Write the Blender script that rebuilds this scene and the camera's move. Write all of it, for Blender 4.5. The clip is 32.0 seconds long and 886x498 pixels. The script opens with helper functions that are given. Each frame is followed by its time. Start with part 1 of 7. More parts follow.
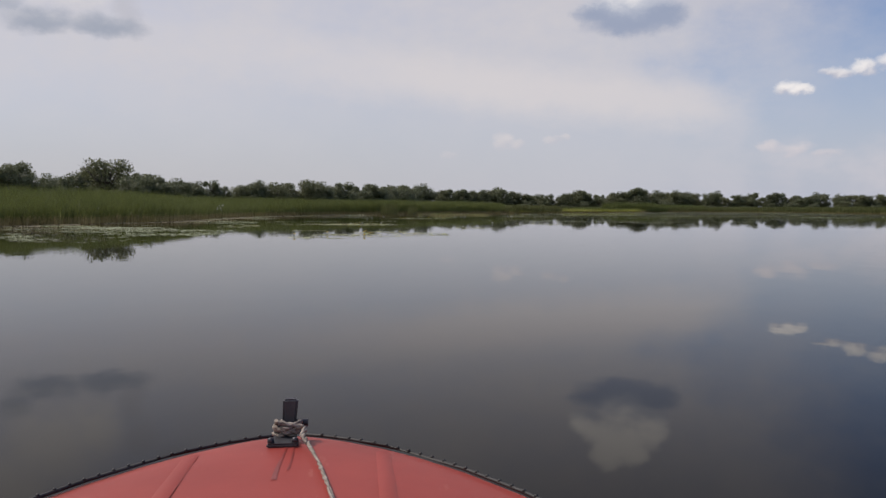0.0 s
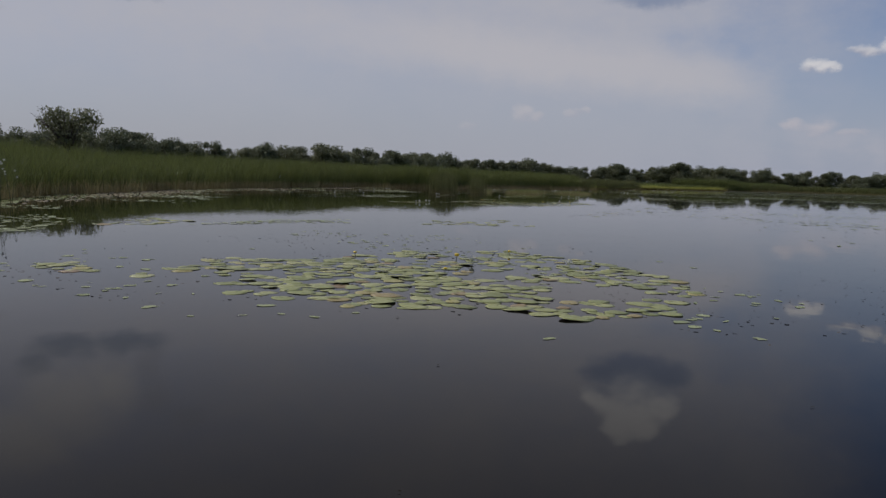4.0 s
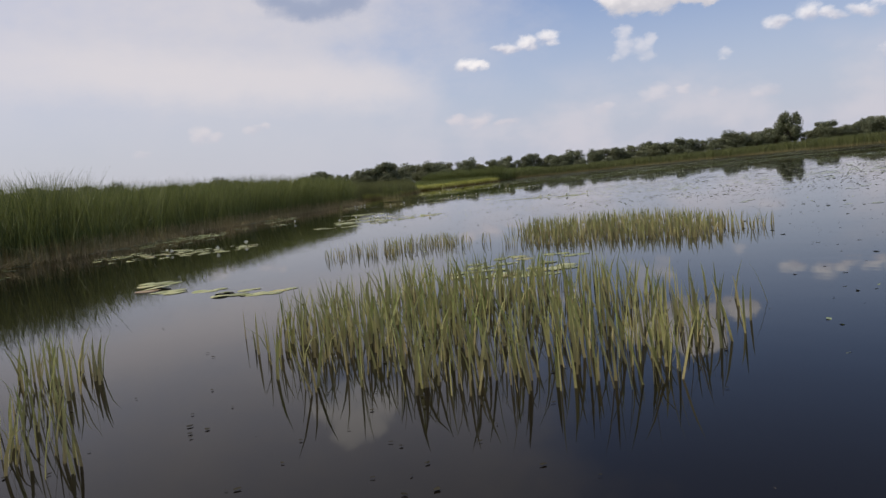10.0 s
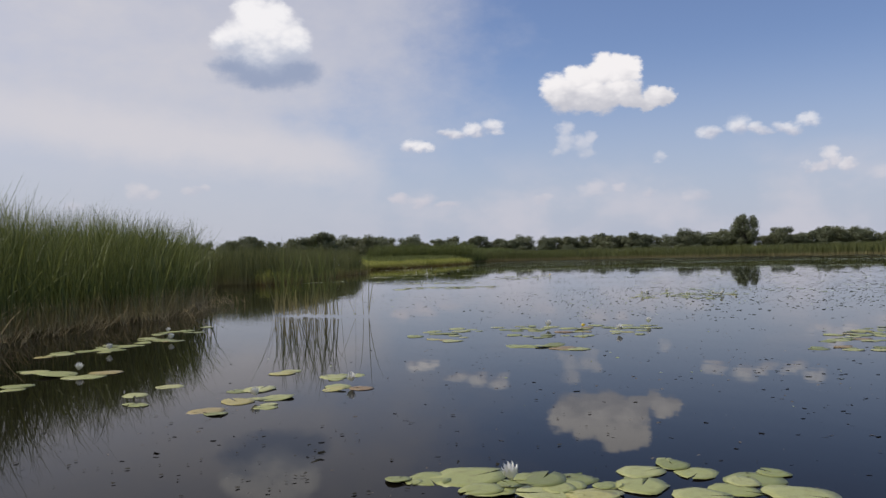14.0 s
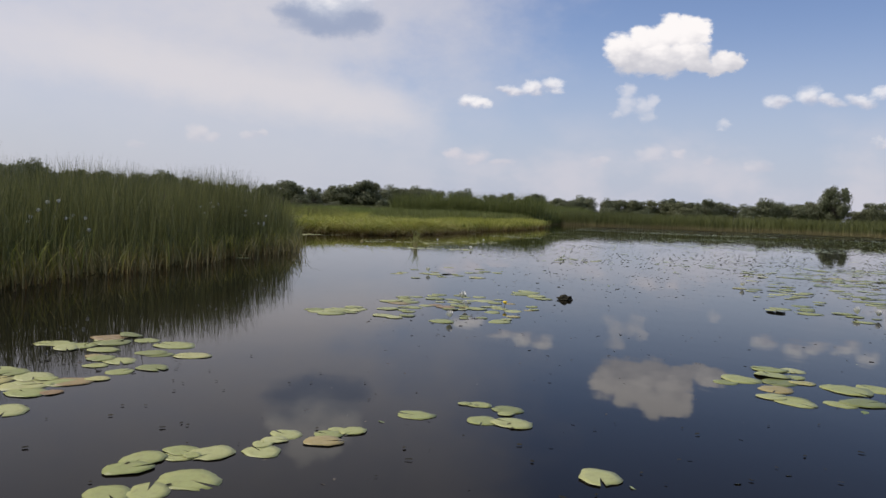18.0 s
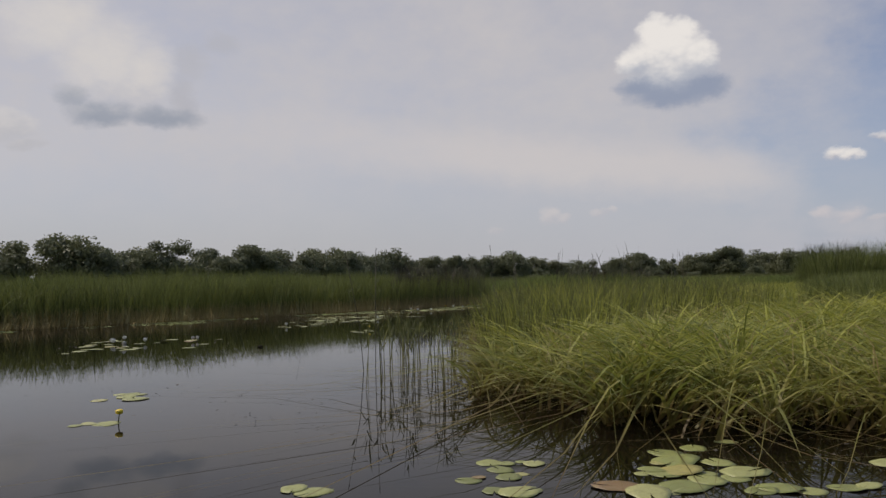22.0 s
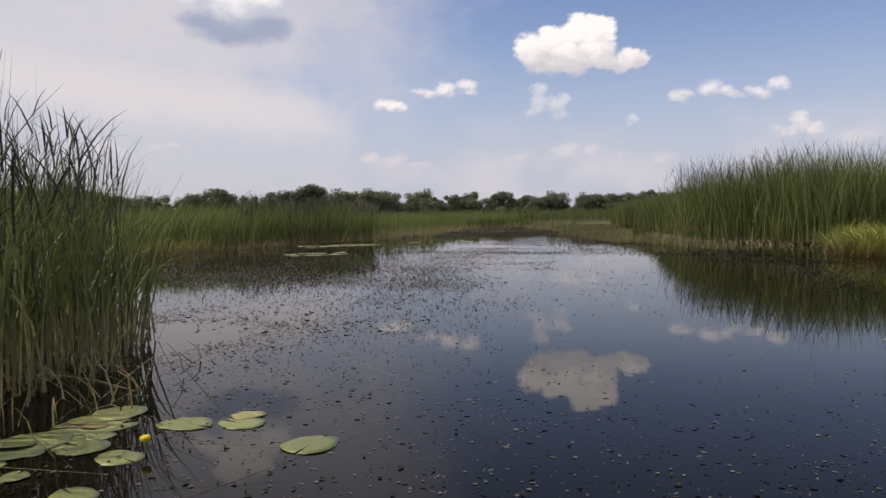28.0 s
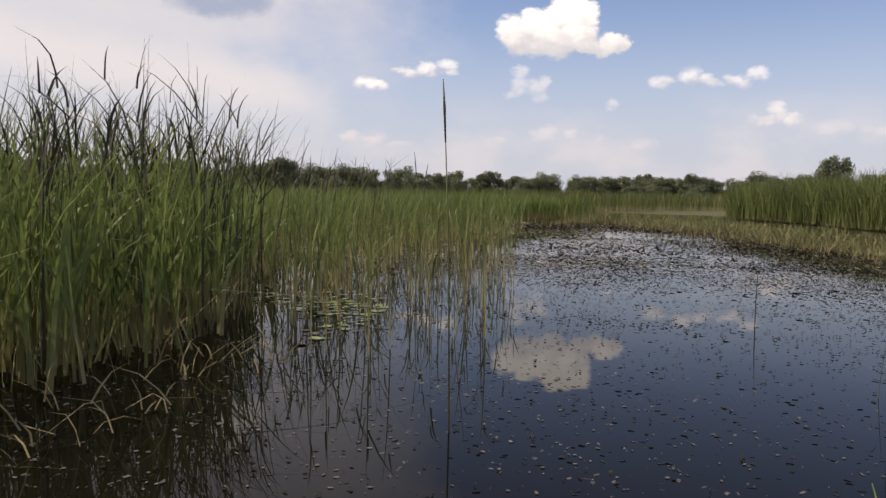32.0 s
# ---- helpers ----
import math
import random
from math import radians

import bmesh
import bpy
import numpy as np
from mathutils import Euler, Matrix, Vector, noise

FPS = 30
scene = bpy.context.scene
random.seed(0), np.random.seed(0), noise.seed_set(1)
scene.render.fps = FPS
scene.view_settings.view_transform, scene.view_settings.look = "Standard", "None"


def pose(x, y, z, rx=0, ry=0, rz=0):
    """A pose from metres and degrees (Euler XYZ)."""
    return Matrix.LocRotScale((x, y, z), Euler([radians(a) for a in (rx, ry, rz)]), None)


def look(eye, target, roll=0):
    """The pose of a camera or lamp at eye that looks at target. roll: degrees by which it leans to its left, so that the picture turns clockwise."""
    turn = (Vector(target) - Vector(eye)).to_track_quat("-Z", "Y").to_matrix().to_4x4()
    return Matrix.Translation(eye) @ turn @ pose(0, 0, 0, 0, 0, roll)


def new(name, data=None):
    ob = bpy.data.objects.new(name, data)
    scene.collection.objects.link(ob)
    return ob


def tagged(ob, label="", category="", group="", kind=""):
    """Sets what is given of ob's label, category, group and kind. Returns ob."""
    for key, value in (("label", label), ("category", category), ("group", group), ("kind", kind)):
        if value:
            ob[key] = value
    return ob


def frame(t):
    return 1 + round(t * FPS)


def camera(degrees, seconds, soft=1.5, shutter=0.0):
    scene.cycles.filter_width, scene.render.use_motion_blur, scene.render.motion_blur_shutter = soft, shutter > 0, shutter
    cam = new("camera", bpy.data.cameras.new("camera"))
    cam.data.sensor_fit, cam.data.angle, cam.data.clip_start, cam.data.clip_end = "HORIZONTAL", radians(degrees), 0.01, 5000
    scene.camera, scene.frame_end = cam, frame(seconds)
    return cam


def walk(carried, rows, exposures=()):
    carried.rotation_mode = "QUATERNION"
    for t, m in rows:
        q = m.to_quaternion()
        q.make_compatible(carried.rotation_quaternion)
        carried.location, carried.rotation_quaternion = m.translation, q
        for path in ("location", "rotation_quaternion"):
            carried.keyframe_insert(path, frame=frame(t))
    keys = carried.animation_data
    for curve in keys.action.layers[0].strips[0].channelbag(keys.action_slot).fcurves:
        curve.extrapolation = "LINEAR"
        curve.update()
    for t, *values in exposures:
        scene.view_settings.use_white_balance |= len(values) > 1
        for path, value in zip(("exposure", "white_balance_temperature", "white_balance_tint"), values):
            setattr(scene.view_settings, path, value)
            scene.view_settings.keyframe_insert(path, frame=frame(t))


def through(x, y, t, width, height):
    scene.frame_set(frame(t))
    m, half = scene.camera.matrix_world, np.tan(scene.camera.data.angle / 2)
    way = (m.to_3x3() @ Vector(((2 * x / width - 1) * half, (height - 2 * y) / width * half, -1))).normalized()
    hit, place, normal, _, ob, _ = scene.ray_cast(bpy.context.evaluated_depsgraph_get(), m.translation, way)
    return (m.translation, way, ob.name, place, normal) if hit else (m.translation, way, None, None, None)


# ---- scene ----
cam = camera(58.55, 32.0)
PATH = [
    (0, pose(0.000, 0.000, 1.135, 87.00, -0.27, -2.14)),
    (0.5, pose(-0.844, 5.601, 1.138, 86.08, -0.50, -2.99)),
    (1, pose(-1.440, 11.036, 1.127, 85.48, -1.21, -4.10)),
    (1.5, pose(-1.974, 16.306, 1.148, 85.57, -0.62, -5.32)),
    (2, pose(-2.495, 21.584, 1.158, 85.11, -1.59, -4.01)),
    (2.5, pose(-2.977, 27.057, 1.167, 83.94, -1.58, -3.84)),
    (3, pose(-3.327, 32.146, 1.157, 84.65, -1.84, -3.02)),
    (3.5, pose(-3.707, 37.305, 1.141, 84.41, -1.45, -0.59)),
    (4, pose(-4.035, 42.725, 1.154, 84.85, -1.74, -0.89)),
    (4.5, pose(-4.078, 47.523, 1.150, 89.52, 1.26, -0.22)),
    (6.5, pose(-3.451, 67.306, 1.145, 90.08, 1.29, -2.98)),
    (7, pose(-3.236, 72.493, 1.168, 90.46, 2.75, -7.23)),
    (7.5, pose(-2.930, 77.869, 1.184, 89.64, 3.21, -10.01)),
    (8, pose(-2.483, 83.208, 1.203, 90.46, 3.07, -11.42)),
    (8.5, pose(-1.900, 88.720, 1.165, 90.25, 2.96, -12.69)),
    (9, pose(-0.844, 94.762, 1.183, 89.51, 4.04, -15.03)),
    (9.5, pose(0.468, 100.873, 1.092, 86.79, 6.32, -20.99)),
    (10, pose(1.471, 105.707, 1.144, 85.05, 5.80, -22.99)),
    (10.5, pose(2.708, 110.753, 1.129, 91.09, 4.73, -22.75)),
    (11, pose(4.082, 115.066, 1.084, 92.18, 3.90, -21.56)),
    (11.5, pose(5.692, 119.867, 1.151, 90.70, 2.99, -23.12)),
    (12, pose(7.499, 124.717, 1.120, 89.64, 2.95, -25.40)),
    (12.5, pose(9.355, 129.510, 1.119, 89.57, 2.69, -26.67)),
    (13, pose(11.282, 134.301, 1.160, 89.53, 2.41, -27.29)),
    (13.5, pose(13.113, 138.720, 1.156, 89.94, 1.43, -27.11)),
    (14, pose(14.888, 142.779, 1.169, 90.47, 1.28, -27.53)),
    (14.5, pose(16.575, 146.585, 1.135, 91.18, 0.89, -27.64)),
    (16.5, pose(25.713, 163.928, 1.156, 89.70, -0.51, -27.64)),
    (17, pose(28.207, 168.882, 1.144, 89.40, 0.74, -27.45)),
    (17.5, pose(30.499, 173.685, 1.134, 88.01, -0.35, -28.60)),
    (18, pose(32.515, 178.034, 1.139, 87.27, -2.04, -23.81)),
    (18.5, pose(34.336, 182.369, 1.171, 90.86, -3.16, -20.64)),
    (19, pose(36.002, 186.673, 1.195, 90.55, -1.65, -16.46)),
    (19.5, pose(37.102, 189.800, 1.146, 92.71, -3.52, -13.83)),
    (20, pose(38.058, 192.676, 1.158, 92.98, -3.66, -8.87)),
    (20.5, pose(38.651, 195.632, 1.176, 93.24, -1.00, -10.81)),
    (21, pose(39.107, 198.760, 1.115, 92.95, -1.14, -4.29)),
    (21.5, pose(39.345, 201.850, 1.191, 92.73, -2.34, 0.49)),
    (22, pose(39.354, 205.202, 1.110, 92.53, 1.15, 1.37)),
    (22.5, pose(39.183, 208.303, 1.146, 92.67, 4.61, 0.23)),
    (23, pose(38.918, 211.083, 1.124, 91.32, 5.77, -3.79)),
    (23.5, pose(38.957, 213.563, 1.139, 89.62, 7.79, -5.05)),
    (24, pose(38.564, 217.427, 1.164, 91.96, 6.15, -11.65)),
    (24.5, pose(38.510, 220.629, 1.181, 91.71, 3.22, -10.80)),
    (25, pose(38.804, 224.150, 1.175, 90.18, 3.94, -14.73)),
    (25.5, pose(39.162, 227.740, 1.154, 91.36, 5.60, -19.97)),
    (27.5, pose(38.553, 237.244, 1.063, 86.31, 0.27, -28.28)),
    (28, pose(39.709, 240.266, 1.113, 87.59, 0.80, -29.55)),
    (28.5, pose(41.086, 243.320, 1.121, 90.01, 1.13, -31.11)),
    (29, pose(42.280, 245.659, 1.131, 89.29, -1.39, -32.20)),
    (29.5, pose(44.293, 249.630, 1.141, 90.52, -0.84, -32.96)),
    (30, pose(46.176, 253.347, 1.162, 91.71, 0.26, -31.71)),
    (30.5, pose(48.020, 257.136, 1.173, 90.51, 0.04, -28.88)),
    (31, pose(49.786, 260.852, 1.190, 88.33, -3.33, -28.03)),
    (31.5, pose(51.817, 264.781, 1.170, 87.31, -2.13, -29.72)),
    (32, pose(53.766, 268.616, 1.148, 86.17, -0.74, -31.15)),
]
walk(cam, PATH, [(0, 0.1, 6800, 13), (2.0, 0.1, 6750, 13), (2.5, -0.25, 6500, 15), (3.0, -0.65, 6150, 18), (4.0, -0.45, 6400, 13), (4.5, -0.1, 6600, 13), (6.5, 0.0, 6600, 12), (9.0, 0.0, 6650, 13), (10.0, 0.2, 6700, 14), (11.0, 0.05, 6400, 12), (14.5, 0.1, 6500, 13), (17.0, 0.15, 6300, 12), (18.0, 0.2, 6600, 13), (19.0, 0.1, 6500, 11), (20.0, 0.0, 6650, 11), (21.0, -0.06, 6850, 12), (22.0, -0.1, 6950, 12), (24.0, -0.02, 6900, 12), (25.5, 0.0, 6900, 12), (27.5, 0.3, 6950, 16), (29.0, 0.1, 6550, 12), (30.0, 0.05, 6350, 8), (31.0, 0.18, 6850, 15), (32.0, 0.42, 7150, 15)])

# ---- light ----
SUN_AZ, SUN_EL = -62.0, 52.0        # degrees, azimuth from +y towards +x


def build_world():
    world = bpy.data.worlds.new("sky")
    scene.world = world
    world.use_nodes = True
    nt = world.node_tree
    nt.nodes.clear()
    N, L = nt.nodes, nt.links

    def put(sock, value):
        if isinstance(value, (int, float)):
            sock.default_value = value
        elif isinstance(value, tuple):
            sock.default_value = (*value, 1.0) if len(sock.default_value) == 4 else value
        else:
            L.new(value, sock)

    def math_(op, a, b=0.0, c=0.0, clamp=False):
        n = N.new("ShaderNodeMath")
        n.operation, n.use_clamp = op, clamp
        for s, v in zip(n.inputs, (a, b, c)):
            put(s, v)
        return n.outputs[0]

    def smooth(v, a, b):
        n = N.new("ShaderNodeMapRange")
        n.interpolation_type = "SMOOTHSTEP"
        put(n.inputs["Value"], v)
        n.inputs["From Min"].default_value, n.inputs["From Max"].default_value = a, b
        return n.outputs["Result"]

    def mix(fac, a, b):
        n = N.new("ShaderNodeMix")
        n.data_type = "RGBA"
        put(n.inputs["Factor"], fac)
        put(n.inputs["A"], a)
        put(n.inputs["B"], b)
        return n.outputs["Result"]

    def noise_(vec, scale, detail, rough=0.55):
        n = N.new("ShaderNodeTexNoise")
        put(n.inputs["Vector"], vec)
        n.inputs["Scale"].default_value, n.inputs["Detail"].default_value = scale, detail
        n.inputs["Roughness"].default_value = rough
        return n.outputs["Fac"], n.outputs["Color"]

    coord = N.new("ShaderNodeTexCoord")
    sep = N.new("ShaderNodeSeparateXYZ")
    L.new(coord.outputs["Generated"], sep.inputs[0])
    az = math_("MULTIPLY", math_("ARCTAN2", sep.outputs[0], sep.outputs[1]), 57.29578)
    el = math_("MULTIPLY", math_("ARCSINE", sep.outputs[2]), 57.29578)
    comb = N.new("ShaderNodeCombineXYZ")
    put(comb.inputs[0], az)
    put(comb.inputs[1], math_("MULTIPLY", el, 1.5))
    plane = comb.outputs[0]
    _, wob = noise_(plane, 0.34, 8.0, 0.66)
    ws = N.new("ShaderNodeSeparateColor")
    L.new(wob, ws.inputs[0])
    ux = math_("SUBTRACT", ws.outputs[0], 0.5)
    uy = math_("SUBTRACT", ws.outputs[1], 0.5)
    az2 = math_("MULTIPLY_ADD", ux, 2.6, az)
    el2 = math_("MULTIPLY_ADD", uy, 1.9, el)
    soft, _ = noise_(plane, 0.055, 5.0, 0.55)
    fine, _ = noise_(plane, 0.5, 6.0, 0.6)

    def mix_colour(c):
        n = N.new("ShaderNodeMix")
        n.data_type, n.blend_type = "RGBA", "MULTIPLY"
        n.inputs["Factor"].default_value = 1.0
        L.new(c, n.inputs["A"])
        n.inputs["B"].default_value = (*AIR, 1.0)
        return n.outputs["Result"]

    sky = N.new("ShaderNodeTexSky")
    sky.sky_type, sky.sun_disc = "NISHITA", False
    sky.sun_elevation, sky.sun_rotation = radians(SUN_EL), radians(SUN_AZ)
    sky.air_density, sky.dust_density, sky.ozone_density = 1.0, 0.6, 1.5
    scaled = N.new("ShaderNodeVectorMath")
    scaled.operation = "SCALE"
    L.new(mix_colour(sky.outputs[0]), scaled.inputs[0])
    scaled.inputs["Scale"].default_value = SKY
    colour = scaled.outputs[0]

    # pale horizon haze
    haze = smooth(el, 15.0, -1.0)
    colour = mix(math_("MULTIPLY", haze, 0.92), colour, mix(smooth(az, -20.0, 26.0), HAZE_DULL, HAZE))
    # thin veil of high cloud over the hazy side of the sky, breaking up towards the clear side
    edge = math_("ADD", math_("MULTIPLY_ADD", math_("SUBTRACT", soft, 0.5), 34.0, az), math_("MULTIPLY", el, -0.55))
    edge = math_("MULTIPLY_ADD", ux, 9.0, edge)
    veil = smooth(edge, 27.0, 8.0)
    grain = math_("MULTIPLY_ADD", smooth(soft, 0.25, 0.75), 0.28, 0.66)
    grain = math_("MULTIPLY_ADD", math_("SUBTRACT", fine, 0.5), 0.22, grain)
    low = math_("MULTIPLY_ADD", smooth(el2, 2.0, 12.0), 0.55, 0.45)
    high = math_("MULTIPLY_ADD", smooth(el, 60.0, 20.0), 0.6, 0.4)
    veil = math_("MULTIPLY", math_("MULTIPLY", math_("MULTIPLY", veil, grain), low), high)
    colour = mix(veil, colour, VEIL)
    # a tongue of brighter veil that tapers to the clear side
    tongue = math_("SUBTRACT", 1.0, math_("ABSOLUTE", math_("MULTIPLY", math_("SUBTRACT", el2, math_("MULTIPLY_ADD", az, -0.11, 9.3)), 0.36)))
    tongue = math_("MULTIPLY", smooth(tongue, 0.0, 0.9), math_("MULTIPLY", smooth(az2, 25.0, 19.0), smooth(az2, -25.0, 8.0)))
    colour = mix(math_("MULTIPLY", tongue, 0.60), colour, TONGUE_VEIL)
    # low banks of distant hazy heaps
    drift, _ = noise_(plane, 0.16, 4.0, 0.5)
    bank = math_("MULTIPLY", smooth(drift, 0.40, 0.66), math_("MULTIPLY", smooth(el2, 8.0, 3.5), smooth(az2, 14.0, 30.0)))
    colour = mix(math_("MULTIPLY", bank, 0.42), colour, BANK_WHITE)

    cell = N.new("ShaderNodeTexVoronoi")
    cell.feature = "SMOOTH_F1"
    L.new(plane, cell.inputs["Vector"])
    cell.inputs["Scale"].default_value, cell.inputs["Smoothness"].default_value = 0.75, 0.45
    cell.inputs["Detail"].default_value, cell.inputs["Roughness"].default_value = 2.0, 0.55
    puffy = math_("MULTIPLY", math_("SUBTRACT", 0.48, cell.outputs["Distance"]), 0.62)

    def cloud(base, blobs, e0, rise, lit, shade, density=1.0, edge=0.45, billow=0.45, floor=0.5):
        """A heap cloud of lobes (azimuth, elevation, half widths): knobbly top, flat base, each lobe lit from its upper sunward side."""
        nonlocal colour
        best = bright = None
        for a, e, ra, re in blobs:
            dx = math_("MULTIPLY", math_("SUBTRACT", az2, a), 1 / ra)
            dy = math_("MULTIPLY", math_("SUBTRACT", el2, e), 1 / re)
            v = math_("SUBTRACT", 1.0, math_("ADD", math_("POWER", dx, 2.0), math_("POWER", dy, 2.0)))
            side = math_("MULTIPLY_ADD", dx, -0.42, math_("MULTIPLY", dy, 0.75))
            if best is None:
                best, bright = v, side
            else:
                n = N.new("ShaderNodeMix")
                put(n.inputs[0], smooth(math_("SUBTRACT", v, best), -0.2, 0.2))
                put(n.inputs[2], bright)
                put(n.inputs[3], side)
                bright = n.outputs[0]
                best = math_("SMOOTH_MAX", best, v, 0.2)
        best = math_("MULTIPLY_ADD", puffy, billow, best)
        fac = math_("MULTIPLY", smooth(best, -0.06, edge), density)
        fac = math_("MULTIPLY", fac, smooth(el2, base - floor * 0.5, base + floor * 0.5))
        level = math_("MULTIPLY_ADD", math_("SUBTRACT", fine, 0.5), 1.2, el2)
        level = math_("MULTIPLY_ADD", bright, 0.30 * rise, level)
        level = math_("MULTIPLY_ADD", puffy, 0.7 * rise * min(1.0, billow * 2.0), level)
        body = mix(smooth(level, e0, e0 + rise), shade, lit)
        colour = mix(fac, colour, body)

    white, dim = WHITE, (0.50, 0.50, 0.56)
    # large sunlit heap
    cloud(9.75, [(36.3, 11.3, 1.9, 1.6), (37.6, 12.2, 1.6, 1.4), (39.2, 12.5, 1.5, 1.35), (40.7, 12.5, 1.3, 1.35), (41.0, 11.0, 1.5, 1.2), (43.1, 10.7, 1.25, 0.85), (38.6, 10.9, 3.4, 1.3), (41.6, 10.4, 2.3, 0.7)],
          9.0, 3.0, white, (0.52, 0.53, 0.57), 0.97, 0.45, 0.6)
    # heap with a wide blue-grey flat base
    cloud(11.7, [(15.0, 12.8, 4.0, 1.4), (13.0, 13.2, 2.2, 1.0), (17.2, 13.1, 2.2, 1.1)], 13.0, 2.6, (0.56, 0.59, 0.65), (0.27, 0.33, 0.46), 0.90, 0.9, 0.2, 0.9)
    cloud(13.2, [(14.9, 15.8, 2.9, 2.3), (12.9, 15.2, 1.7, 1.8), (17.0, 15.0, 1.7, 1.9), (14.2, 17.0, 1.7, 1.3), (15.9, 16.7, 1.5, 1.3), (15.0, 14.2, 3.6, 1.6)], 12.6, 3.0, (0.84, 0.84, 0.84), (0.42, 0.47, 0.57), 0.96, 0.8, 0.4, 1.8)
    # big heap on the hazy side: pale top, grey wedge and grey base
    pale = (0.70, 0.69, 0.68)
    cloud(11.6, [(-24.4, 15.4, 4.6, 3.6), (-21.9, 14.6, 2.6, 2.8), (-27.5, 17.2, 5.0, 3.0)], 10.6, 3.0, pale, (0.50, 0.51, 0.55), 0.85, 1.3, 0.3, 1.2)
    cloud(11.0, [(-19.4, 13.4, 1.2, 2.2), (-18.9, 15.6, 1.5, 1.9), (-17.0, 16.7, 1.7, 0.9)], 11.0, 3.0, (0.46, 0.48, 0.54), (0.40, 0.42, 0.49), 0.7, 1.3, 0.3, 1.2)
    cloud(10.5, [(-24.6, 11.8, 3.0, 1.2), (-21.0, 11.7, 3.4, 1.1), (-26.4, 12.8, 1.6, 1.0)], 11.0, 2.4, (0.45, 0.48, 0.54), (0.27, 0.32, 0.41), 0.86, 1.1, 0.3, 1.0)
    cloud(8.9, [(-30.4, 10.6, 2.6, 1.2), (-29.4, 9.6, 1.8, 0.7)], 8.8, 3.0, pale, (0.46, 0.48, 0.53), 0.55, 1.0)
    # small puffs
    cloud(7.2, [(25.4, 7.8, 1.0, 0.75), (26.3, 7.6, 0.9, 0.55)], 6.6, 1.1, white, dim, 0.85, 1.0, 0.5)
    cloud(8.5, [(28.3, 8.8, 1.4, 0.45), (29.7, 9.0, 1.2, 0.55), (31.3, 9.1, 1.1, 0.6)], 8.0, 1.0, white, dim, 0.8, 1.0, 0.5)
    faint = (0.50, 0.54, 0.62)
    cloud(6.6, [(36.5, 8.8, 0.9, 0.8), (36.4, 7.8, 0.9, 0.9), (37.6, 7.7, 1.2, 0.9), (38.2, 8.2, 0.7, 0.6), (38.0, 7.1, 0.9, 0.6), (35.9, 7.2, 0.7, 0.5)], 5.6, 3.2, (0.66, 0.67, 0.71), faint, 0.66, 0.9, 0.7)
    cloud(7.55, [(46.5, 7.9, 1.0, 0.65), (48.4, 8.2, 1.1, 0.85), (49.6, 7.9, 1.0, 0.5), (51.2, 8.0, 1.0, 0.5), (52.6, 8.4, 1.2, 0.5)], 7.1, 1.2, white, dim, 0.78, 1.1, 0.5)
    cloud(5.0, [(53.8, 5.8, 0.8, 0.8), (52.9, 5.3, 0.8, 0.5), (54.8, 5.3, 0.8, 0.5)], 4.4, 1.4, (0.76, 0.74, 0.74), dim, 0.75, 0.9, 0.6)
    cloud(6.1, [(43.2, 6.4, 0.7, 0.4)], 5.7, 0.8, (0.66, 0.67, 0.71), faint, 0.6, 0.9)
    soft_white = (0.66, 0.63, 0.64)
    cloud(4.0, [(6.4, 4.8, 1.0, 0.8), (7.2, 4.5, 0.9, 0.5)], 3.6, 1.4, soft_white, dim, 0.5, 1.0, 0.6)
    cloud(4.3, [(10.0, 4.7, 0.9, 0.5), (10.6, 4.9, 0.5, 0.4)], 3.8, 1.2, soft_white, dim, 0.45, 1.0, 0.6)
    cloud(3.5, [(2.5, 3.8, 0.9, 0.4)], 3.2, 1.0, soft_white, dim, 0.4, 1.0, 0.6)
    cloud(3.3, [(24.6, 4.2, 1.2, 0.6), (26.0, 4.0, 1.4, 0.6), (28.0, 3.5, 1.3, 0.4)], 2.8, 1.6, (0.68, 0.63, 0.64), dim, 0.55, 1.0, 0.6)
    cloud(3.5, [(34.8, 4.0, 0.8, 0.5), (38.4, 4.5, 1.6, 0.7), (40.2, 4.4, 0.8, 0.4), (42.4, 4.0, 0.7, 0.4), (45.5, 3.7, 1.3, 0.7)], 2.8, 1.8, (0.66, 0.63, 0.65), dim, 0.5, 1.0, 0.7)
    cloud(3.4, [(57.2, 4.8, 1.5, 0.9), (60.0, 4.4, 1.8, 0.8)], 2.8, 2.0, (0.66, 0.63, 0.65), dim, 0.5, 1.0, 0.7)

    bg = N.new("ShaderNodeBackground")
    L.new(colour, bg.inputs["Color"])
    bg.inputs["Strength"].default_value = 1.0
    out = N.new("ShaderNodeOutputWorld")
    L.new(bg.outputs[0], out.inputs["Surface"])
    world.cycles.sampling_method = "MANUAL"
    world.cycles.sample_map_resolution = 1024


SKY = 0.088
AIR = (0.99, 1.0, 1.16)
HAZE = (0.415, 0.460, 0.565)
HAZE_DULL = (0.350, 0.385, 0.455)
VEIL = (0.570, 0.568, 0.598)
TONGUE_VEIL = (0.640, 0.620, 0.630)
BANK_WHITE = (0.62, 0.59, 0.62)
WHITE = (0.86, 0.845, 0.83)
build_world()

sun = new("sun", bpy.data.lights.new("sun", "SUN"))
sun.data.energy, sun.data.angle, sun.data.color = 2.6, radians(0.6), (1.0, 0.95, 0.87)
a, e = radians(SUN_AZ), radians(SUN_EL)
sun.matrix_world = look((60 * math.sin(a), 120 + 60 * math.cos(a), 80), (60 * math.sin(a) - math.sin(a) * math.cos(e), 120 + 60 * math.cos(a) - math.cos(a) * math.cos(e), 80 - math.sin(e)))


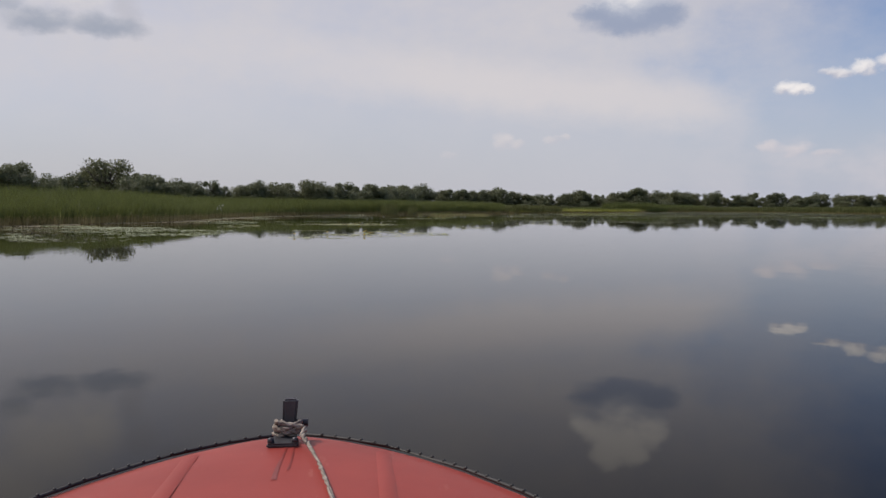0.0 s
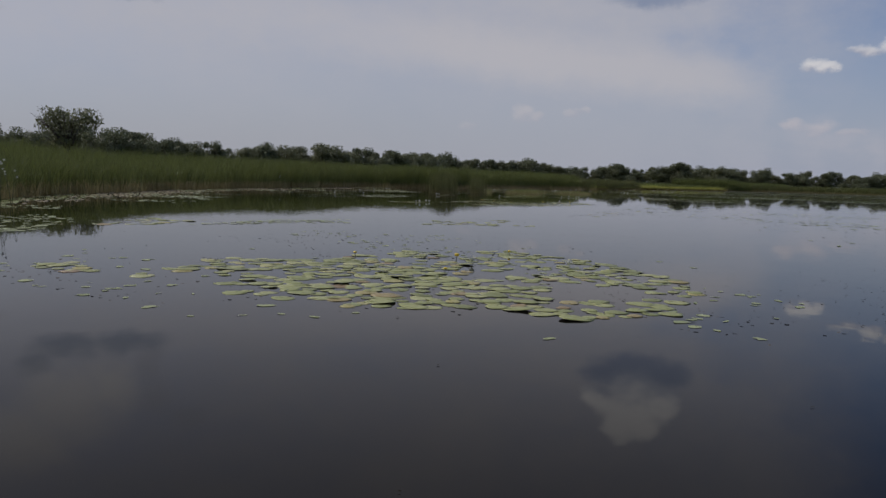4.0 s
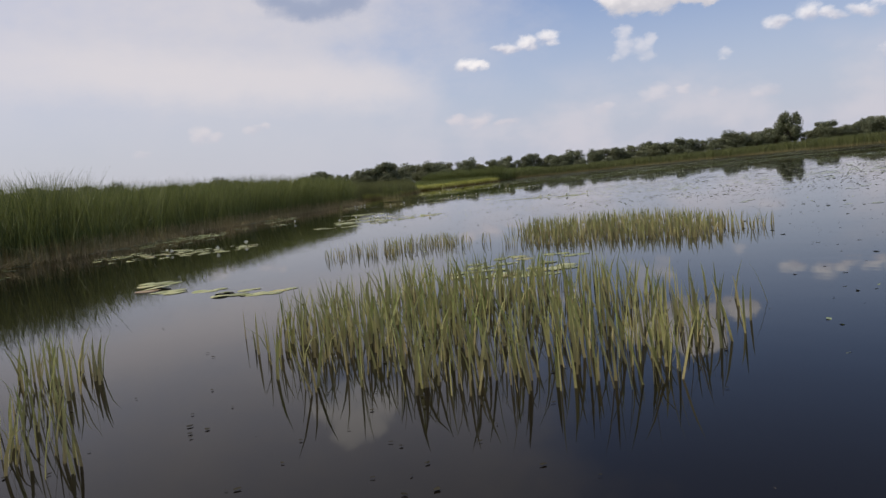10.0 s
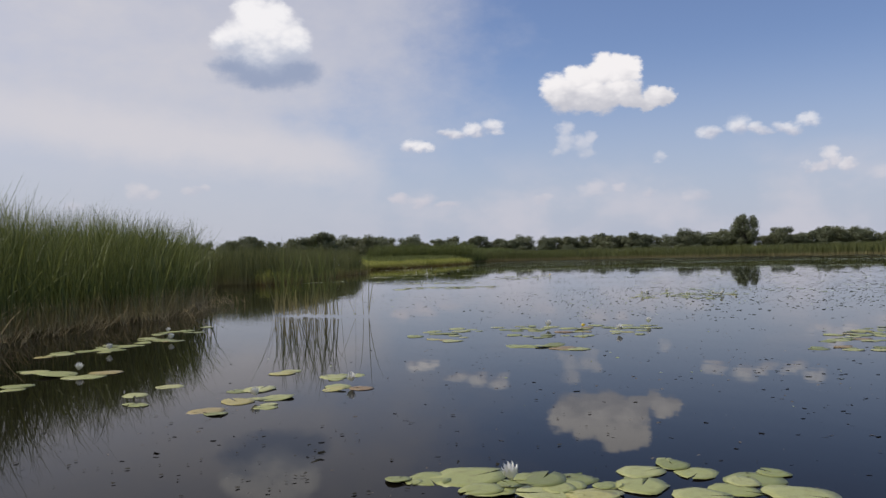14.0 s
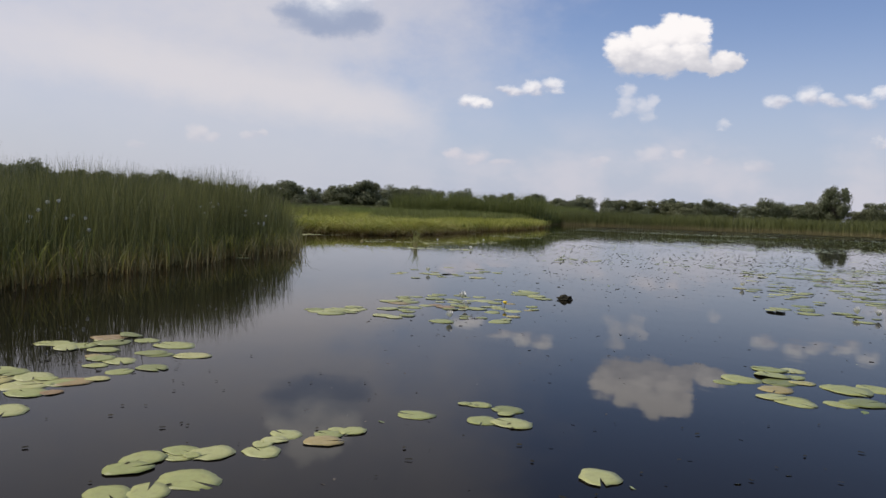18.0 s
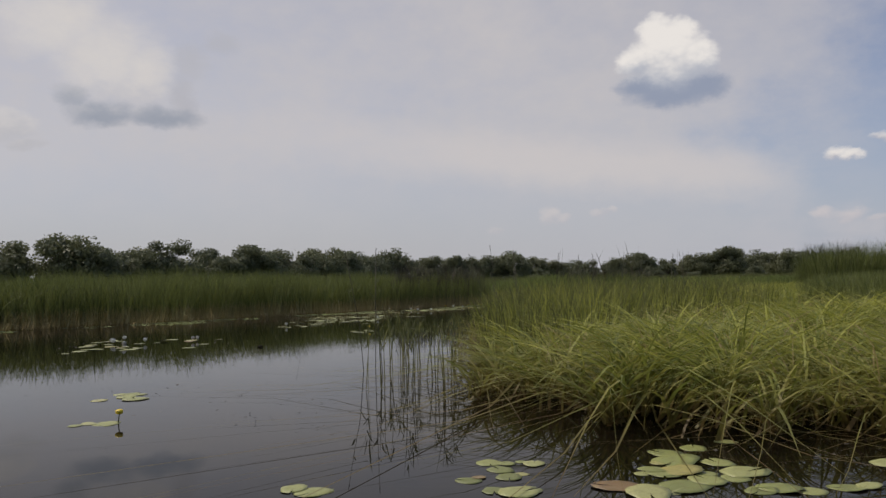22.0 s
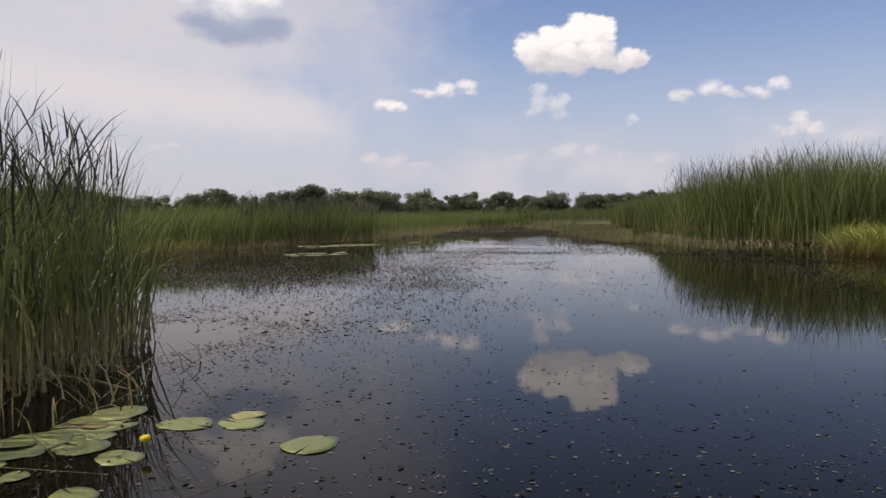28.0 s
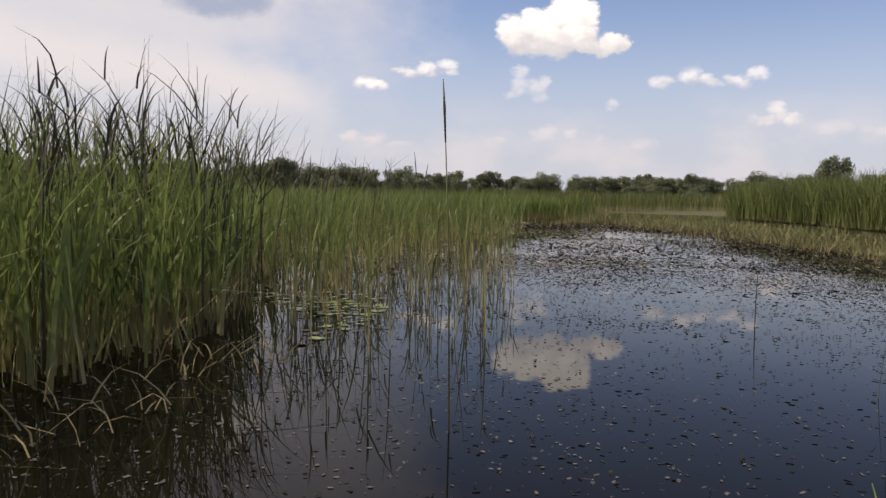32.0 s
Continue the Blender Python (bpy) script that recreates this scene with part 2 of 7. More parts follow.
# ---- materials ----
def material(name):
    m = bpy.data.materials.new(name)
    m.use_nodes = True
    return m, m.node_tree, m.node_tree.nodes["Principled BSDF"]


def ramp(nt, fac, stops):
    n = nt.nodes.new("ShaderNodeValToRGB")
    while len(n.color_ramp.elements) < len(stops):
        n.color_ramp.elements.new(0.5)
    for el_, (p, c) in zip(n.color_ramp.elements, stops):
        el_.position, el_.color = p, (*c, 1)
    nt.links.new(fac, n.inputs[0])
    return n.outputs[0]


def tex_noise(nt, scale, detail=4.0, rough=0.55, stretch=None, coord="Object"):
    c = nt.nodes.new("ShaderNodeTexCoord")
    n = nt.nodes.new("ShaderNodeTexNoise")
    n.inputs["Scale"].default_value, n.inputs["Detail"].default_value = scale, detail
    n.inputs["Roughness"].default_value = rough
    v = c.outputs[coord]
    if stretch:
        mp = nt.nodes.new("ShaderNodeMapping")
        mp.inputs["Scale"].default_value = stretch
        nt.links.new(v, mp.inputs[0])
        v = mp.outputs[0]
    nt.links.new(v, n.inputs["Vector"])
    return n.outputs["Fac"]


def blend(nt, fac, a, b, mode="MIX"):
    n = nt.nodes.new("ShaderNodeMix")
    n.data_type, n.blend_type = "RGBA", mode
    for s, v in ((n.inputs["Factor"], fac), (n.inputs["A"], a), (n.inputs["B"], b)):
        if isinstance(v, (int, float)):
            s.default_value = v
        elif isinstance(v, tuple):
            s.default_value = (*v, 1)
        else:
            nt.links.new(v, s)
    return n.outputs["Result"]


def bump(nt, bsdf, height, strength, distance):
    n = nt.nodes.new("ShaderNodeBump")
    n.inputs["Strength"].default_value, n.inputs["Distance"].default_value = strength, distance
    nt.links.new(height, n.inputs["Height"])
    nt.links.new(n.outputs[0], bsdf.inputs["Normal"])


def leafy(name, dark, light, base=None, top=0.35, gloss=0.55, through=0.25, patch=0.35, shine=0.35):
    """Blades and leaves: hue varies blade by blade and in patches; base: the pale or dry colour near the water."""
    m, nt, b = material(name)
    geo = nt.nodes.new("ShaderNodeNewGeometry")
    col = ramp(nt, geo.outputs["Random Per Island"], [(0.0, dark), (0.6, tuple((p + q) / 2 for p, q in zip(dark, light))), (1.0, light)])
    big = tex_noise(nt, patch, 3.0)
    col = blend(nt, ramp(nt, big, [(0.35, (0, 0, 0)), (0.7, (0.45, 0.45, 0.45))]), col, light)
    if base:
        sep = nt.nodes.new("ShaderNodeSeparateXYZ")
        pos = nt.nodes.new("ShaderNodeNewGeometry")
        nt.links.new(pos.outputs["Position"], sep.inputs[0])
        jig = nt.nodes.new("ShaderNodeMath")
        jig.operation = "MULTIPLY_ADD"
        nt.links.new(geo.outputs["Random Per Island"], jig.inputs[0])
        jig.inputs[1].default_value = -0.28
        nt.links.new(sep.outputs[2], jig.inputs[2])
        mr = nt.nodes.new("ShaderNodeMapRange")
        nt.links.new(jig.outputs[0], mr.inputs[0])
        mr.inputs[1].default_value, mr.inputs[2].default_value = top - 0.25, top + 0.2
        col = blend(nt, mr.outputs[0], base, col)
    nt.links.new(col, b.inputs["Base Color"])
    b.inputs["Roughness"].default_value = gloss
    b.inputs["Specular IOR Level"].default_value = shine
    if through:
        tr = nt.nodes.new("ShaderNodeBsdfTranslucent")
        nt.links.new(col, tr.inputs["Color"])
        mx = nt.nodes.new("ShaderNodeMixShader")
        mx.inputs[0].default_value = through
        out = nt.nodes["Material Output"]
        nt.links.new(b.outputs[0], mx.inputs[1])
        nt.links.new(tr.outputs[0], mx.inputs[2])
        nt.links.new(mx.outputs[0], out.inputs["Surface"])
    return m


def plain(name, c1, c2, scale=8.0, rough=0.5, metal=0.0, rel=0.0, stretch=None):
    m, nt, b = material(name)
    f = tex_noise(nt, scale, 6.0, 0.6, stretch)
    nt.links.new(ramp(nt, f, [(0.3, c1), (0.7, c2)]), b.inputs["Base Color"])
    b.inputs["Roughness"].default_value, b.inputs["Metallic"].default_value = rough, metal
    if rel:
        bump(nt, b, f, 0.6, rel)
    return m


def water_material():
    m, nt, b = material("lake_water")
    b.inputs["Base Color"].default_value = (0.0075, 0.0060, 0.0040, 1)
    b.inputs["IOR"].default_value = 1.165
    b.inputs["Specular IOR Level"].default_value = 0.5
    calm = tex_noise(nt, 0.10, 3.0)
    nt.links.new(ramp(nt, calm, [(0.35, (0.008, 0.008, 0.008)), (0.75, (0.035, 0.035, 0.035))]), b.inputs["Roughness"])
    r1 = tex_noise(nt, 1.1, 3.0, 0.5, (1.0, 0.55, 1.0))
    bump(nt, b, r1, 0.10, 0.02)
    return m


M_WATER = water_material()
def ground_material():
    m, nt, b = material("marsh_ground")
    col = ramp(nt, tex_noise(nt, 0.03, 6.0, 0.65), [(0.35, (0.055, 0.068, 0.024)), (0.5, (0.085, 0.095, 0.034)), (0.65, (0.130, 0.125, 0.055))])
    fine = tex_noise(nt, 1.3, 6.0, 0.7)
    col = blend(nt, 0.6, col, ramp(nt, fine, [(0.3, (0.45, 0.42, 0.36)), (0.7, (1, 1, 1))]), "MULTIPLY")
    nt.links.new(col, b.inputs["Base Color"])
    b.inputs["Roughness"].default_value = 0.95
    bump(nt, b, fine, 0.8, 0.15)
    return m


M_GROUND = ground_material()
M_REED = leafy("reed_green", (0.056, 0.078, 0.021), (0.245, 0.270, 0.076), (0.42, 0.35, 0.16), 0.22, through=0.30, patch=0.6)
# Lighter, greener and more translucent variant of the reed colour for the pool beds.
M_REED_PALE = leafy("pale_reed_green", (0.062, 0.098, 0.024), (0.270, 0.320, 0.090), (0.32, 0.28, 0.12), 0.14, through=0.45, patch=0.6)
M_RUSH = leafy("bulrush_dark", (0.045, 0.060, 0.020), (0.225, 0.230, 0.082), (0.20, 0.18, 0.08), 0.12, through=0.35)
M_FAR = leafy("far_reed_green", (0.062, 0.080, 0.025), (0.180, 0.192, 0.058), (0.32, 0.28, 0.13), 0.25, patch=0.05, through=0.22)
M_MARSH = leafy("marsh_grass", (0.075, 0.095, 0.030), (0.28, 0.29, 0.11), (0.26, 0.20, 0.09), -0.02, patch=0.9, through=0.25)
M_STALK = leafy("dead_stalk", (0.030, 0.030, 0.018), (0.110, 0.095, 0.055), None, through=0.0)
M_TUFT = leafy("bur_reed_light", (0.20, 0.25, 0.06), (0.40, 0.44, 0.15), (0.36, 0.30, 0.14), 0.05)
M_SEDGE = leafy("sedge_yellow_green", (0.095, 0.132, 0.024), (0.50, 0.50, 0.105), (0.17, 0.115, 0.045), 0.10, patch=0.8, through=0.38)
M_DRY = leafy("dry_stem", (0.30, 0.22, 0.10), (0.60, 0.49, 0.27), None, through=0.45)
M_TALL = leafy("tall_reed_green", (0.050, 0.072, 0.020), (0.215, 0.245, 0.070), (0.22, 0.19, 0.085), 0.02, through=0.30, patch=0.6)
M_DEBRIS = leafy("floating_scraps", (0.015, 0.015, 0.010), (0.048, 0.043, 0.028), None, through=0.0, gloss=0.9, shine=0.05)
M_PADFAR = leafy("floating_leaf_mat", (0.16, 0.20, 0.05), (0.36, 0.40, 0.16), None, through=0.0, gloss=0.35)
M_DRIFT = leafy("dead_reed_bits", (0.10, 0.075, 0.045), (0.34, 0.28, 0.15), None, through=0.0)
M_TIPS = leafy("weed_tip", (0.030, 0.027, 0.023), (0.170, 0.150, 0.125), None, through=0.0, gloss=0.8, shine=0.1)
M_MAT = leafy("weed_mat", (0.085, 0.076, 0.064), (0.190, 0.168, 0.138), None, through=0.0, gloss=0.9, shine=0.05)

M_CARPET = leafy("weed_carpet", (0.085, 0.074, 0.064), (0.21, 0.183, 0.157), None, through=0.0, gloss=0.9, shine=0.05)


# ---- building helpers ----
def part(name, bm, mat, parent=None, label=""):
    me = bpy.data.meshes.new(name)
    bm.to_mesh(me)
    bm.free()
    me.materials.append(mat)
    ob = new(name, me)
    if parent:
        ob.parent = parent
    return tagged(ob, label)


def shared(name, me, parent, m):
    ob = new(name, me)
    ob.parent = parent
    ob.matrix_basis = m
    return ob


def mesh_of(name, verts, faces, mat, smooth=False):
    me = bpy.data.meshes.new(name)
    me.from_pydata([tuple(v) for v in verts], [], [tuple(f) for f in faces])
    me.materials.append(mat)
    if smooth:
        me.polygons.foreach_set("use_smooth", [True] * len(me.polygons))
    me.update()
    return me


def big_mesh(name, co, faces_n, idx, mat):
    """A mesh from numpy arrays: co (n, 3); faces of faces_n corners each."""
    me = bpy.data.meshes.new(name)
    n = len(idx) // faces_n
    me.vertices.add(len(co))
    me.vertices.foreach_set("co", np.ascontiguousarray(co, dtype=np.float32).ravel())
    me.loops.add(len(idx))
    me.loops.foreach_set("vertex_index", np.ascontiguousarray(idx, dtype=np.int32))
    me.polygons.add(n)
    me.polygons.foreach_set("loop_start", np.arange(0, len(idx), faces_n, dtype=np.int32))
    me.materials.append(mat)
    me.update(calc_edges=True)
    me.validate()
    return me


def blades(rng, x, y, z, height, width, lean, droop, levels=3, lay=None):
    """Tapered bent strips, one a blade. Arrays in, (co, idx) of quads out; the tip is a narrow quad. lay: the way they fall."""
    n = len(x)
    az = 9.0 * wave(x, y, 1.1, 4.0) + rng.normal(0, 2.4, n) if lay is None else lay + rng.normal(0, 0.85, n)
    face = rng.uniform(0, 2 * np.pi, n)
    lean = np.abs(rng.normal(0, 1, n)) * lean
    bent = rng.uniform(0, 1, n)
    droop = (0.3 + 0.5 * bent + 2.2 * bent ** 12) * droop
    s = np.linspace(0, 1, levels + 1)
    co = np.zeros((n, levels + 1, 2, 3))
    for k, u in enumerate(s):
        out = height * (lean * u + droop * u ** 3)
        up = height * np.maximum(u - 0.45 * droop * u ** 3.0, 0.04) * (1 if lay is None else 0.93)
        w = width * (1 - 0.92 * u ** 2.8) * 0.5
        for side, sg in ((0, -1), (1, 1)):
            co[:, k, side, 0] = x + np.cos(az) * out + sg * np.cos(face) * w
            co[:, k, side, 1] = y + np.sin(az) * out + sg * np.sin(face) * w
            co[:, k, side, 2] = z + up
    base = np.arange(n)[:, None] * (levels + 1) * 2
    q = np.array([[2 * k, 2 * k + 1, 2 * k + 3, 2 * k + 2] for k in range(levels)]).ravel()
    return co.reshape(-1, 3), (base + q[None, :]).ravel()


def inside(poly, x, y):
    p = np.array(poly)
    c = np.zeros(len(x), bool)
    for (x1, y1), (x2, y2) in zip(p, np.roll(p, -1, axis=0)):
        hit = ((y1 > y) != (y2 > y)) & (x < (x2 - x1) * (y - y1) / (y2 - y1 + 1e-12) + x1)
        c ^= hit
    return c


def line_distance(line, x, y, closed=False):
    p = np.array(line)
    ends = np.roll(p, -1, axis=0) if closed else p[1:]
    best = np.full(len(x), 1e9)
    for (x1, y1), (x2, y2) in zip(p, ends):
        dx, dy = x2 - x1, y2 - y1
        t = np.clip(((x - x1) * dx + (y - y1) * dy) / (dx * dx + dy * dy + 1e-9), 0, 1)
        best = np.minimum(best, np.hypot(x - x1 - t * dx, y - y1 - t * dy))
    return best


# the open channel that runs through the lake and between the beds
CHANNEL = [(0.0, 0.0), (-3.1, 27.1), (-3.7, 66.9), (0.5, 101.4), (7.2, 124.2), (16.3, 146.8), (27.3, 168.2), (36.7, 188.2), (39.0, 200.1), (38.8, 223.1), (40.4, 242.0), (47.5, 256.5), (53.7, 268.0)]


def scatter(rng, poly, density, keep, ragged=0.0):
    """Random places in a polygon; keep(x, y) gives the share (0 to 1) that stays; ragged: how far its outline wanders."""
    p = np.array(poly)
    lo, hi = p.min(0), p.max(0)
    n = int(density * (hi[0] - lo[0]) * (hi[1] - lo[1]))
    x, y = rng.uniform(lo[0], hi[0], n), rng.uniform(lo[1], hi[1], n)
    s = max(1.0, 2.5 * ragged)
    ok = inside(poly, x + ragged * 2 * (wave(x, y, s, 1.0) - 0.5) + ragged * (wave(y, x, 0.37 * s, 3.0) - 0.5), y + ragged * 2 * (wave(y, x, s, 2.0) - 0.5) + ragged * (wave(x, y, 0.41 * s, 5.0) - 0.5))
    x, y = x[ok], y[ok]
    ok = rng.uniform(0, 1, len(x)) < keep(x, y)
    return x[ok], y[ok]


def wave(x, y, s, seed=0.0):
    """A smooth field between 0 and 1."""
    return 0.5 + 0.25 * (np.sin(x / s * 2.1 + seed) * np.cos(y / s * 1.7 - seed * 1.3) + np.sin((x + 0.6 * y) / s * 0.9 + 2.0 * seed + 1.0))


def bed(name, label, poly, height, mat, seed, density=90.0, front=3.0, width=0.013, lean=0.12, droop=0.30, ragged=0.10,
        hollow=0.4, levels=3, category="reed bed", ground=-0.02, laid=False, shape=None, edge=0.0):
    """A bed of blades in a polygon, dense along its edge and thinner inside; blades get wider and fewer away from the channel."""
    rng = np.random.default_rng(seed)
    d0 = max(0.5, line_distance(CHANNEL, np.array([q[0] for q in poly]), np.array([q[1] for q in poly])).min())
    top = min(density, density * (0.011 / (0.009 + 0.00055 * d0)) * 1.3)

    def keep(x, y):
        d = line_distance(CHANNEL, x, y)
        rim = line_distance(poly, x, y, True)
        want = density * np.minimum(1.0, 0.011 / (0.009 + 0.00055 * d))
        want *= np.where(rim < front, 1.0, hollow)
        want *= np.clip(0.55 + 0.9 * wave(x, y, 1.3, seed), 0.3, 1.0) * np.where(rim < 0.5, 0.25 + 1.5 * rim, 1.0)
        if edge:
            want = want * (rim < edge)
        return want / top
    x, y = scatter(rng, poly, top, keep, 0.35 if d0 < 12 else 5.0 if hollow < 0.2 or density < 61 else 0.8)
    d = line_distance(CHANNEL, x, y)
    w = width * (0.85 + 0.036 * np.maximum(d - 2, 0)) * rng.uniform(0.6, 1.35, len(x))
    rim = line_distance(poly, x, y, True)
    h = height * rng.normal(1.0, ragged, len(x)).clip(0.6, 1.14) * (0.84 + 0.16 * wave(x, y, 4.0, seed + 3) + 0.20 * wave(x, y, 0.7, seed + 1)) * np.clip(0.8 + rim * 0.25, 0, 1)
    if shape:
        h = h * shape(x, y)
    lay = 6.0 * wave(x, y, 2.2, seed) + 3.0 * wave(x, y, 0.7, seed + 5) if laid else None
    co, idx = blades(rng, x, y, np.full(len(x), ground), h, w, lean, droop, levels, lay)
    ob = new(name, big_mesh(name, co, 4, idx, mat))
    return tagged(ob, label, category, kind="stuff")


def tussocks(label, poly, density, blade, mat, seed, per=26, width=0.016, upright=0.55):
    """Sedge growing in tufts: the blades of each fan out from one foot, arch over and hang."""
    rng_ = np.random.default_rng(seed)
    cx, cy = scatter(rng_, poly, density, lambda u, v: np.clip(0.35 + 1.1 * (wave(u, v, 0.8, seed) - 0.2), 0, 1), 0.2)
    k = np.repeat(np.arange(len(cx)), per)
    n = len(k)
    size = (rng_.uniform(0.75, 1.15, len(cx)) * (0.65 + 0.6 * wave(cx, cy, 1.3, seed)))[k]
    size *= np.clip(0.5 + 0.45 * line_distance(poly, cx, cy, True), 0, 1)[k]
    wind = 5.0 * wave(cx, cy, 1.6, seed + 2.0)[k]
    lay = np.where(rng_.uniform(0, 1, n) < 0.45, wind, rng_.uniform(0, 2 * np.pi, n))
    x, y = cx[k] + rng_.normal(0, 0.05, n), cy[k] + rng_.normal(0, 0.05, n)
    h = blade * size * rng_.uniform(0.6, 1.15, n)
    co, idx = blades(rng_, x, y, np.full(n, 0.0), h, width * rng_.uniform(0.6, 1.3, n), upright, 1.75, 6, lay)
    tagged(new("sedge_tufts", big_mesh("sedge_tufts", co, 4, idx, mat)), label, "sedge", kind="stuff")


# ---- setting: ground, water ----
TONGUE = [(39.3, 211.8), (40.6, 210.8), (43.2, 209.5), (46.0, 211.3), (51.0, 216.5), (62.0, 228.4), (71.6, 240.5), (83.8, 257.2),
          (87.7, 276.2), (75.7, 276.1), (67.7, 269.1), (63.2, 264.0), (61.3, 258.8), (58.6, 254.7), (53.5, 246.3), (48.6, 241.1), (44.4, 234.0),
          (41.4, 228.4), (40.0, 223.1), (39.5, 217.8)]


def build_ground():
    xs = np.concatenate([[-3000, -1200, -500, -250, -120, -60], np.arange(-40, 130, 2.5), [140, 180, 260, 500, 1200, 3000]])
    ys = np.concatenate([[-1500, -500, -200, -110, -80], np.arange(-60, 300, 2.5), [310, 340, 400, 500, 800, 1600, 4000]])
    X, Y = np.meshgrid(xs, ys)
    x, y = X.ravel(), Y.ravel()
    lake = [(-28.0, -60.0), (-27.8, 75.7), (-11.9, 122.9), (2.2, 148.5), (17.2, 170.0), (22.0, 228.2), (33.4, 244.9), (39.7, 273.9), (55.6, 286.0), (67.5, 300.1), (87.5, 314.2),
            (107.5, 306.3), (95.6, 286.2), (103.7, 264.3), (127.9, 234.4), (116.0, 202.2), (107.8, 161.3), (96.1, 65.2), (90.0, -60.0)]
    d = line_distance(lake, x, y, True) * np.where(inside(lake, x, y), -1, 1)
    z = np.clip(d * 0.06, -0.8, 0.12) + 0.05 * (wave(x, y, 9.0, 1.0) - 0.5)
    t = line_distance(TONGUE, x, y, True)
    z = np.where(inside(TONGUE, x, y), np.maximum(z, np.clip(-0.25 + 0.12 * t, -0.25, -0.05)), z)
    nx, ny = len(xs), len(ys)
    i = (np.arange(ny - 1)[:, None] * nx + np.arange(nx - 1)[None, :]).ravel()
    idx = np.stack([i, i + 1, i + nx + 1, i + nx], 1).ravel()
    tagged(new("ground", big_mesh("ground", np.stack([x, y, z], 1), 4, idx, M_GROUND)), "dark muddy marsh ground under the lake and reeds", "ground", kind="structure")
    water = mesh_of("water", [(-400, -400, 0), (400, -400, 0), (400, 400, 0), (-400, 400, 0)], [(0, 1, 2, 3)], M_WATER)
    ob = new("water", water)
    ob.location = (40, 120, 0)
    tagged(ob, "calm dark lake water mirroring sky and clouds", "water", kind="structure")


build_ground()

# ---- reed beds ----
SHORE = [(-23.1, 20.9), (-22.1, 44.4), (-17.6, 60.0), (-18.8, 75.7), (-18.2, 91.7), (-14.9, 103.3), (-11.1, 117.8), (-7.4, 122.9), (-2.3, 127.6), (1.2, 132.3),
         (3.7, 137.8), (7.0, 144.0), (10.5, 150.8), (13.4, 155.0), (16.9, 159.9), (19.6, 164.8)]
def low_front(x, y):
    """Along its first stretch the shore bed rises from a low front to full height ten metres in."""
    rim = line_distance(SHORE, x, y)
    near = np.clip((112.0 - y) / 15.0, 0, 1)
    return 1.0 - near * (1.0 - np.clip(0.62 + 0.05 * rim, 0, 1.12))


bed("reed_bed", "tall green cattail reeds lining the lake edge", SHORE + [(17.1, 169.0), (8.9, 167.6), (-1.7, 154.7), (-9.8, 142.2), (-21.9, 129.9), (-31.8, 98.0), (-34.1, 21.0)],
    2.3, M_REED, 11, 210, 3.0, 0.018, shape=low_front)
SHORE_BED = SHORE + [(17.1, 169.0), (8.9, 167.6), (-1.7, 154.7), (-9.8, 142.2), (-21.9, 129.9), (-31.8, 98.0), (-34.1, 21.0)]
bed("dead_reed_stems", "straw-coloured dead reed stems at the foot of the shore bed", SHORE_BED, 0.66, M_DRY, 61, 150, 9.0, 0.016, 0.25, 0.5, 0.35, 1.0, 3, edge=0.7)
bed("reed_leaves", "broad bent green leaves along the front of the shore bed", SHORE_BED, 1.5, M_REED, 62, 22, 9.0, 0.026, 0.22, 0.8, 0.2, 1.0, 5, edge=1.4)
bed("rush_clump", "dark bulrush clump standing in open water", [(-4.6, 100.5), (-2.6, 100.0), (-1.8, 103.0), (-2.0, 106.5), (-3.4, 106.0)], 1.6, M_RUSH, 12, 170, 9, 0.011, 0.05, 0.06)
bed("rush_clump", "dark bulrush clump standing in open water", [(-1.2, 106.4), (0.1, 106.0), (0.5, 108.2), (0.6, 110.0), (-0.8, 109.8)], 1.5, M_RUSH, 13, 170, 9, 0.011, 0.05, 0.06)
bed("rush_clump", "thin clump of leaning reeds standing in open water", [(18.95, 158.6), (20.2, 157.5), (20.5, 158.4), (19.4, 159.5)], 1.75, M_REED, 14, 190, 9, 0.015, 0.12, 0.2)
bed("rush_clump", "few thin reeds standing in open water", [(20.35, 157.1), (20.7, 156.9), (20.8, 157.4), (20.45, 157.6)], 1.6, M_REED, 48, 120, 9, 0.013, 0.12, 0.2)
bed("bur_reed_patch", "low pale green bur-reed growing out of the water", [(0.7, 109.6), (1.3, 109.4), (1.3, 112.4), (0.8, 112.8)], 0.36, M_TUFT, 27, 200, 9, 0.018, 0.12, 0.15, 0.3)
bed("bur_reed_patch", "low pale green bur-reed growing out of the water", [(2.3, 110.6), (2.9, 109.5), (3.5, 109.0), (4.0, 108.7), (4.9, 109.2), (5.8, 110.4), (6.0, 112.6), (4.9, 113.8), (3.4, 114.1), (2.4, 112.4)], 0.36, M_TUFT, 15, 135, 9, 0.018, 0.12, 0.15, 0.3)
bed("bur_reed_patch", "low pale green bur-reed growing out of the water", [(7.0, 116.8), (8.9, 114.0), (10.5, 115.0), (11.6, 118.0), (9.2, 120.2)], 0.27, M_TUFT, 16, 130, 9, 0.018, 0.12, 0.12, 0.3)
bed("bur_reed_patch", "thin pale bur-reed growing out of the water", [(4.5, 118.4), (6.0, 117.8), (7.4, 118.3), (7.5, 120.0), (5.0, 120.2)], 0.24, M_TUFT, 28, 90, 9, 0.015, 0.14, 0.15, 0.3)
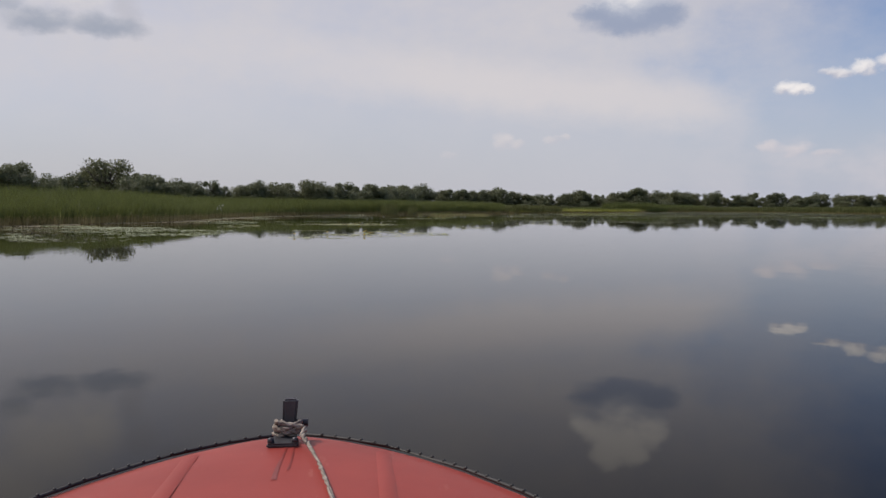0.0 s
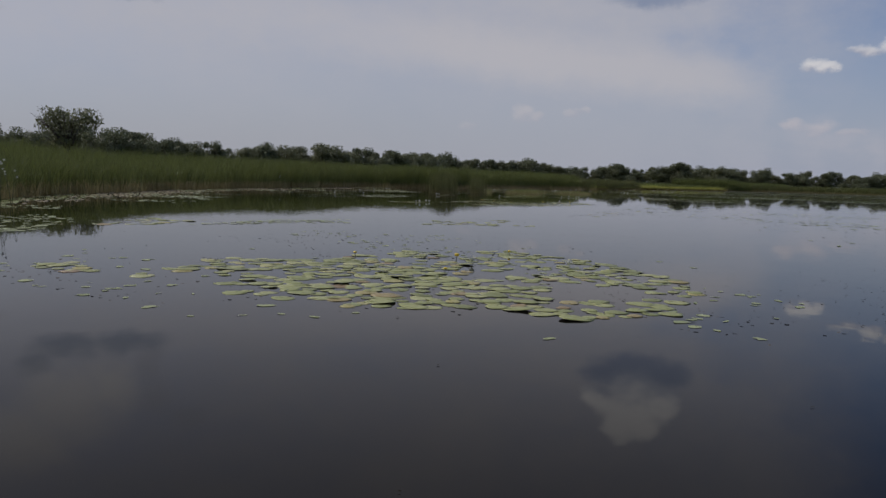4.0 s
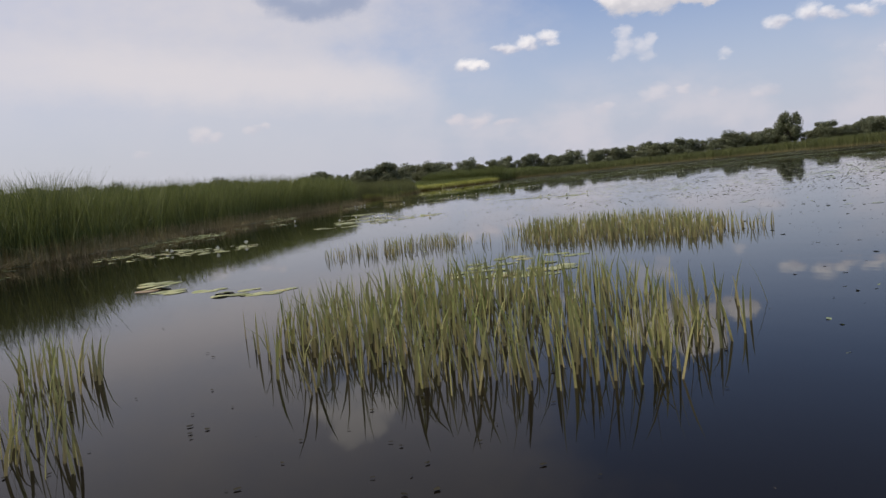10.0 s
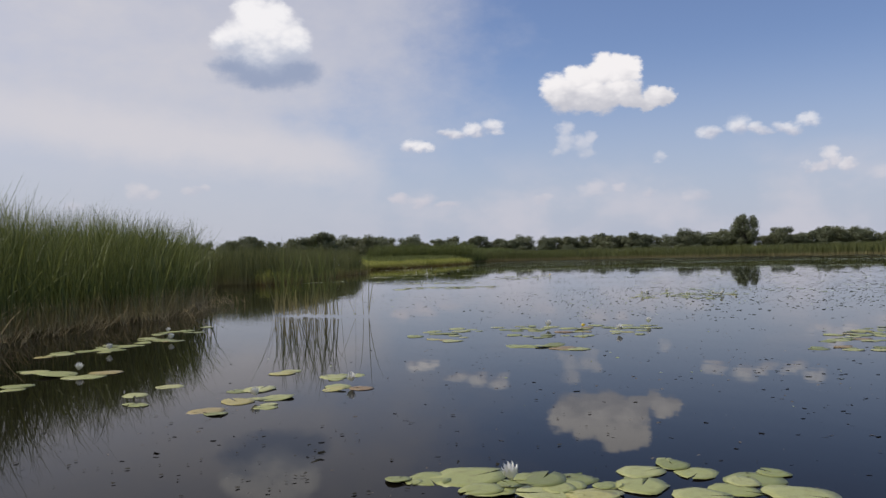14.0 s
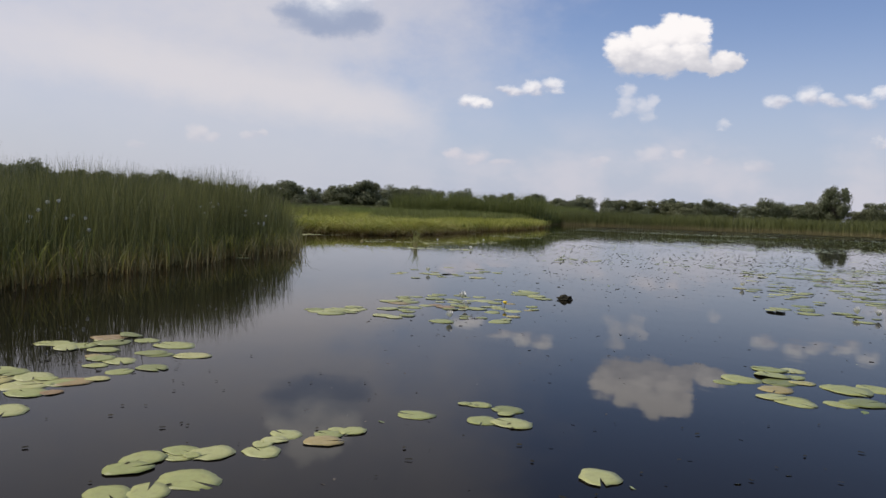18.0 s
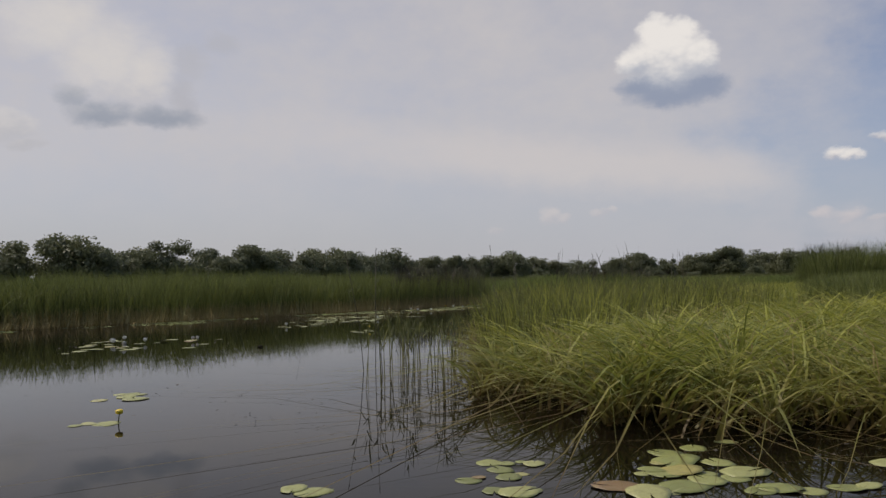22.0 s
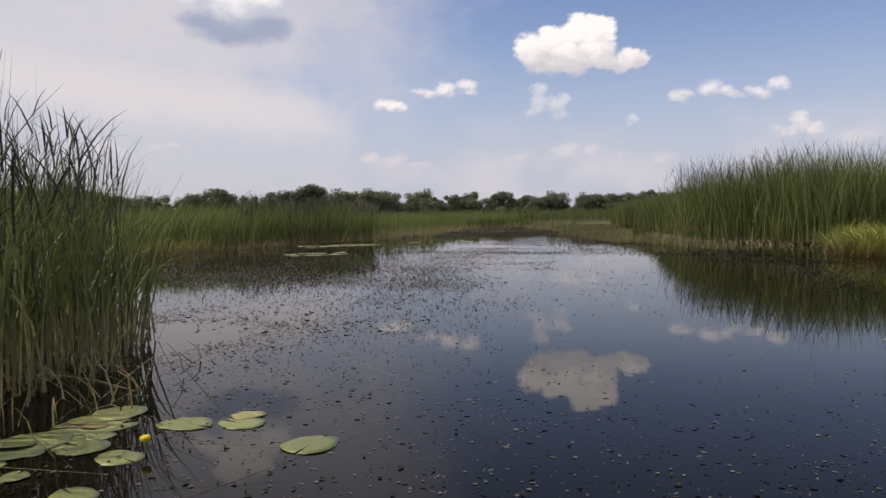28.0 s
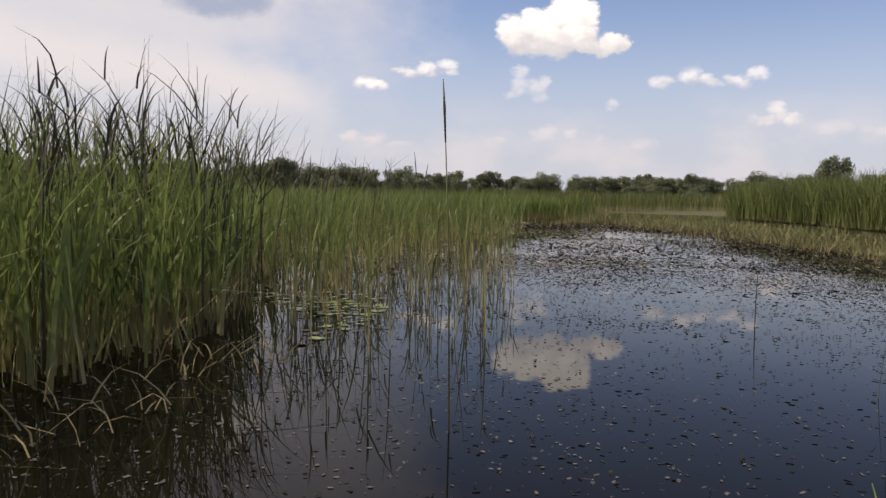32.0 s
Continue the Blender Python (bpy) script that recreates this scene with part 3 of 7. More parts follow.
bed("reed_bed", "dark green bulrush bed beside the open channel", [(23.5, 178.6), (26.2, 180.9), (29.1, 184.5), (31.1, 188.0), (33.4, 192.1), (35.5, 195.1), (36.9, 197.8), (37.6, 199.8), (37.8, 200.9), (37.0, 201.9), (30.0, 203.0), (20.0, 204.0), (15.6, 185.7)],
    1.72, M_RUSH, 17, 230, 2.5, 0.013, 0.07, 0.14, shape=lambda x, y: np.clip(1.0 - 0.26 * (y - 200.4), 0.6, 1.0))
bed("sedge_fringe", "broad pale sedge blades along the foot of the bulrushes", [(27.0, 181.6), (29.3, 184.3), (31.4, 187.8), (33.7, 191.9), (35.8, 194.9), (37.2, 197.7), (37.7, 199.8), (36.7, 199.6), (34.8, 195.8), (32.4, 192.0), (29.6, 187.0)],
    0.62, M_SEDGE, 35, 55, 9.0, 0.019, 0.15, 0.45, 0.25, 1.0, 4, "sedge")
bed("sedge_point", "low mixed rush and sedge at the tip of the bed", [(34.0, 200.4), (37.3, 199.4), (38.2, 201.1), (38.7, 203.8), (38.2, 206.4), (36.2, 207.4), (31.0, 207.0), (32.0, 201.5)],
    1.12, M_RUSH, 37, 300, 9.0, 0.014, 0.12, 0.3, 0.16, 1.0, 4, shape=lambda x, y: np.clip(1.05 - 0.07 * (y - 201.0), 0.62, 1.0))
bed("sedge_fringe", "broad fresh green blades among the foot of the bulrushes", [(29.1, 184.2), (31.2, 187.7), (33.5, 191.8), (35.7, 194.8), (37.3, 197.6), (38.0, 199.8), (38.4, 201.5), (36.4, 201.0), (34.2, 195.8), (31.8, 192.0), (29.0, 187.0)],
    0.78, M_REED, 47, 45, 9.0, 0.020, 0.15, 0.5, 0.25, 1.0, 4, "sedge")
bed("sedge_point", "pale seeding grass at the edge of the rush tip", [(37.0, 199.6), (38.3, 201.1), (38.9, 203.8), (38.4, 206.6), (36.4, 207.6), (37.2, 204.0), (36.8, 201.0)],
    0.62, M_SEDGE, 38, 90, 9.0, 0.012, 0.2, 0.5, 0.25, 1.0, 4)
bed("sedge_patch", "pale green sedge at the foot of the bulrushes", [(23.9, 177.8), (25.9, 178.8), (27.6, 182.0), (26.4, 182.4), (23.9, 180.7)], 0.75, M_SEDGE, 18, 70, 9, 0.016, 0.2, 0.35)
bed("reed_bed", "tall green cattail reeds with dead seed stalks", [(18.0, 218.9), (24.0, 225.1), (29.9, 232.4), (34.1, 237.5), (37.0, 241.4), (39.0, 244.2), (40.8, 246.7), (41.0, 249.1), (38.8, 251.7), (31.4, 255.1), (17.4, 248.9), (12.0, 228.2)],
    1.72, M_REED, 19, 210, 2.6, 0.018)
bed("reed_bed", "tall green cattail reeds closing the pool", [(33.4, 259.2), (43.6, 266.3), (47.3, 268.9), (50.2, 271.4), (53.5, 272.8), (55.3, 274.3), (56.1, 275.7), (57.3, 279.6), (59.6, 286.0), (65.0, 294.6), (75.0, 300.6), (85.5, 303.2), (83.5, 312.2), (63.5, 304.1), (49.6, 286.0), (33.6, 273.7)],
    1.72, M_REED_PALE, 20, 120, 2.6, 0.023, shape=lambda x, y: np.clip(0.74 + 0.07 * (x - 42.0), 0.72, 1.0) * np.clip(1.0 - 0.10 * (y - 277.0), 0.80, 1.0))
CHANNEL_BED = [(18.0, 218.9), (24.0, 225.1), (29.9, 232.4), (34.1, 237.5), (37.0, 241.4), (39.0, 244.2), (40.8, 246.7), (41.0, 249.1), (38.8, 251.7), (31.4, 255.1), (17.4, 248.9), (12.0, 228.2)]
POOL_BED = [(33.4, 259.2), (43.6, 266.3), (47.3, 268.9), (50.2, 271.4), (53.5, 272.8), (55.3, 274.3), (56.1, 275.7), (57.3, 279.6), (59.6, 286.0), (65.0, 294.6), (63.5, 304.1), (49.6, 286.0), (33.6, 273.7)]
for poly, s in ((CHANNEL_BED, 63), (POOL_BED, 65)):
    bed("dead_reed_stems", "straw-coloured dead reed stems in the water at the bed's foot", poly, 0.6, M_DRY, s, 44, 9.0, 0.013, 0.3, 0.5, 0.35, 1.0, 3, edge=1.0)
    bed("reed_leaves", "broad bent green leaves along the front of the bed", poly, 1.35, M_REED, s + 1, 24, 9.0, 0.026, 0.22, 0.8, 0.2, 1.0, 5, edge=1.4)
SPARSE = [(55.6, 274.2), (57.2, 275.6), (59.8, 279.6), (62.6, 283.6), (66.4, 285.6), (70.6, 291.0), (76.0, 297.0), (75.0, 300.6), (65.0, 294.6), (59.6, 286.0), (57.3, 279.6), (56.1, 275.7)]
bed("reed_fringe", "thin open stand of green reeds growing out of the shallow pool", SPARSE, 1.32, M_REED_PALE, 41, 14, 9.0, 0.018, 0.12, 0.28, 0.16, 1.0, 4)
bed("dead_reed_stems", "straw-coloured broken stems between the open reeds", SPARSE, 0.4, M_DRY, 42, 10, 9.0, 0.013, 0.35, 0.5, 0.35, 1.0, 3)
bed("sedge_patch", "low pale green sedge in front of the pool reeds", [(38.0, 259.6), (43.4, 263.6), (45.4, 265.6), (46.4, 267.6), (43.6, 266.0), (38.0, 262.4)], 0.62, M_SEDGE, 43, 60, 9.0, 0.02, 0.25, 0.4, 0.2, 1.0, 4, "sedge")
for line, dx, dy, k in ((SHORE[6:], 0.62, -0.5, 44), (CHANNEL_BED[1:7], 0.5, -0.4, 45), (POOL_BED[1:6], 0.4, -0.5, 46)):
    strip = line + [(x + dx, y + dy) for x, y in reversed(line)]
    bed("dead_reed_litter", "broken straw-coloured stems lying in the water before the reeds", strip, 0.40, M_DRY, k, 85, 9.0, 0.012, 0.9, 0.9, 0.35, 1.0, 3, "reed", 0.0, True)
def bank_height(x, y):
    """The tall reeds sink slowly along the bank and drop off where the shallow flats begin."""
    u = (x - 66) * 0.5 + (y - 264) * 0.85
    return np.minimum(np.clip(1 - 0.035 * (u + 6.0), 0.70, 1), np.clip(1 - 0.45 * (u + 0.9), 0.70, 1))


bed("reed_bed", "tall dark green reeds on the bank of the pool", [(61.7, 255.3), (62.5, 260.9), (65.2, 265.6), (70.7, 271.1), (77.7, 279.1), (86.6, 290.2), (93.5, 301.2), (103.5, 308.3), (107.6, 286.3), (87.7, 264.2), (75.7, 249.9)],
    3.3, M_TALL, 21, 190, 4.0, 0.018, shape=bank_height)
bed("reed_bed", "green reeds along the back of the sedge tongue", [(48.5, 222.5), (52.5, 223.6), (60.0, 231.6), (69.6, 243.6), (79.8, 257.1), (69.7, 255.9), (63.0, 252.8), (57.5, 244.8), (52.6, 237.0), (49.6, 229.5)], 1.2, M_REED, 22, 170, 3.0, 0.018)
MEADOW = [(39.4, 212.8), (40.6, 211.1), (43.2, 209.9), (46.0, 211.7), (51.0, 217.1), (54.0, 221.6), (50.0, 224.3), (46.0, 222.6), (43.0, 219.4), (41.0, 217.0), (39.6, 215.8)]
bed("sedge_meadow", "thick flattened yellow-green sedge on the low island", MEADOW,
    0.72, M_SEDGE, 23, 120, 9.0, 0.030, 0.5, 1.5, 0.2, 1.0, 6, "sedge", 0.0, True, lambda x, y: 0.50 + 0.75 * wave(x, y, 0.75, 7.0))
tussocks("arching tufts of broad yellow-green sedge on the low island", MEADOW, 10.0, 1.1, M_SEDGE, 27, 26, 0.027)
bed("dead_sedge", "straw-coloured dead blades among the sedge", [(39.8, 212.8), (43.2, 210.2), (51.0, 217.5), (53.0, 221.6), (45.0, 222.6), (41.6, 224.0), (40.0, 218.0)], 0.85, M_DRY, 33, 14, 9.0, 0.018, 0.4, 1.2, 0.25, 1.0, 5, "sedge", 0.0, True)
bed("sedge_fringe", "yellow-green sedge along the lake side of the tongue", [(50.8, 216.6), (62.0, 228.7), (69.5, 238.4), (66.5, 240.4), (58.0, 230.6), (51.0, 223.2)], 0.9, M_SEDGE, 24, 180, 9.0, 0.018, 0.35, 0.8, 0.2, 1.0, 3, "sedge", 0.0, True)
bed("sedge_fringe", "yellow-green sedge hanging over the pool edge", [(42.8, 228.2), (43.8, 225.8), (47.0, 226.2), (50.8, 230.5), (54.0, 237.6), (58.8, 245.5), (63.0, 252.6), (61.0, 255.0), (58.2, 253.1), (54.6, 246.6), (50.8, 240.4), (46.6, 233.6)], 1.0, M_SEDGE, 25, 220, 9.0, 0.020, 0.35, 0.9, 0.2, 1.0, 4, "sedge", 0.0, True, lambda x, y: 0.7 + 0.4 * wave(x, y, 0.8, 3.0))
BANK = [(39.4, 215.6), (40.4, 215.0), (41.6, 217.0), (43.6, 219.8), (46.0, 222.8), (48.0, 226.6), (45.2, 228.8), (43.6, 228.2), (41.8, 226.4), (40.6, 224.2), (39.9, 221.5), (39.5, 218.5)]
bed("rush_bank", "dense upright dark rushes along the channel bank", BANK, 1.12, M_RUSH, 26, 150, 9.0, 0.013, 0.10, 0.15, 0.12, 1.0)
bed("sedge_bank", "broad yellow-green sedge blades among the rushes", BANK, 1.10, M_SEDGE, 36, 130, 9.0, 0.019, 0.14, 0.35, 0.15, 1.0, 4, "sedge")
bed("sedge_fringe", "straggling low sedge and rush stubble in the shallows", [(39.0, 217.5), (39.7, 218.5), (40.1, 221.5), (40.8, 224.4), (42.2, 226.9), (44.2, 229.4), (43.0, 229.8), (41.0, 227.4), (39.8, 224.3), (39.2, 220.5)], 0.45, M_SEDGE, 39, 70, 9.0, 0.016, 0.3, 0.6, 0.3, 1.0, 4, "sedge")
bed("dead_sedge", "bleached dead stems in the shallows", [(39.0, 217.5), (39.9, 218.5), (40.6, 221.5), (41.6, 224.4), (42.8, 226.9), (44.2, 229.4), (43.0, 229.8), (41.0, 227.4), (39.8, 224.3), (39.2, 220.5)], 0.6, M_DRY, 34, 16, 9.0, 0.012, 0.35, 0.7, 0.3, 1.0, 4, "sedge")
# far shores
bed("far_reed_belt", "low green reed belt on the far lake shore", [(66.0, -40.0), (79.9, 20.4), (88.1, 65.2), (98.4, 130.4), (106.9, 171.6), (112.0, 198.2), (119.8, 229.2), (107.9, 243.3), (95.8, 252.2), (83.8, 257.7), (87.7, 274.2), (115.8, 262.3), (139.9, 230.5), (127.9, 171.6), (112.1, 65.3), (90.0, -40.0)],
    1.8, M_FAR, 30, 130, 5.0, 0.016, 0.10, 0.2, 0.1, 0.1, 2)
bed("dead_reed_litter", "brown and straw dead stems at the foot of the tall reeds", [(60.8, 254.6), (62.0, 254.8), (62.9, 260.6), (65.6, 265.2), (71.0, 270.8), (70.0, 271.6), (64.6, 266.2), (61.8, 261.2)], 0.24, M_DRIFT, 29, 90, 9.0, 0.014, 0.6, 0.9, 0.3, 1.0, 3, "grass")
bed("pale_marsh_grass", "pale dry marsh grass along the pool edge", [(57.6, 255.2), (60.3, 257.6), (61.9, 262.6), (65.7, 268.3), (71.7, 274.6), (79.6, 285.1), (85.6, 295.2), (81.5, 300.2), (71.6, 292.6), (78.6, 296.1), (69.7, 279.1), (64.2, 271.1), (60.5, 264.5)], 0.42, M_MARSH, 31, 80, 9.0, 0.014, 0.3, 0.5, 0.35, 1.0, 3, "grass", shape=lambda x, y: 0.35 + 0.9 * wave(x, y, 1.2, 4.0))
# hinterland
bed("marsh_hinterland", "green reed marsh reaching back to the trees", [(-59.8, 97.9), (-27.9, 136.0), (-5.7, 160.7), (11.4, 180.4), (11.5, 248.0), (33.7, 278.9), (63.5, 309.1), (103.5, 316.3), (143.7, 274.5), (153.2, 354.6), (43.2, 363.9), (-56.8, 282.5), (-108.0, 187.8)], 1.75, M_FAR, 32, 60, 2.0, 0.016, 0.1, 0.2, 0.12, 0.6, 2)

# ---- trees ----
M_BARK = plain("bark", (0.06, 0.05, 0.04), (0.14, 0.12, 0.10), 6.0, 0.9, 0.0, 0.02)
# Distance haze is put into these leaf colours, paler and greyer than near foliage.
M_LEAF = leafy("tree_leaf_hazed", (0.105, 0.125, 0.068), (0.195, 0.210, 0.115), None, patch=0.25, through=0.3)
M_LEAFPALE = leafy("willow_leaf", (0.115, 0.130, 0.062), (0.215, 0.225, 0.120), None, patch=0.25, through=0.3)


def tube(pts, radii, sides=6):
    v, f = [], []
    for k, (p, r) in enumerate(zip(pts, radii)):
        p = Vector(p)
        d = (Vector(pts[min(k + 1, len(pts) - 1)]) - Vector(pts[max(k - 1, 0)])).normalized()
        u = d.orthogonal().normalized()
        w = d.cross(u)
        for s in range(sides):
            a_ = 2 * math.pi * s / sides
            v.append(p + u * math.cos(a_) * r + w * math.sin(a_) * r)
    for k in range(len(pts) - 1):
        for s in range(sides):
            a_, b_ = k * sides + s, k * sides + (s + 1) % sides
            f.append((a_, b_, b_ + sides, a_ + sides))
    f.append(tuple(range(sides - 1, -1, -1)))
    f.append(tuple(range((len(pts) - 1) * sides, len(pts) * sides)))
    return v, f


def merge(pieces):
    v, f = [], []
    for pv, pf in pieces:
        o = len(v)
        v += list(pv)
        f += [tuple(i + o for i in q) for q in pf]
    return v, f


def tree_meshes(seed, height, spread, leaves, size, mat, lobes=16, low=0.15, bare=0):
    """Trunk with limbs, and a crown of leaf clumps gathered in uneven lobes."""
    rng = np.random.default_rng(seed)
    tips = []
    pieces = [tube([(0, 0, -0.2), (0.1, 0, height * 0.2), (0.15, 0.1, height * 0.45), (0.1, 0.1, height * 0.8)], [height * 0.035, height * 0.028, height * 0.02, height * 0.006], 7)]
    for k in range(lobes):
        a_ = k * 2.4 + rng.uniform(-0.4, 0.4)
        z = height * rng.uniform(low + 0.15, 0.9)
        r = spread * math.sqrt(max(0.05, 1 - ((z / height - 0.5) / 0.55) ** 2)) * rng.uniform(0.45, 0.8)
        tip = (math.cos(a_) * r, math.sin(a_) * r, z)
        tips.append(tip)
        s0 = height * rng.uniform(0.15, 0.4)
        pieces.append(tube([(0.1, 0.05, s0), (tip[0] * 0.5, tip[1] * 0.5, (s0 + z) * 0.52), tip], [height * 0.012, height * 0.008, height * 0.003], 5))
    for k in range(bare):
        a_ = rng.uniform(-0.9, 0.9)
        z = height * rng.uniform(0.6, 1.02)
        r = spread * rng.uniform(0.7, 1.15)
        pieces.append(tube([(0.1, 0.05, height * 0.4), (math.cos(a_) * r * 0.5, math.sin(a_) * r * 0.5, z * 0.75), (math.cos(a_) * r, math.sin(a_) * r, z)], [height * 0.01, height * 0.006, height * 0.002], 5))
    v, f = merge(pieces)
    trunk = mesh_of("trunk", v, f, M_BARK, True)
    tips.append((0, 0, height * 0.78))
    tips.append((0, 0, height * 0.55))
    tips = np.array(tips)
    which = rng.integers(0, len(tips), leaves)
    rad = spread * rng.uniform(0.28, 0.46, len(tips))[which]
    dirs = rng.normal(0, 1, (leaves, 3))
    dirs /= np.linalg.norm(dirs, axis=1)[:, None]
    c = tips[which] + dirs * (rad * rng.uniform(0.1, 1.0, leaves) ** 0.5)[:, None] * np.array([1, 1, 0.85])
    c[:, 2] = np.clip(c[:, 2], height * low * 0.6, height * 1.02)
    u = rng.normal(0, 1, (leaves, 3))
    u /= np.linalg.norm(u, axis=1)[:, None]
    w = np.cross(u, dirs)
    w /= np.linalg.norm(w, axis=1)[:, None] + 1e-9
    s = size * rng.uniform(0.6, 1.3, leaves)[:, None]
    co = np.stack([c - u * s, c + w * s * 0.6, c + u * s, c - w * s * 0.6], 1).reshape(-1, 3)
    crown = big_mesh("crown", co, 4, np.arange(len(co)), mat)
    return trunk, crown


def plant(meshes, m, name, label, group=""):
    root = new(name)
    root.matrix_basis = m
    for me, nm in zip(meshes, ("trunk", "crown")):
        ob = new(nm, me)
        ob.parent = root
    return tagged(root, label, "tree", group)


ROUND = [tree_meshes(40 + k, 10, 4.6 + 0.5 * (k % 3), 7000, 0.25, M_LEAF, 24, 0.0) for k in range(5)]
PALE = [tree_meshes(50 + k, 10, 5.0 + 0.4 * k, 7000, 0.25, M_LEAFPALE, 24, 0.0) for k in range(3)]
TREELINE = [(-186, 130, 9), (-136, 205, 11), (-136, 270, 11.5), (-106, 348, 12.6), (-48, 382, 11.2), (-13, 459, 11.2), (-2, 579, 13), (61, 590, 13.5), (76, 596, 11), (106, 607, 11.5), (170, 605, 12.5), (265, 589, 11),
            (350, 553, 11), (428, 510, 13), (509, 459, 11), (594, 373, 11), (689, 243, 11), (721, 86, 11)]
rng = random.Random(5)
for (x1, y1, h1), (x2, y2, h2) in zip(TREELINE, TREELINE[1:]):
    length = math.hypot(x2 - x1, y2 - y1)
    n = int(length / 4.6)
    for k in range(n):
        u = (k + rng.random()) / n
        off = rng.uniform(-4, 14)
        x, y = x1 + (x2 - x1) * u - (y2 - y1) / length * -off * 0.3, y1 + (y2 - y1) * u + off
        h = 1.12 * (h1 + (h2 - h1) * u) * rng.choice([0.7, 0.8, 0.88, 0.95, 1.0, 1.12])
        pale = rng.random() < 0.3
        kind = rng.choice(PALE if pale else ROUND)
        plant(kind, Matrix.Translation((x, y, -0.1)) @ pose(0, 0, 0, 0, 0, rng.uniform(0, 360)) @ Matrix.Diagonal((h / 10 * rng.uniform(0.9, 1.35), h / 10 * rng.uniform(0.9, 1.35), h / 10, 1)),
              "tree", "pale grey-green willow in the far tree line" if pale else "dark green rounded tree in the far tree line", "far tree line")
SHRUBS = [(21, 454, 5), (74, 427, 5.5), (119, 401, 6.2), (201, 402, 5.5), (297, 378, 5.5), (392, 324, 6), (477, 248, 6), (509, 130, 6)]
for (x1, y1, h1), (x2, y2, h2) in zip(SHRUBS, SHRUBS[1:]):
    length = math.hypot(x2 - x1, y2 - y1)
    for k in range(int(length / 11)):
        u = (k + rng.random()) / int(length / 11)
        h = (h1 + (h2 - h1) * u) * rng.uniform(0.45, 1.0)
        plant(rng.choice(ROUND + PALE), Matrix.Translation((x1 + (x2 - x1) * u, y1 + (y2 - y1) * u + rng.uniform(-8, 8), -0.1)) @ pose(0, 0, 0, 0, 0, rng.uniform(0, 360)) @ Matrix.Diagonal((h / 8, h / 8, h / 10, 1)),
              "shrub", "low green willow shrub in the marsh", "marsh shrubs")


def lone(x, y, h, wide, kind, label):
    plant(kind, Matrix.Translation((x, y, -0.1)) @ pose(0, 0, 0, 0, 0, x) @ Matrix.Diagonal((h / 10 * wide, h / 10 * wide, h / 10, 1)), "tree", label)


WILLOW = tree_meshes(61, 10, 5.8, 3000, 0.24, M_LEAFPALE, 13, 0.3, 30)
lone(-82, 215, 13.4, 1.0, WILLOW, "broad old willow with pale leaves and dead bare branches")
OAK = tree_meshes(62, 10, 5.4, 7000, 0.26, M_LEAF, 26, 0.0)
lone(-71.5, 208, 9.4, 1.0, ROUND[2], "dark bushy tree beside the old willow")
lone(-67.5, 211, 8.8, 0.9, ROUND[0], "dark bushy tree beside the old willow")
lone(-62.0, 212, 7.6, 1.0, ROUND[4], "low bushy tree at the marsh edge")
lone(-92.0, 207, 7.6, 0.9, ROUND[3], "low bushy tree at the marsh edge")
lone(-102, 204, 12.7, 1.0, OAK, "dense dark green oak beside the marsh")
lone(-118, 206, 12.1, 1.1, OAK, "dense dark green oak beside the marsh")
lone(-44, 382, 12.0, 1.05, OAK, "large dark oak standing above the tree line")
lone(169, 602, 17.1, 1.15, ROUND[0], "round dark tree standing above the tree line")
lone(5, 587, 18.7, 0.95, ROUND[1], "round dark tree standing above the tree line")
lone(426, 507, 24.5, 0.70, OAK, "tall dark tree standing above the tree line")
lone(447, 497, 15.0, 1.0, ROUND[3], "dark tree beside the tallest one")


# ---- floating leaves and flowers ----
def pad_material():
    m, nt, b = material("lily_leaf")
    info = nt.nodes.new("ShaderNodeObjectInfo")
    col = ramp(nt, info.outputs["Random"], [(0.0, (0.18, 0.205, 0.060)), (0.25, (0.28, 0.31, 0.095)), (0.60, (0.35, 0.370, 0.125)), (0.88, (0.42, 0.43, 0.18)), (0.94, (0.42, 0.38, 0.12)), (0.975, (0.34, 0.26, 0.10)), (1.0, (0.25, 0.15, 0.07))])
    spots = tex_noise(nt, 3.0, 5.0, 0.65)
    col = blend(nt, ramp(nt, spots, [(0.50, (0, 0, 0)), (0.70, (0.65, 0.65, 0.65))]), col, (0.19, 0.165, 0.055))
    fine = tex_noise(nt, 14.0, 3.0)
    col = blend(nt, 0.35, col, ramp(nt, fine, [(0.3, (0.5, 0.5, 0.5)), (0.7, (1, 1, 1))]), "MULTIPLY")
    nt.links.new(col, b.inputs["Base Color"])
    b.inputs["Roughness"].default_value = 0.45
    bump(nt, b, fine, 0.25, 0.01)
    return m


M_PAD = pad_material()
M_PETAL = plain("white_petal", (0.75, 0.75, 0.70), (0.85, 0.85, 0.82), 20, 0.5)
M_YOLK = plain("yellow_petal", (0.75, 0.50, 0.02), (0.85, 0.65, 0.04), 20, 0.45)
M_STEM = plain("flower_stem", (0.07, 0.08, 0.03), (0.14, 0.14, 0.06), 12, 0.6)


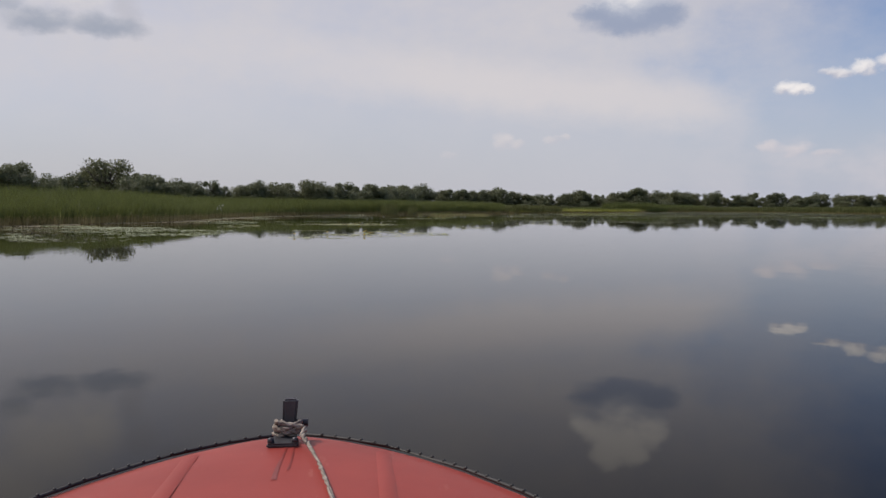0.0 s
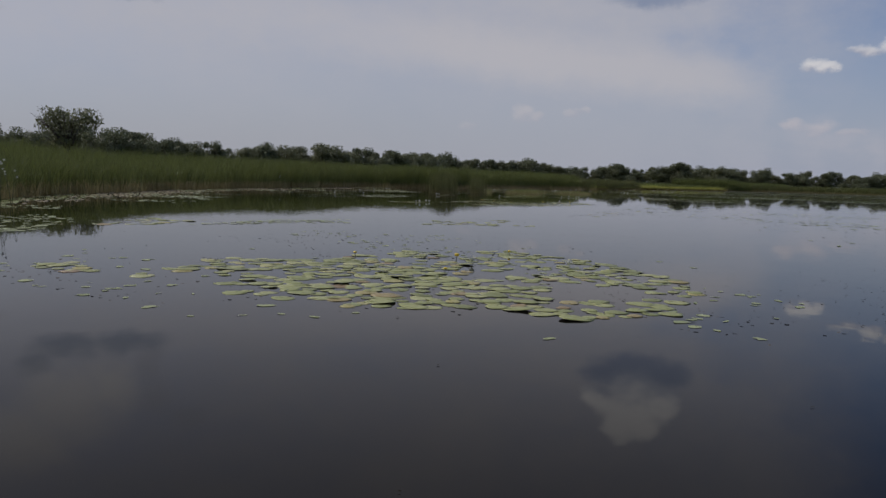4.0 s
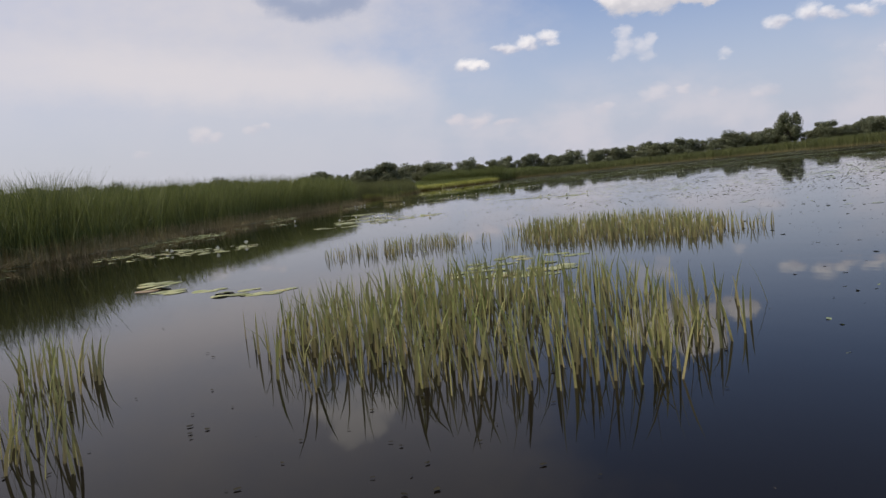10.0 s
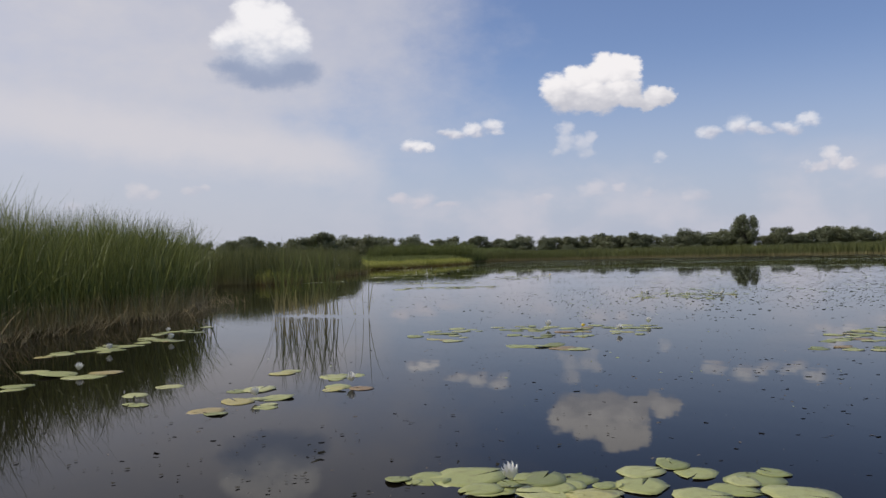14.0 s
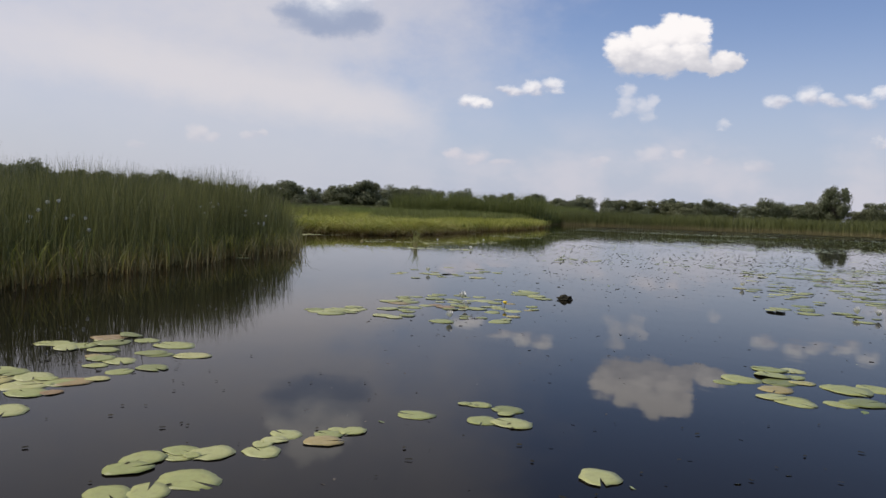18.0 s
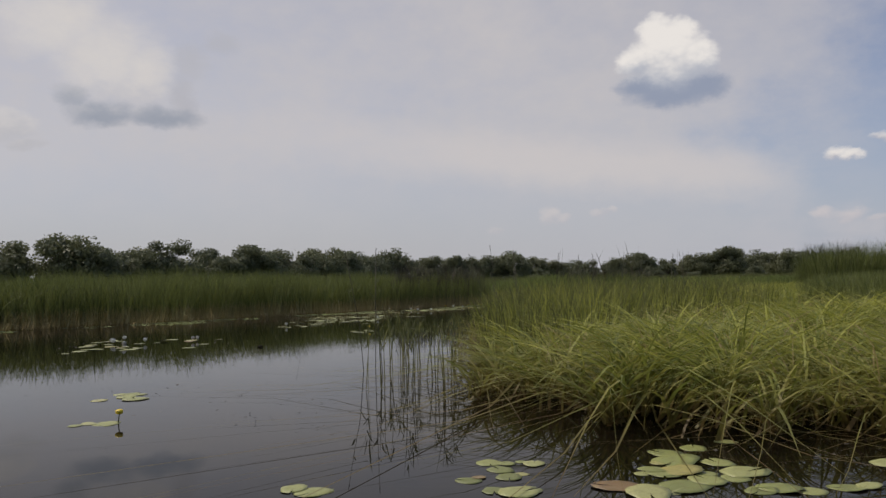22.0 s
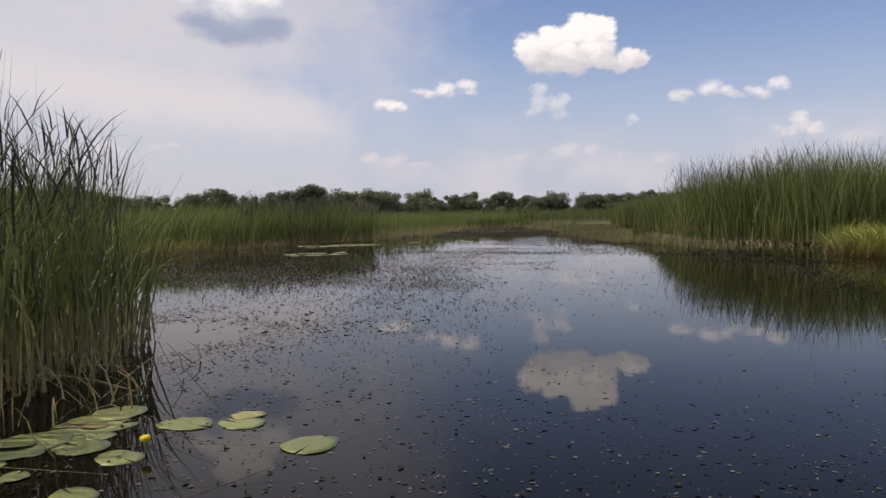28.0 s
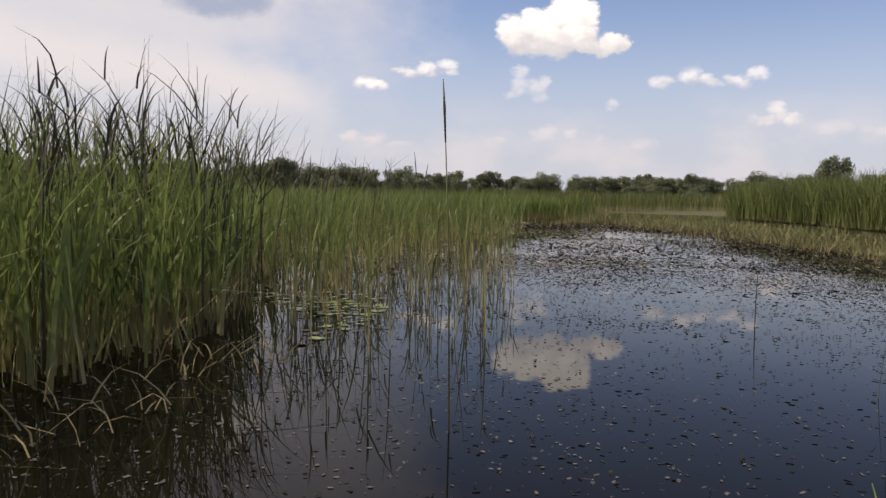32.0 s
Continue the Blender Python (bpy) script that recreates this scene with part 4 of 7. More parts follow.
def leaf_mesh(seed, curl):
    """A round floating leaf of radius 1 with a cleft, a wavy rim, a raised or dipped edge and some thickness."""
    r = random.Random(seed)
    n, cleft = 21, 0.04 + 0.09 * r.random()
    top = [(0.0, -0.12, 0.0)]
    for ring, rad in ((1, 0.6), (2, 1.0)):
        for k in range(n):
            a_ = -math.pi / 2 + cleft + (2 * math.pi - 2 * cleft) * k / (n - 1)
            rr = rad * (1 + (0.05 * math.sin(3 * a_ + seed) + 0.03 * math.sin(5 * a_ + 2 * seed) + 0.045 * r.uniform(-1, 1) if ring == 2 else 0))
            lift = 0.0 if ring == 1 else 0.006 * math.sin(4 * a_ + seed) + curl * max(0.0, math.cos(a_ - seed)) ** 3 + r.uniform(-0.008, 0.008)
            top.append((rr * 0.9 * math.cos(a_), rr * 1.06 * math.sin(a_), lift))
    f = [(0, 1 + k, 2 + k) for k in range(n - 1)]
    f += [(1 + k, 1 + n + k, 2 + n + k, 2 + k) for k in range(n - 1)]
    o = len(top)
    rim = [1 + n + k for k in range(n)]
    v = top + [(top[i][0], top[i][1], top[i][2] - 0.003) for i in rim]
    f += [(rim[k], o + k, o + k + 1, rim[k + 1]) for k in range(n - 1)]
    return mesh_of("leaf", v, f, M_PAD, True)


LEAVES = [leaf_mesh(k, c) for k, c in enumerate((0.0, 0.0, 0.01, 0.02, -0.02, 0.04, -0.03, 0.09))]


def petals(count, length, width, rise, z0):
    v, f = [], []
    for k in range(count):
        a_ = 2 * math.pi * k / count
        c, s = math.cos(a_), math.sin(a_)
        o = len(v)
        for u, w in ((0.1, 0.3), (0.55, 1.0), (1.0, 0.06)):
            z = z0 + rise * length * (u ** 1.5)
            rad = u * length * (1 - 0.25 * rise * u)
            v += [(c * rad - s * w * width / 2, s * rad + c * w * width / 2, z), (c * rad, s * rad, z - 0.12 * width), (c * rad + s * w * width / 2, s * rad - c * w * width / 2, z)]
        for j in range(2):
            b_ = o + 3 * j
            f += [(b_, b_ + 1, b_ + 4, b_ + 3), (b_ + 1, b_ + 2, b_ + 5, b_ + 4)]
    return v, f


WHITE_FLOWER = mesh_of("petals", *merge([petals(9, 0.060, 0.036, 1.0, 0.012), petals(7, 0.046, 0.032, 1.7, 0.014)]), M_PETAL, True)
STAMENS = mesh_of("stamens", *petals(12, 0.02, 0.006, 1.4, 0.02), M_YOLK, True)


def cup():
    v, f = [], []
    prof = ((0.008, 0.0), (0.026, 0.008), (0.030, 0.024), (0.024, 0.036), (0.012, 0.030))
    for r, z in prof:
        for k in range(10):
            a_ = 2 * math.pi * k / 10
            w = r * (1 + 0.08 * math.cos(5 * a_))
            v.append((w * math.cos(a_), w * math.sin(a_), z))
    for j in range(len(prof) - 1):
        f += [(j * 10 + k, j * 10 + (k + 1) % 10, j * 10 + 10 + (k + 1) % 10, j * 10 + 10 + k) for k in range(10)]
    f.append(tuple(range(9, -1, -1)))
    f.append(tuple(range(40, 50)))
    return mesh_of("cup", v, f, M_YOLK, True)


YELLOW_CUP = cup()
YELLOW_STEM = mesh_of("stem", *tube([(0.02, 0, -0.05), (0.008, 0.004, 0.03), (0, 0, 0.072)], [0.006, 0.005, 0.004], 6), M_STEM, True)
lily_rng = random.Random(77)


def white_flower(parent, x, y):
    m = Matrix.Translation((x, y, 0.03)) @ pose(0, 0, 0, lily_rng.uniform(-14, 14), lily_rng.uniform(-14, 14), lily_rng.uniform(0, 360)) @ Matrix.Scale(lily_rng.uniform(0.85, 1.2), 4)
    fl = shared("flower", WHITE_FLOWER, parent, m)
    tagged(fl, "white water-lily bloom with yellow stamens")
    shared("stamens", STAMENS, fl, Matrix())


def yellow_flower(parent, x, y):
    st = shared("stem", YELLOW_STEM, parent, Matrix.Translation((x, y, 0)) @ pose(0, 0, 0, 0, 0, lily_rng.uniform(0, 360)) @ Matrix.Scale(lily_rng.uniform(0.7, 1.2), 4))
    cp = shared("cup", YELLOW_CUP, st, Matrix.Translation((0, 0, 0.068)))
    tagged(cp, "yellow cup-shaped bloom")


def leaf(parent, x, y, r, k):
    tilt = lily_rng.uniform(-0.7, 0.7) if lily_rng.random() < 0.96 else lily_rng.uniform(4.0, 5.5)
    m = Matrix.Translation((x, y, 0.0015 + 0.0009 * (k % 6) + (r * abs(math.sin(radians(tilt))) * 0.8 if abs(tilt) > 4 else 0.0)))
    m = m @ pose(0, 0, 0, tilt, lily_rng.uniform(-0.7, 0.7), lily_rng.uniform(0, 360)) @ Matrix.Scale(r, 4)
    shared("leaf", lily_rng.choice(LEAVES), parent, m)


def lily_root(x, y, label):
    root = new("water_lily")
    root.location = (x, y, 0)
    return tagged(root, label, "water lily", "floating water lilies")


def lily_group(spots, white=0, yellow=0):
    """Floating leaves: x, y and radius of each, some with a smaller one tucked under the rim; and the number of blooms."""
    cx, cy = spots[0][0], spots[0][1]
    root = lily_root(cx, cy, "loose group of broad green lily pads afloat" + (" with a yellow bloom" if yellow else ""))
    for k, (x, y, r) in enumerate(spots):
        leaf(root, x - cx, y - cy, r, k)
        if lily_rng.random() < 0.6:
            a_, q = lily_rng.uniform(0, 6.28), r * lily_rng.uniform(0.5, 0.85)
            leaf(root, x - cx + 0.75 * (r + q) * math.cos(a_), y - cy + 0.75 * (r + q) * math.sin(a_), q, k + 3)
    for k in range(white + yellow):
        x, y, r = spots[(5 * k + 3) % len(spots)]
        (white_flower if k < white else yellow_flower)(root, x - cx + r, y - cy)


PATCHES = []


def lily_patch(poly, n, white, yellow):
    """A patch of crowded lily pads inside a polygon, with blooms."""
    PATCHES.append(poly)
    cx, cy = sum(p[0] for p in poly) / len(poly), sum(p[1] for p in poly) / len(poly)
    blooms = " with white blooms" if white > 1 else " with yellow blooms" if yellow else ""
    root = lily_root(cx, cy, "crowded patch of green lily pads" + blooms)
    rng_ = np.random.default_rng(int(cx * 7 + cy * 13) % 100000)
    p = np.array(poly)
    lo, hi = p.min(0), p.max(0)
    spots = []
    for _ in range(60 * n):
        x, y = rng_.uniform(lo[0], hi[0]), rng_.uniform(lo[1], hi[1])
        r = rng_.uniform(0.06, 0.15)
        if not inside(poly, np.array([x]), np.array([y]))[0]:
            continue
        if wave(np.array([x]), np.array([y]), 0.7, cx)[0] < rng_.uniform(0.15, 0.72):
            continue
        if any((x - u) ** 2 + (y - v) ** 2 < (0.60 * (r + q)) ** 2 for u, v, q in spots):
            continue
        spots.append((x, y, r))
        if len(spots) >= n:
            break
    for k, (x, y, r) in enumerate(spots):
        leaf(root, x - cx, y - cy, r, k)
    for k in range(white + yellow):
        if spots:
            x, y, r = spots[(k * 7 + 3) % len(spots)]
            (white_flower if k < white else yellow_flower)(root, x - cx + 0.8 * r, y - cy + 0.3 * r)


lily_group([(-2.65,36.12,0.15),(-2.37,36.18,0.169),(-2.48,35.93,0.087),(-2.27,35.85,0.122),(-1.83,36.65,0.14),(-1.63,36.94,0.112),(-1.94,36.16,0.118),(-1.84,36.32,0.131),(-1.76,36.04,0.125),(-1.96,35.87,0.111),(-1.52,36.7,0.144),(-1.47,36.25,0.15),(-1.2,36.67,0.147),(-1.39,36.71,0.091),(-0.39,37.19,0.128),(-0.53,36.88,0.141),(-0.87,36.52,0.175),(-1.12,36.16,0.161),(-1.22,35.88,0.143),(-1.01,35.98,0.132),(-2.94,36.23,0.084),(-5.69,38.04,0.138),(-5.65,38.4,0.121),(-5.3,38.08,0.118),(-4.89,38.04,0.155),(-4.73,38.11,0.156),(-4.68,38.5,0.118),(-4.33,38.32,0.125)], 0, 1)
lily_group([(-1.92,78.16,0.17),(-1.69,78.07,0.148),(-1.48,78.35,0.156),(-1.43,78.03,0.138),(-1.18,77.87,0.158),(-1.52,79.19,0.15)])
lily_group([(-0.87,87.97,0.107),(-0.49,87.77,0.11),(-0.06,88.01,0.102),(0.18,88.01,0.11),(-0.07,87.81,0.11),(-0.09,87.53,0.109),(0.26,87.62,0.124),(-1.14,87.44,0.091),(-0.95,87.48,0.084),(-1.0,87.33,0.084),(-0.77,87.33,0.099),(-0.86,87.08,0.125),(-0.65,87.15,0.105),(-0.45,87.24,0.109),(-0.3,87.13,0.1),(-0.18,87.19,0.094)])
lily_group([(1.27,98.4,0.148),(1.43,98.38,0.095),(1.66,98.36,0.146),(2.0,98.33,0.21),(2.24,98.35,0.166),(1.11,98.08,0.115),(1.44,98.14,0.137),(1.63,98.17,0.141),(1.46,97.89,0.174),(1.13,97.93,0.154),(0.95,97.96,0.151),(1.95,97.78,0.122),(1.8,97.59,0.087),(1.21,97.78,0.137),(-1.85,101.75,0.21),(-2.4,100.52,0.109)])
lily_group([(5.07,114.12,0.114),(5.28,113.97,0.122),(5.39,114.46,0.126),(5.8,115.13,0.108),(5.63,114.72,0.126),(5.6,114.36,0.111),(6.33,115.37,0.107),(6.55,115.28,0.13),(6.46,114.96,0.123),(5.53,113.88,0.14),(5.29,113.76,0.088),(5.7,113.78,0.126),(5.61,113.49,0.148),(5.78,113.62,0.14),(6.11,113.66,0.181),(6.39,113.81,0.123),(6.04,113.96,0.102),(6.41,114.26,0.112),(7.1,114.61,0.117),(5.78,113.37,0.135),(7.05,114.94,0.099),(6.9,115.05,0.098),(6.05,114.74,0.114),(5.74,114.27,0.094)])
lily_group([(3.01,115.43,0.155),(3.28,115.45,0.122),(2.96,116.01,0.115),(2.7,116.06,0.136),(2.6,115.76,0.128),(2.81,115.66,0.126),(2.46,116.62,0.128),(2.56,116.56,0.127),(2.1,117.23,0.21),(1.96,117.25,0.119),(2.07,118.72,0.21),(1.88,118.45,0.168),(2.22,118.51,0.168),(1.97,117.95,0.209)])
lily_group([(7.59,130.85,0.167),(7.8,130.75,0.11),(7.54,130.38,0.124),(7.69,130.3,0.122),(7.77,130.03,0.136),(8.14,129.74,0.13),(8.33,129.67,0.129),(8.54,129.84,0.134),(8.63,130.09,0.11),(8.54,129.58,0.082),(9.26,129.99,0.122),(9.36,130.25,0.117),(9.67,130.27,0.119),(9.78,130.53,0.136),(10.07,130.63,0.14),(10.25,130.47,0.15),(10.55,130.51,0.095),(10.7,130.38,0.118)])
lily_group([(11.52,139.47,0.19),(11.4,139.48,0.152),(11.64,139.94,0.144),(11.78,139.7,0.119),(11.86,139.64,0.137),(12.15,139.67,0.159),(12.32,139.29,0.14),(11.81,139.45,0.152),(11.58,139.31,0.101),(11.95,138.94,0.129),(12.04,139.25,0.129),(11.61,138.85,0.193),(11.69,138.62,0.144),(11.98,138.47,0.188),(11.75,138.46,0.14),(11.23,139.26,0.127),(11.13,140.01,0.167),(12.1,138.16,0.132),(11.4,138.57,0.142),(11.78,138.3,0.12)])
lily_group([(16.57,146.57,0.077),(16.72,146.5,0.123),(16.91,146.42,0.201),(16.88,146.15,0.131),(17.15,146.27,0.077),(17.21,146.18,0.138),(17.34,146.09,0.123),(17.12,145.98,0.16),(17.3,145.83,0.116),(17.73,146.02,0.128),(17.56,145.82,0.143),(17.96,146.03,0.099),(17.96,145.85,0.121),(18.11,145.61,0.151),(17.89,145.54,0.121),(17.69,145.56,0.133),(18.09,145.32,0.167)], 1)
lily_group([(15.68,150.21,0.122),(16.02,150.52,0.127),(15.65,149.67,0.088),(16.38,149.35,0.147),(16.7,149.34,0.148),(16.69,149.86,0.159),(16.08,149.1,0.14),(16.51,148.97,0.093),(17.34,149.59,0.131),(17.48,149.38,0.116),(17.5,150.16,0.142),(17.14,150.69,0.134),(17.72,150.14,0.114),(15.11,152.03,0.21),(15.36,151.71,0.21),(14.75,151.41,0.156),(14.9,152.43,0.139)], 3)
lily_group([(16.95,156.5,0.16),(17.18,156.54,0.14),(17.3,156.1,0.12),(16.7,156.2,0.13),(17.6,157.0,0.12)], 1)
lily_group([(15.22,154.11,0.17),(15.5,154.3,0.15),(15.79,154.43,0.17),(16.09,154.61,0.15),(16.3,154.9,0.13),(15.0,153.9,0.12)])
lily_group([(20.29,151.24,0.174),(20.41,151.07,0.129),(20.71,150.98,0.154),(20.64,150.69,0.168),(20.75,150.51,0.146)])
lily_group([(26.23,167.79,0.21),(26.32,168.3,0.21),(26.65,168.24,0.179),(26.86,168.47,0.173),(27.14,169.08,0.156),(27.66,169.2,0.185),(27.8,168.73,0.192),(28.14,169.01,0.144),(27.68,168.12,0.137),(27.96,168.42,0.157),(27.03,168.06,0.16),(27.24,168.26,0.11),(28.34,168.55,0.156),(28.47,168.18,0.167),(28.66,168.56,0.181),(28.74,168.36,0.137),(28.55,168.02,0.165),(29.01,168.35,0.121),(29.03,168.04,0.116),(29.24,168.09,0.159),(28.57,167.62,0.172),(28.27,167.39,0.159),(28.12,167.12,0.134),(27.84,167.26,0.177),(28.25,166.95,0.162),(28.68,167.13,0.17),(29.41,167.82,0.137),(29.57,167.65,0.157),(29.9,167.68,0.144),(29.61,167.3,0.17),(29.07,166.4,0.186)])
lily_group([(29.24,173.63,0.125),(29.9,173.6,0.147),(30.01,173.34,0.141),(29.56,173.17,0.116),(29.37,173.35,0.102),(28.72,173.48,0.136),(28.84,173.12,0.111),(29.02,173.19,0.121),(29.05,172.84,0.12),(29.32,173.06,0.112),(29.28,172.66,0.095),(29.69,172.85,0.11),(29.8,173.17,0.101),(30.01,173.05,0.1),(29.9,172.8,0.111),(30.35,173.11,0.113),(30.39,172.86,0.1),(30.11,172.85,0.114),(30.15,172.69,0.111),(30.23,172.51,0.108)], 1)
lily_group([(30.42,172.66,0.081),(30.59,172.54,0.113),(30.41,172.47,0.078),(30.45,172.39,0.093),(30.47,172.07,0.109),(30.27,172.19,0.075),(30.34,172.1,0.086),(30.0,172.35,0.116),(30.31,171.86,0.164),(30.57,171.78,0.126),(30.89,171.81,0.14),(30.97,171.61,0.116),(31.26,171.26,0.137),(31.39,171.16,0.131),(29.42,172.77,0.075),(31.7,171.92,0.075),(34.61,173.34,0.21)])
lily_group([(34.17,182.06,0.105),(34.62,182.17,0.075),(34.73,182.02,0.092),(34.61,181.75,0.118),(33.74,181.85,0.075),(33.55,181.72,0.093),(33.41,181.89,0.081),(33.24,181.65,0.094),(32.9,181.77,0.081),(33.02,181.69,0.11),(32.73,181.7,0.103),(32.66,181.58,0.1),(32.89,181.36,0.133),(32.72,181.27,0.098),(32.58,181.29,0.099)])
lily_group([(32.26,184.85,0.148),(32.45,184.71,0.121),(32.65,185.05,0.14),(32.67,184.8,0.147),(32.6,184.48,0.117),(32.58,184.13,0.1),(32.93,184.85,0.111),(33.12,184.57,0.167),(32.93,184.28,0.114),(33.2,184.1,0.133),(32.9,183.71,0.114),(32.05,183.76,0.105),(32.15,183.36,0.146),(32.4,183.4,0.137),(32.17,183.15,0.122),(36.81,182.33,0.144),(37.32,182.56,0.132),(37.16,182.38,0.139),(37.02,182.17,0.133),(36.81,182.0,0.128),(36.62,181.66,0.13),(37.3,181.84,0.178),(37.06,181.52,0.146),(34.55,180.85,0.105)])
lily_group([(37.67,191.42,0.107),(37.5,191.19,0.091),(38.16,192.08,0.096),(38.02,191.28,0.092),(38.08,191.13,0.109),(38.13,190.99,0.124),(38.42,191.14,0.112),(38.06,190.54,0.089),(38.48,190.75,0.109),(39.0,191.38,0.106),(39.62,192.2,0.108),(39.45,191.63,0.121),(39.58,191.41,0.104),(39.18,191.32,0.082),(39.1,192.66,0.075),(38.35,191.51,0.075),(38.64,190.33,0.15),(37.5,190.37,0.089),(34.88,195.81,0.166),(34.89,195.26,0.172),(35.24,196.12,0.205),(35.57,196.81,0.183),(35.43,195.01,0.151),(35.52,196.01,0.168),(35.09,195.94,0.134),(34.65,195.48,0.161)], 1)
lily_group([(39.5,210.14,0.09),(39.56,209.95,0.087),(39.37,209.7,0.075),(39.6,209.77,0.084),(39.77,210.09,0.075),(39.64,209.44,0.118),(40.63,210.09,0.148),(40.59,209.85,0.132),(40.53,209.51,0.148),(40.95,209.81,0.143),(40.17,209.53,0.13),(41.0,209.44,0.117),(41.35,209.44,0.095),(38.53,209.5,0.105),(40.3,209.36,0.126),(40.47,209.81,0.087)])
lily_group([(39.94,232.34,0.133),(39.82,231.64,0.118),(40.35,232.43,0.16),(40.45,232.08,0.152),(40.64,231.86,0.105),(40.15,231.25,0.158),(40.3,231.13,0.11),(40.51,231.3,0.115),(40.74,231.4,0.118),(40.86,231.27,0.097),(40.93,231.1,0.133),(41.14,231.25,0.118),(41.28,231.28,0.12),(41.37,231.57,0.147),(41.49,231.46,0.125),(40.59,231.13,0.093),(39.33,231.19,0.075),(41.34,232.14,0.114)])
lily_group([(39.35,241.45,0.118),(38.54,240.98,0.125),(38.52,240.64,0.114),(38.71,240.57,0.15),(38.85,240.6,0.139),(38.75,240.34,0.141),(38.93,240.68,0.103),(39.81,241.58,0.133),(40.1,241.34,0.177),(39.92,241.23,0.124),(40.47,241.41,0.152),(40.6,241.29,0.133),(40.72,241.11,0.21),(39.76,240.94,0.158),(40.01,240.96,0.148),(40.2,240.69,0.184),(40.29,240.56,0.097),(47.67,244.17,0.21),(46.03,242.98,0.17),(46.68,242.9,0.21),(47.72,243.55,0.21),(48.85,243.91,0.21),(45.52,241.77,0.21),(47.43,243.13,0.21),(46.39,244.11,0.187)])
lily_group([(40.14,244.89,0.21),(40.58,244.67,0.157),(40.84,244.51,0.13),(40.18,244.2,0.118),(41.02,243.92,0.152),(39.84,244.7,0.196),(39.74,244.59,0.096),(39.95,243.76,0.105)], 0, 1)
lily_group([(47.25,262.43,0.165),(47.48,263.43,0.21),(47.47,262.86,0.173),(48.03,263.52,0.21),(47.73,262.36,0.21),(48.4,263.27,0.21),(48.38,262.36,0.21),(48.54,262.37,0.21),(49.04,263.33,0.21),(47.96,262.36,0.199)])
lily_group([(50.49,268.34,0.21),(51.01,268.28,0.21),(51.44,268.4,0.21),(50.46,269.85,0.163),(50.23,269.44,0.21),(50.71,269.62,0.21),(50.1,268.61,0.21),(50.93,269.19,0.21),(51.21,269.93,0.21),(51.6,270.06,0.203),(51.48,269.16,0.21),(52.24,270.6,0.21),(51.79,269.48,0.16),(52.01,268.71,0.21),(52.21,269.8,0.167),(52.7,269.16,0.21),(53.14,269.62,0.21),(52.53,269.64,0.166),(52.46,269.01,0.186),(51.3,268.78,0.175)])
lily_group([(55.57,270.33,0.21),(55.02,269.85,0.21),(54.97,269.32,0.186),(57.41,269.49,0.21),(57.4,269.85,0.181),(57.38,269.11,0.199),(55.45,269.12,0.095)])
lily_patch([(-4.5, 29.0),(-3.5, 28.6),(-3.6, 29.9),(-4.6, 31.3),(-4.7, 30.2)], 20, 0, 1)
lily_patch([(-3.1, 28.5),(-2.6, 28.8),(-2.8, 29.4),(-3.1, 29.2)], 7, 0, 0)
lily_patch([(-4.2, 31.5),(-2.3, 31.5),(-1.7, 31.7),(-1.6, 33.9),(-2.4, 34.2),(-3.4, 33.6),(-4.1, 32.6)], 57, 0, 4)
lily_patch([(-9.5, 40.7),(-9.0, 40.9),(-9.2, 46.2),(-11.4, 47.9),(-11.5, 45.1)], 32, 0, 0)
lily_patch([(-6.4, 35.4),(-5.9, 35.2),(-6.3, 36.1),(-6.6, 36.0)], 7, 0, 0)
lily_patch([(1.9, 44.1),(3.8, 43.6),(4.0, 45.7)], 17, 0, 0)
lily_patch([(7.1, 54.6),(10.1, 52.4),(13.6, 61.1),(9.0, 59.2)], 37, 0, 0)
lily_patch([(2.0, 43.9),(3.4, 42.8),(4.7, 44.7),(2.5, 44.9)], 32, 1, 0)
lily_patch([(5.0, 55.4),(9.1, 51.6),(11.2, 55.0),(7.5, 59.7)], 50, 2, 0)
lily_patch([(-9.6, 45.0),(-8.9, 45.9),(-9.6, 49.8),(-10.7, 47.2)], 42, 0, 0)
lily_patch([(-6.5, 50.2),(-5.7, 50.2),(-4.8, 49.5),(-3.3, 49.8),(-2.9, 49.2),(-2.2, 49.3),(-1.2, 50.1),(-1.0, 52.3),(-1.6, 54.1),(-2.7, 55.5),(-4.5, 54.9),(-5.5, 53.4),(-6.9, 53.4),(-7.4, 51.7)], 425, 2, 4)
lily_patch([(-8.8, 51.8),(-7.5, 51.2),(-8.5, 52.7)], 12, 0, 0)
lily_patch([(-4.2, 62.2),(-1.0, 62.2),(-1.8, 65.3),(-3.9, 64.2)], 37, 0, 0)
lily_patch([(0.3, 67.1),(10.3, 81.2),(10.8, 89.7),(1.6, 71.8)], 42, 0, 0)
lily_patch([(-11.0, 58.6),(-9.7, 59.3),(-8.7, 62.0),(-10.7, 61.4)], 30, 0, 0)
lily_patch([(-3.3, 82.8),(-2.4, 80.8),(-1.4, 79.9),(-0.7, 78.6),(0.7, 78.5),(1.3, 78.6),(2.7, 80.6),(4.4, 83.8),(2.2, 83.9),(-0.0, 83.9),(-1.8, 84.1)], 237, 0, 5)
lily_patch([(-5.6, 78.5),(-5.3, 78.3),(-4.7, 78.5),(-4.4, 78.6),(-3.8, 79.2),(-4.1, 79.7),(-5.1, 79.2),(-6.0, 79.3)], 35, 4, 0)
lily_patch([(2.0, 84.8),(2.3, 82.9),(4.4, 83.9),(4.4, 85.2),(3.0, 85.7)], 50, 1, 0)
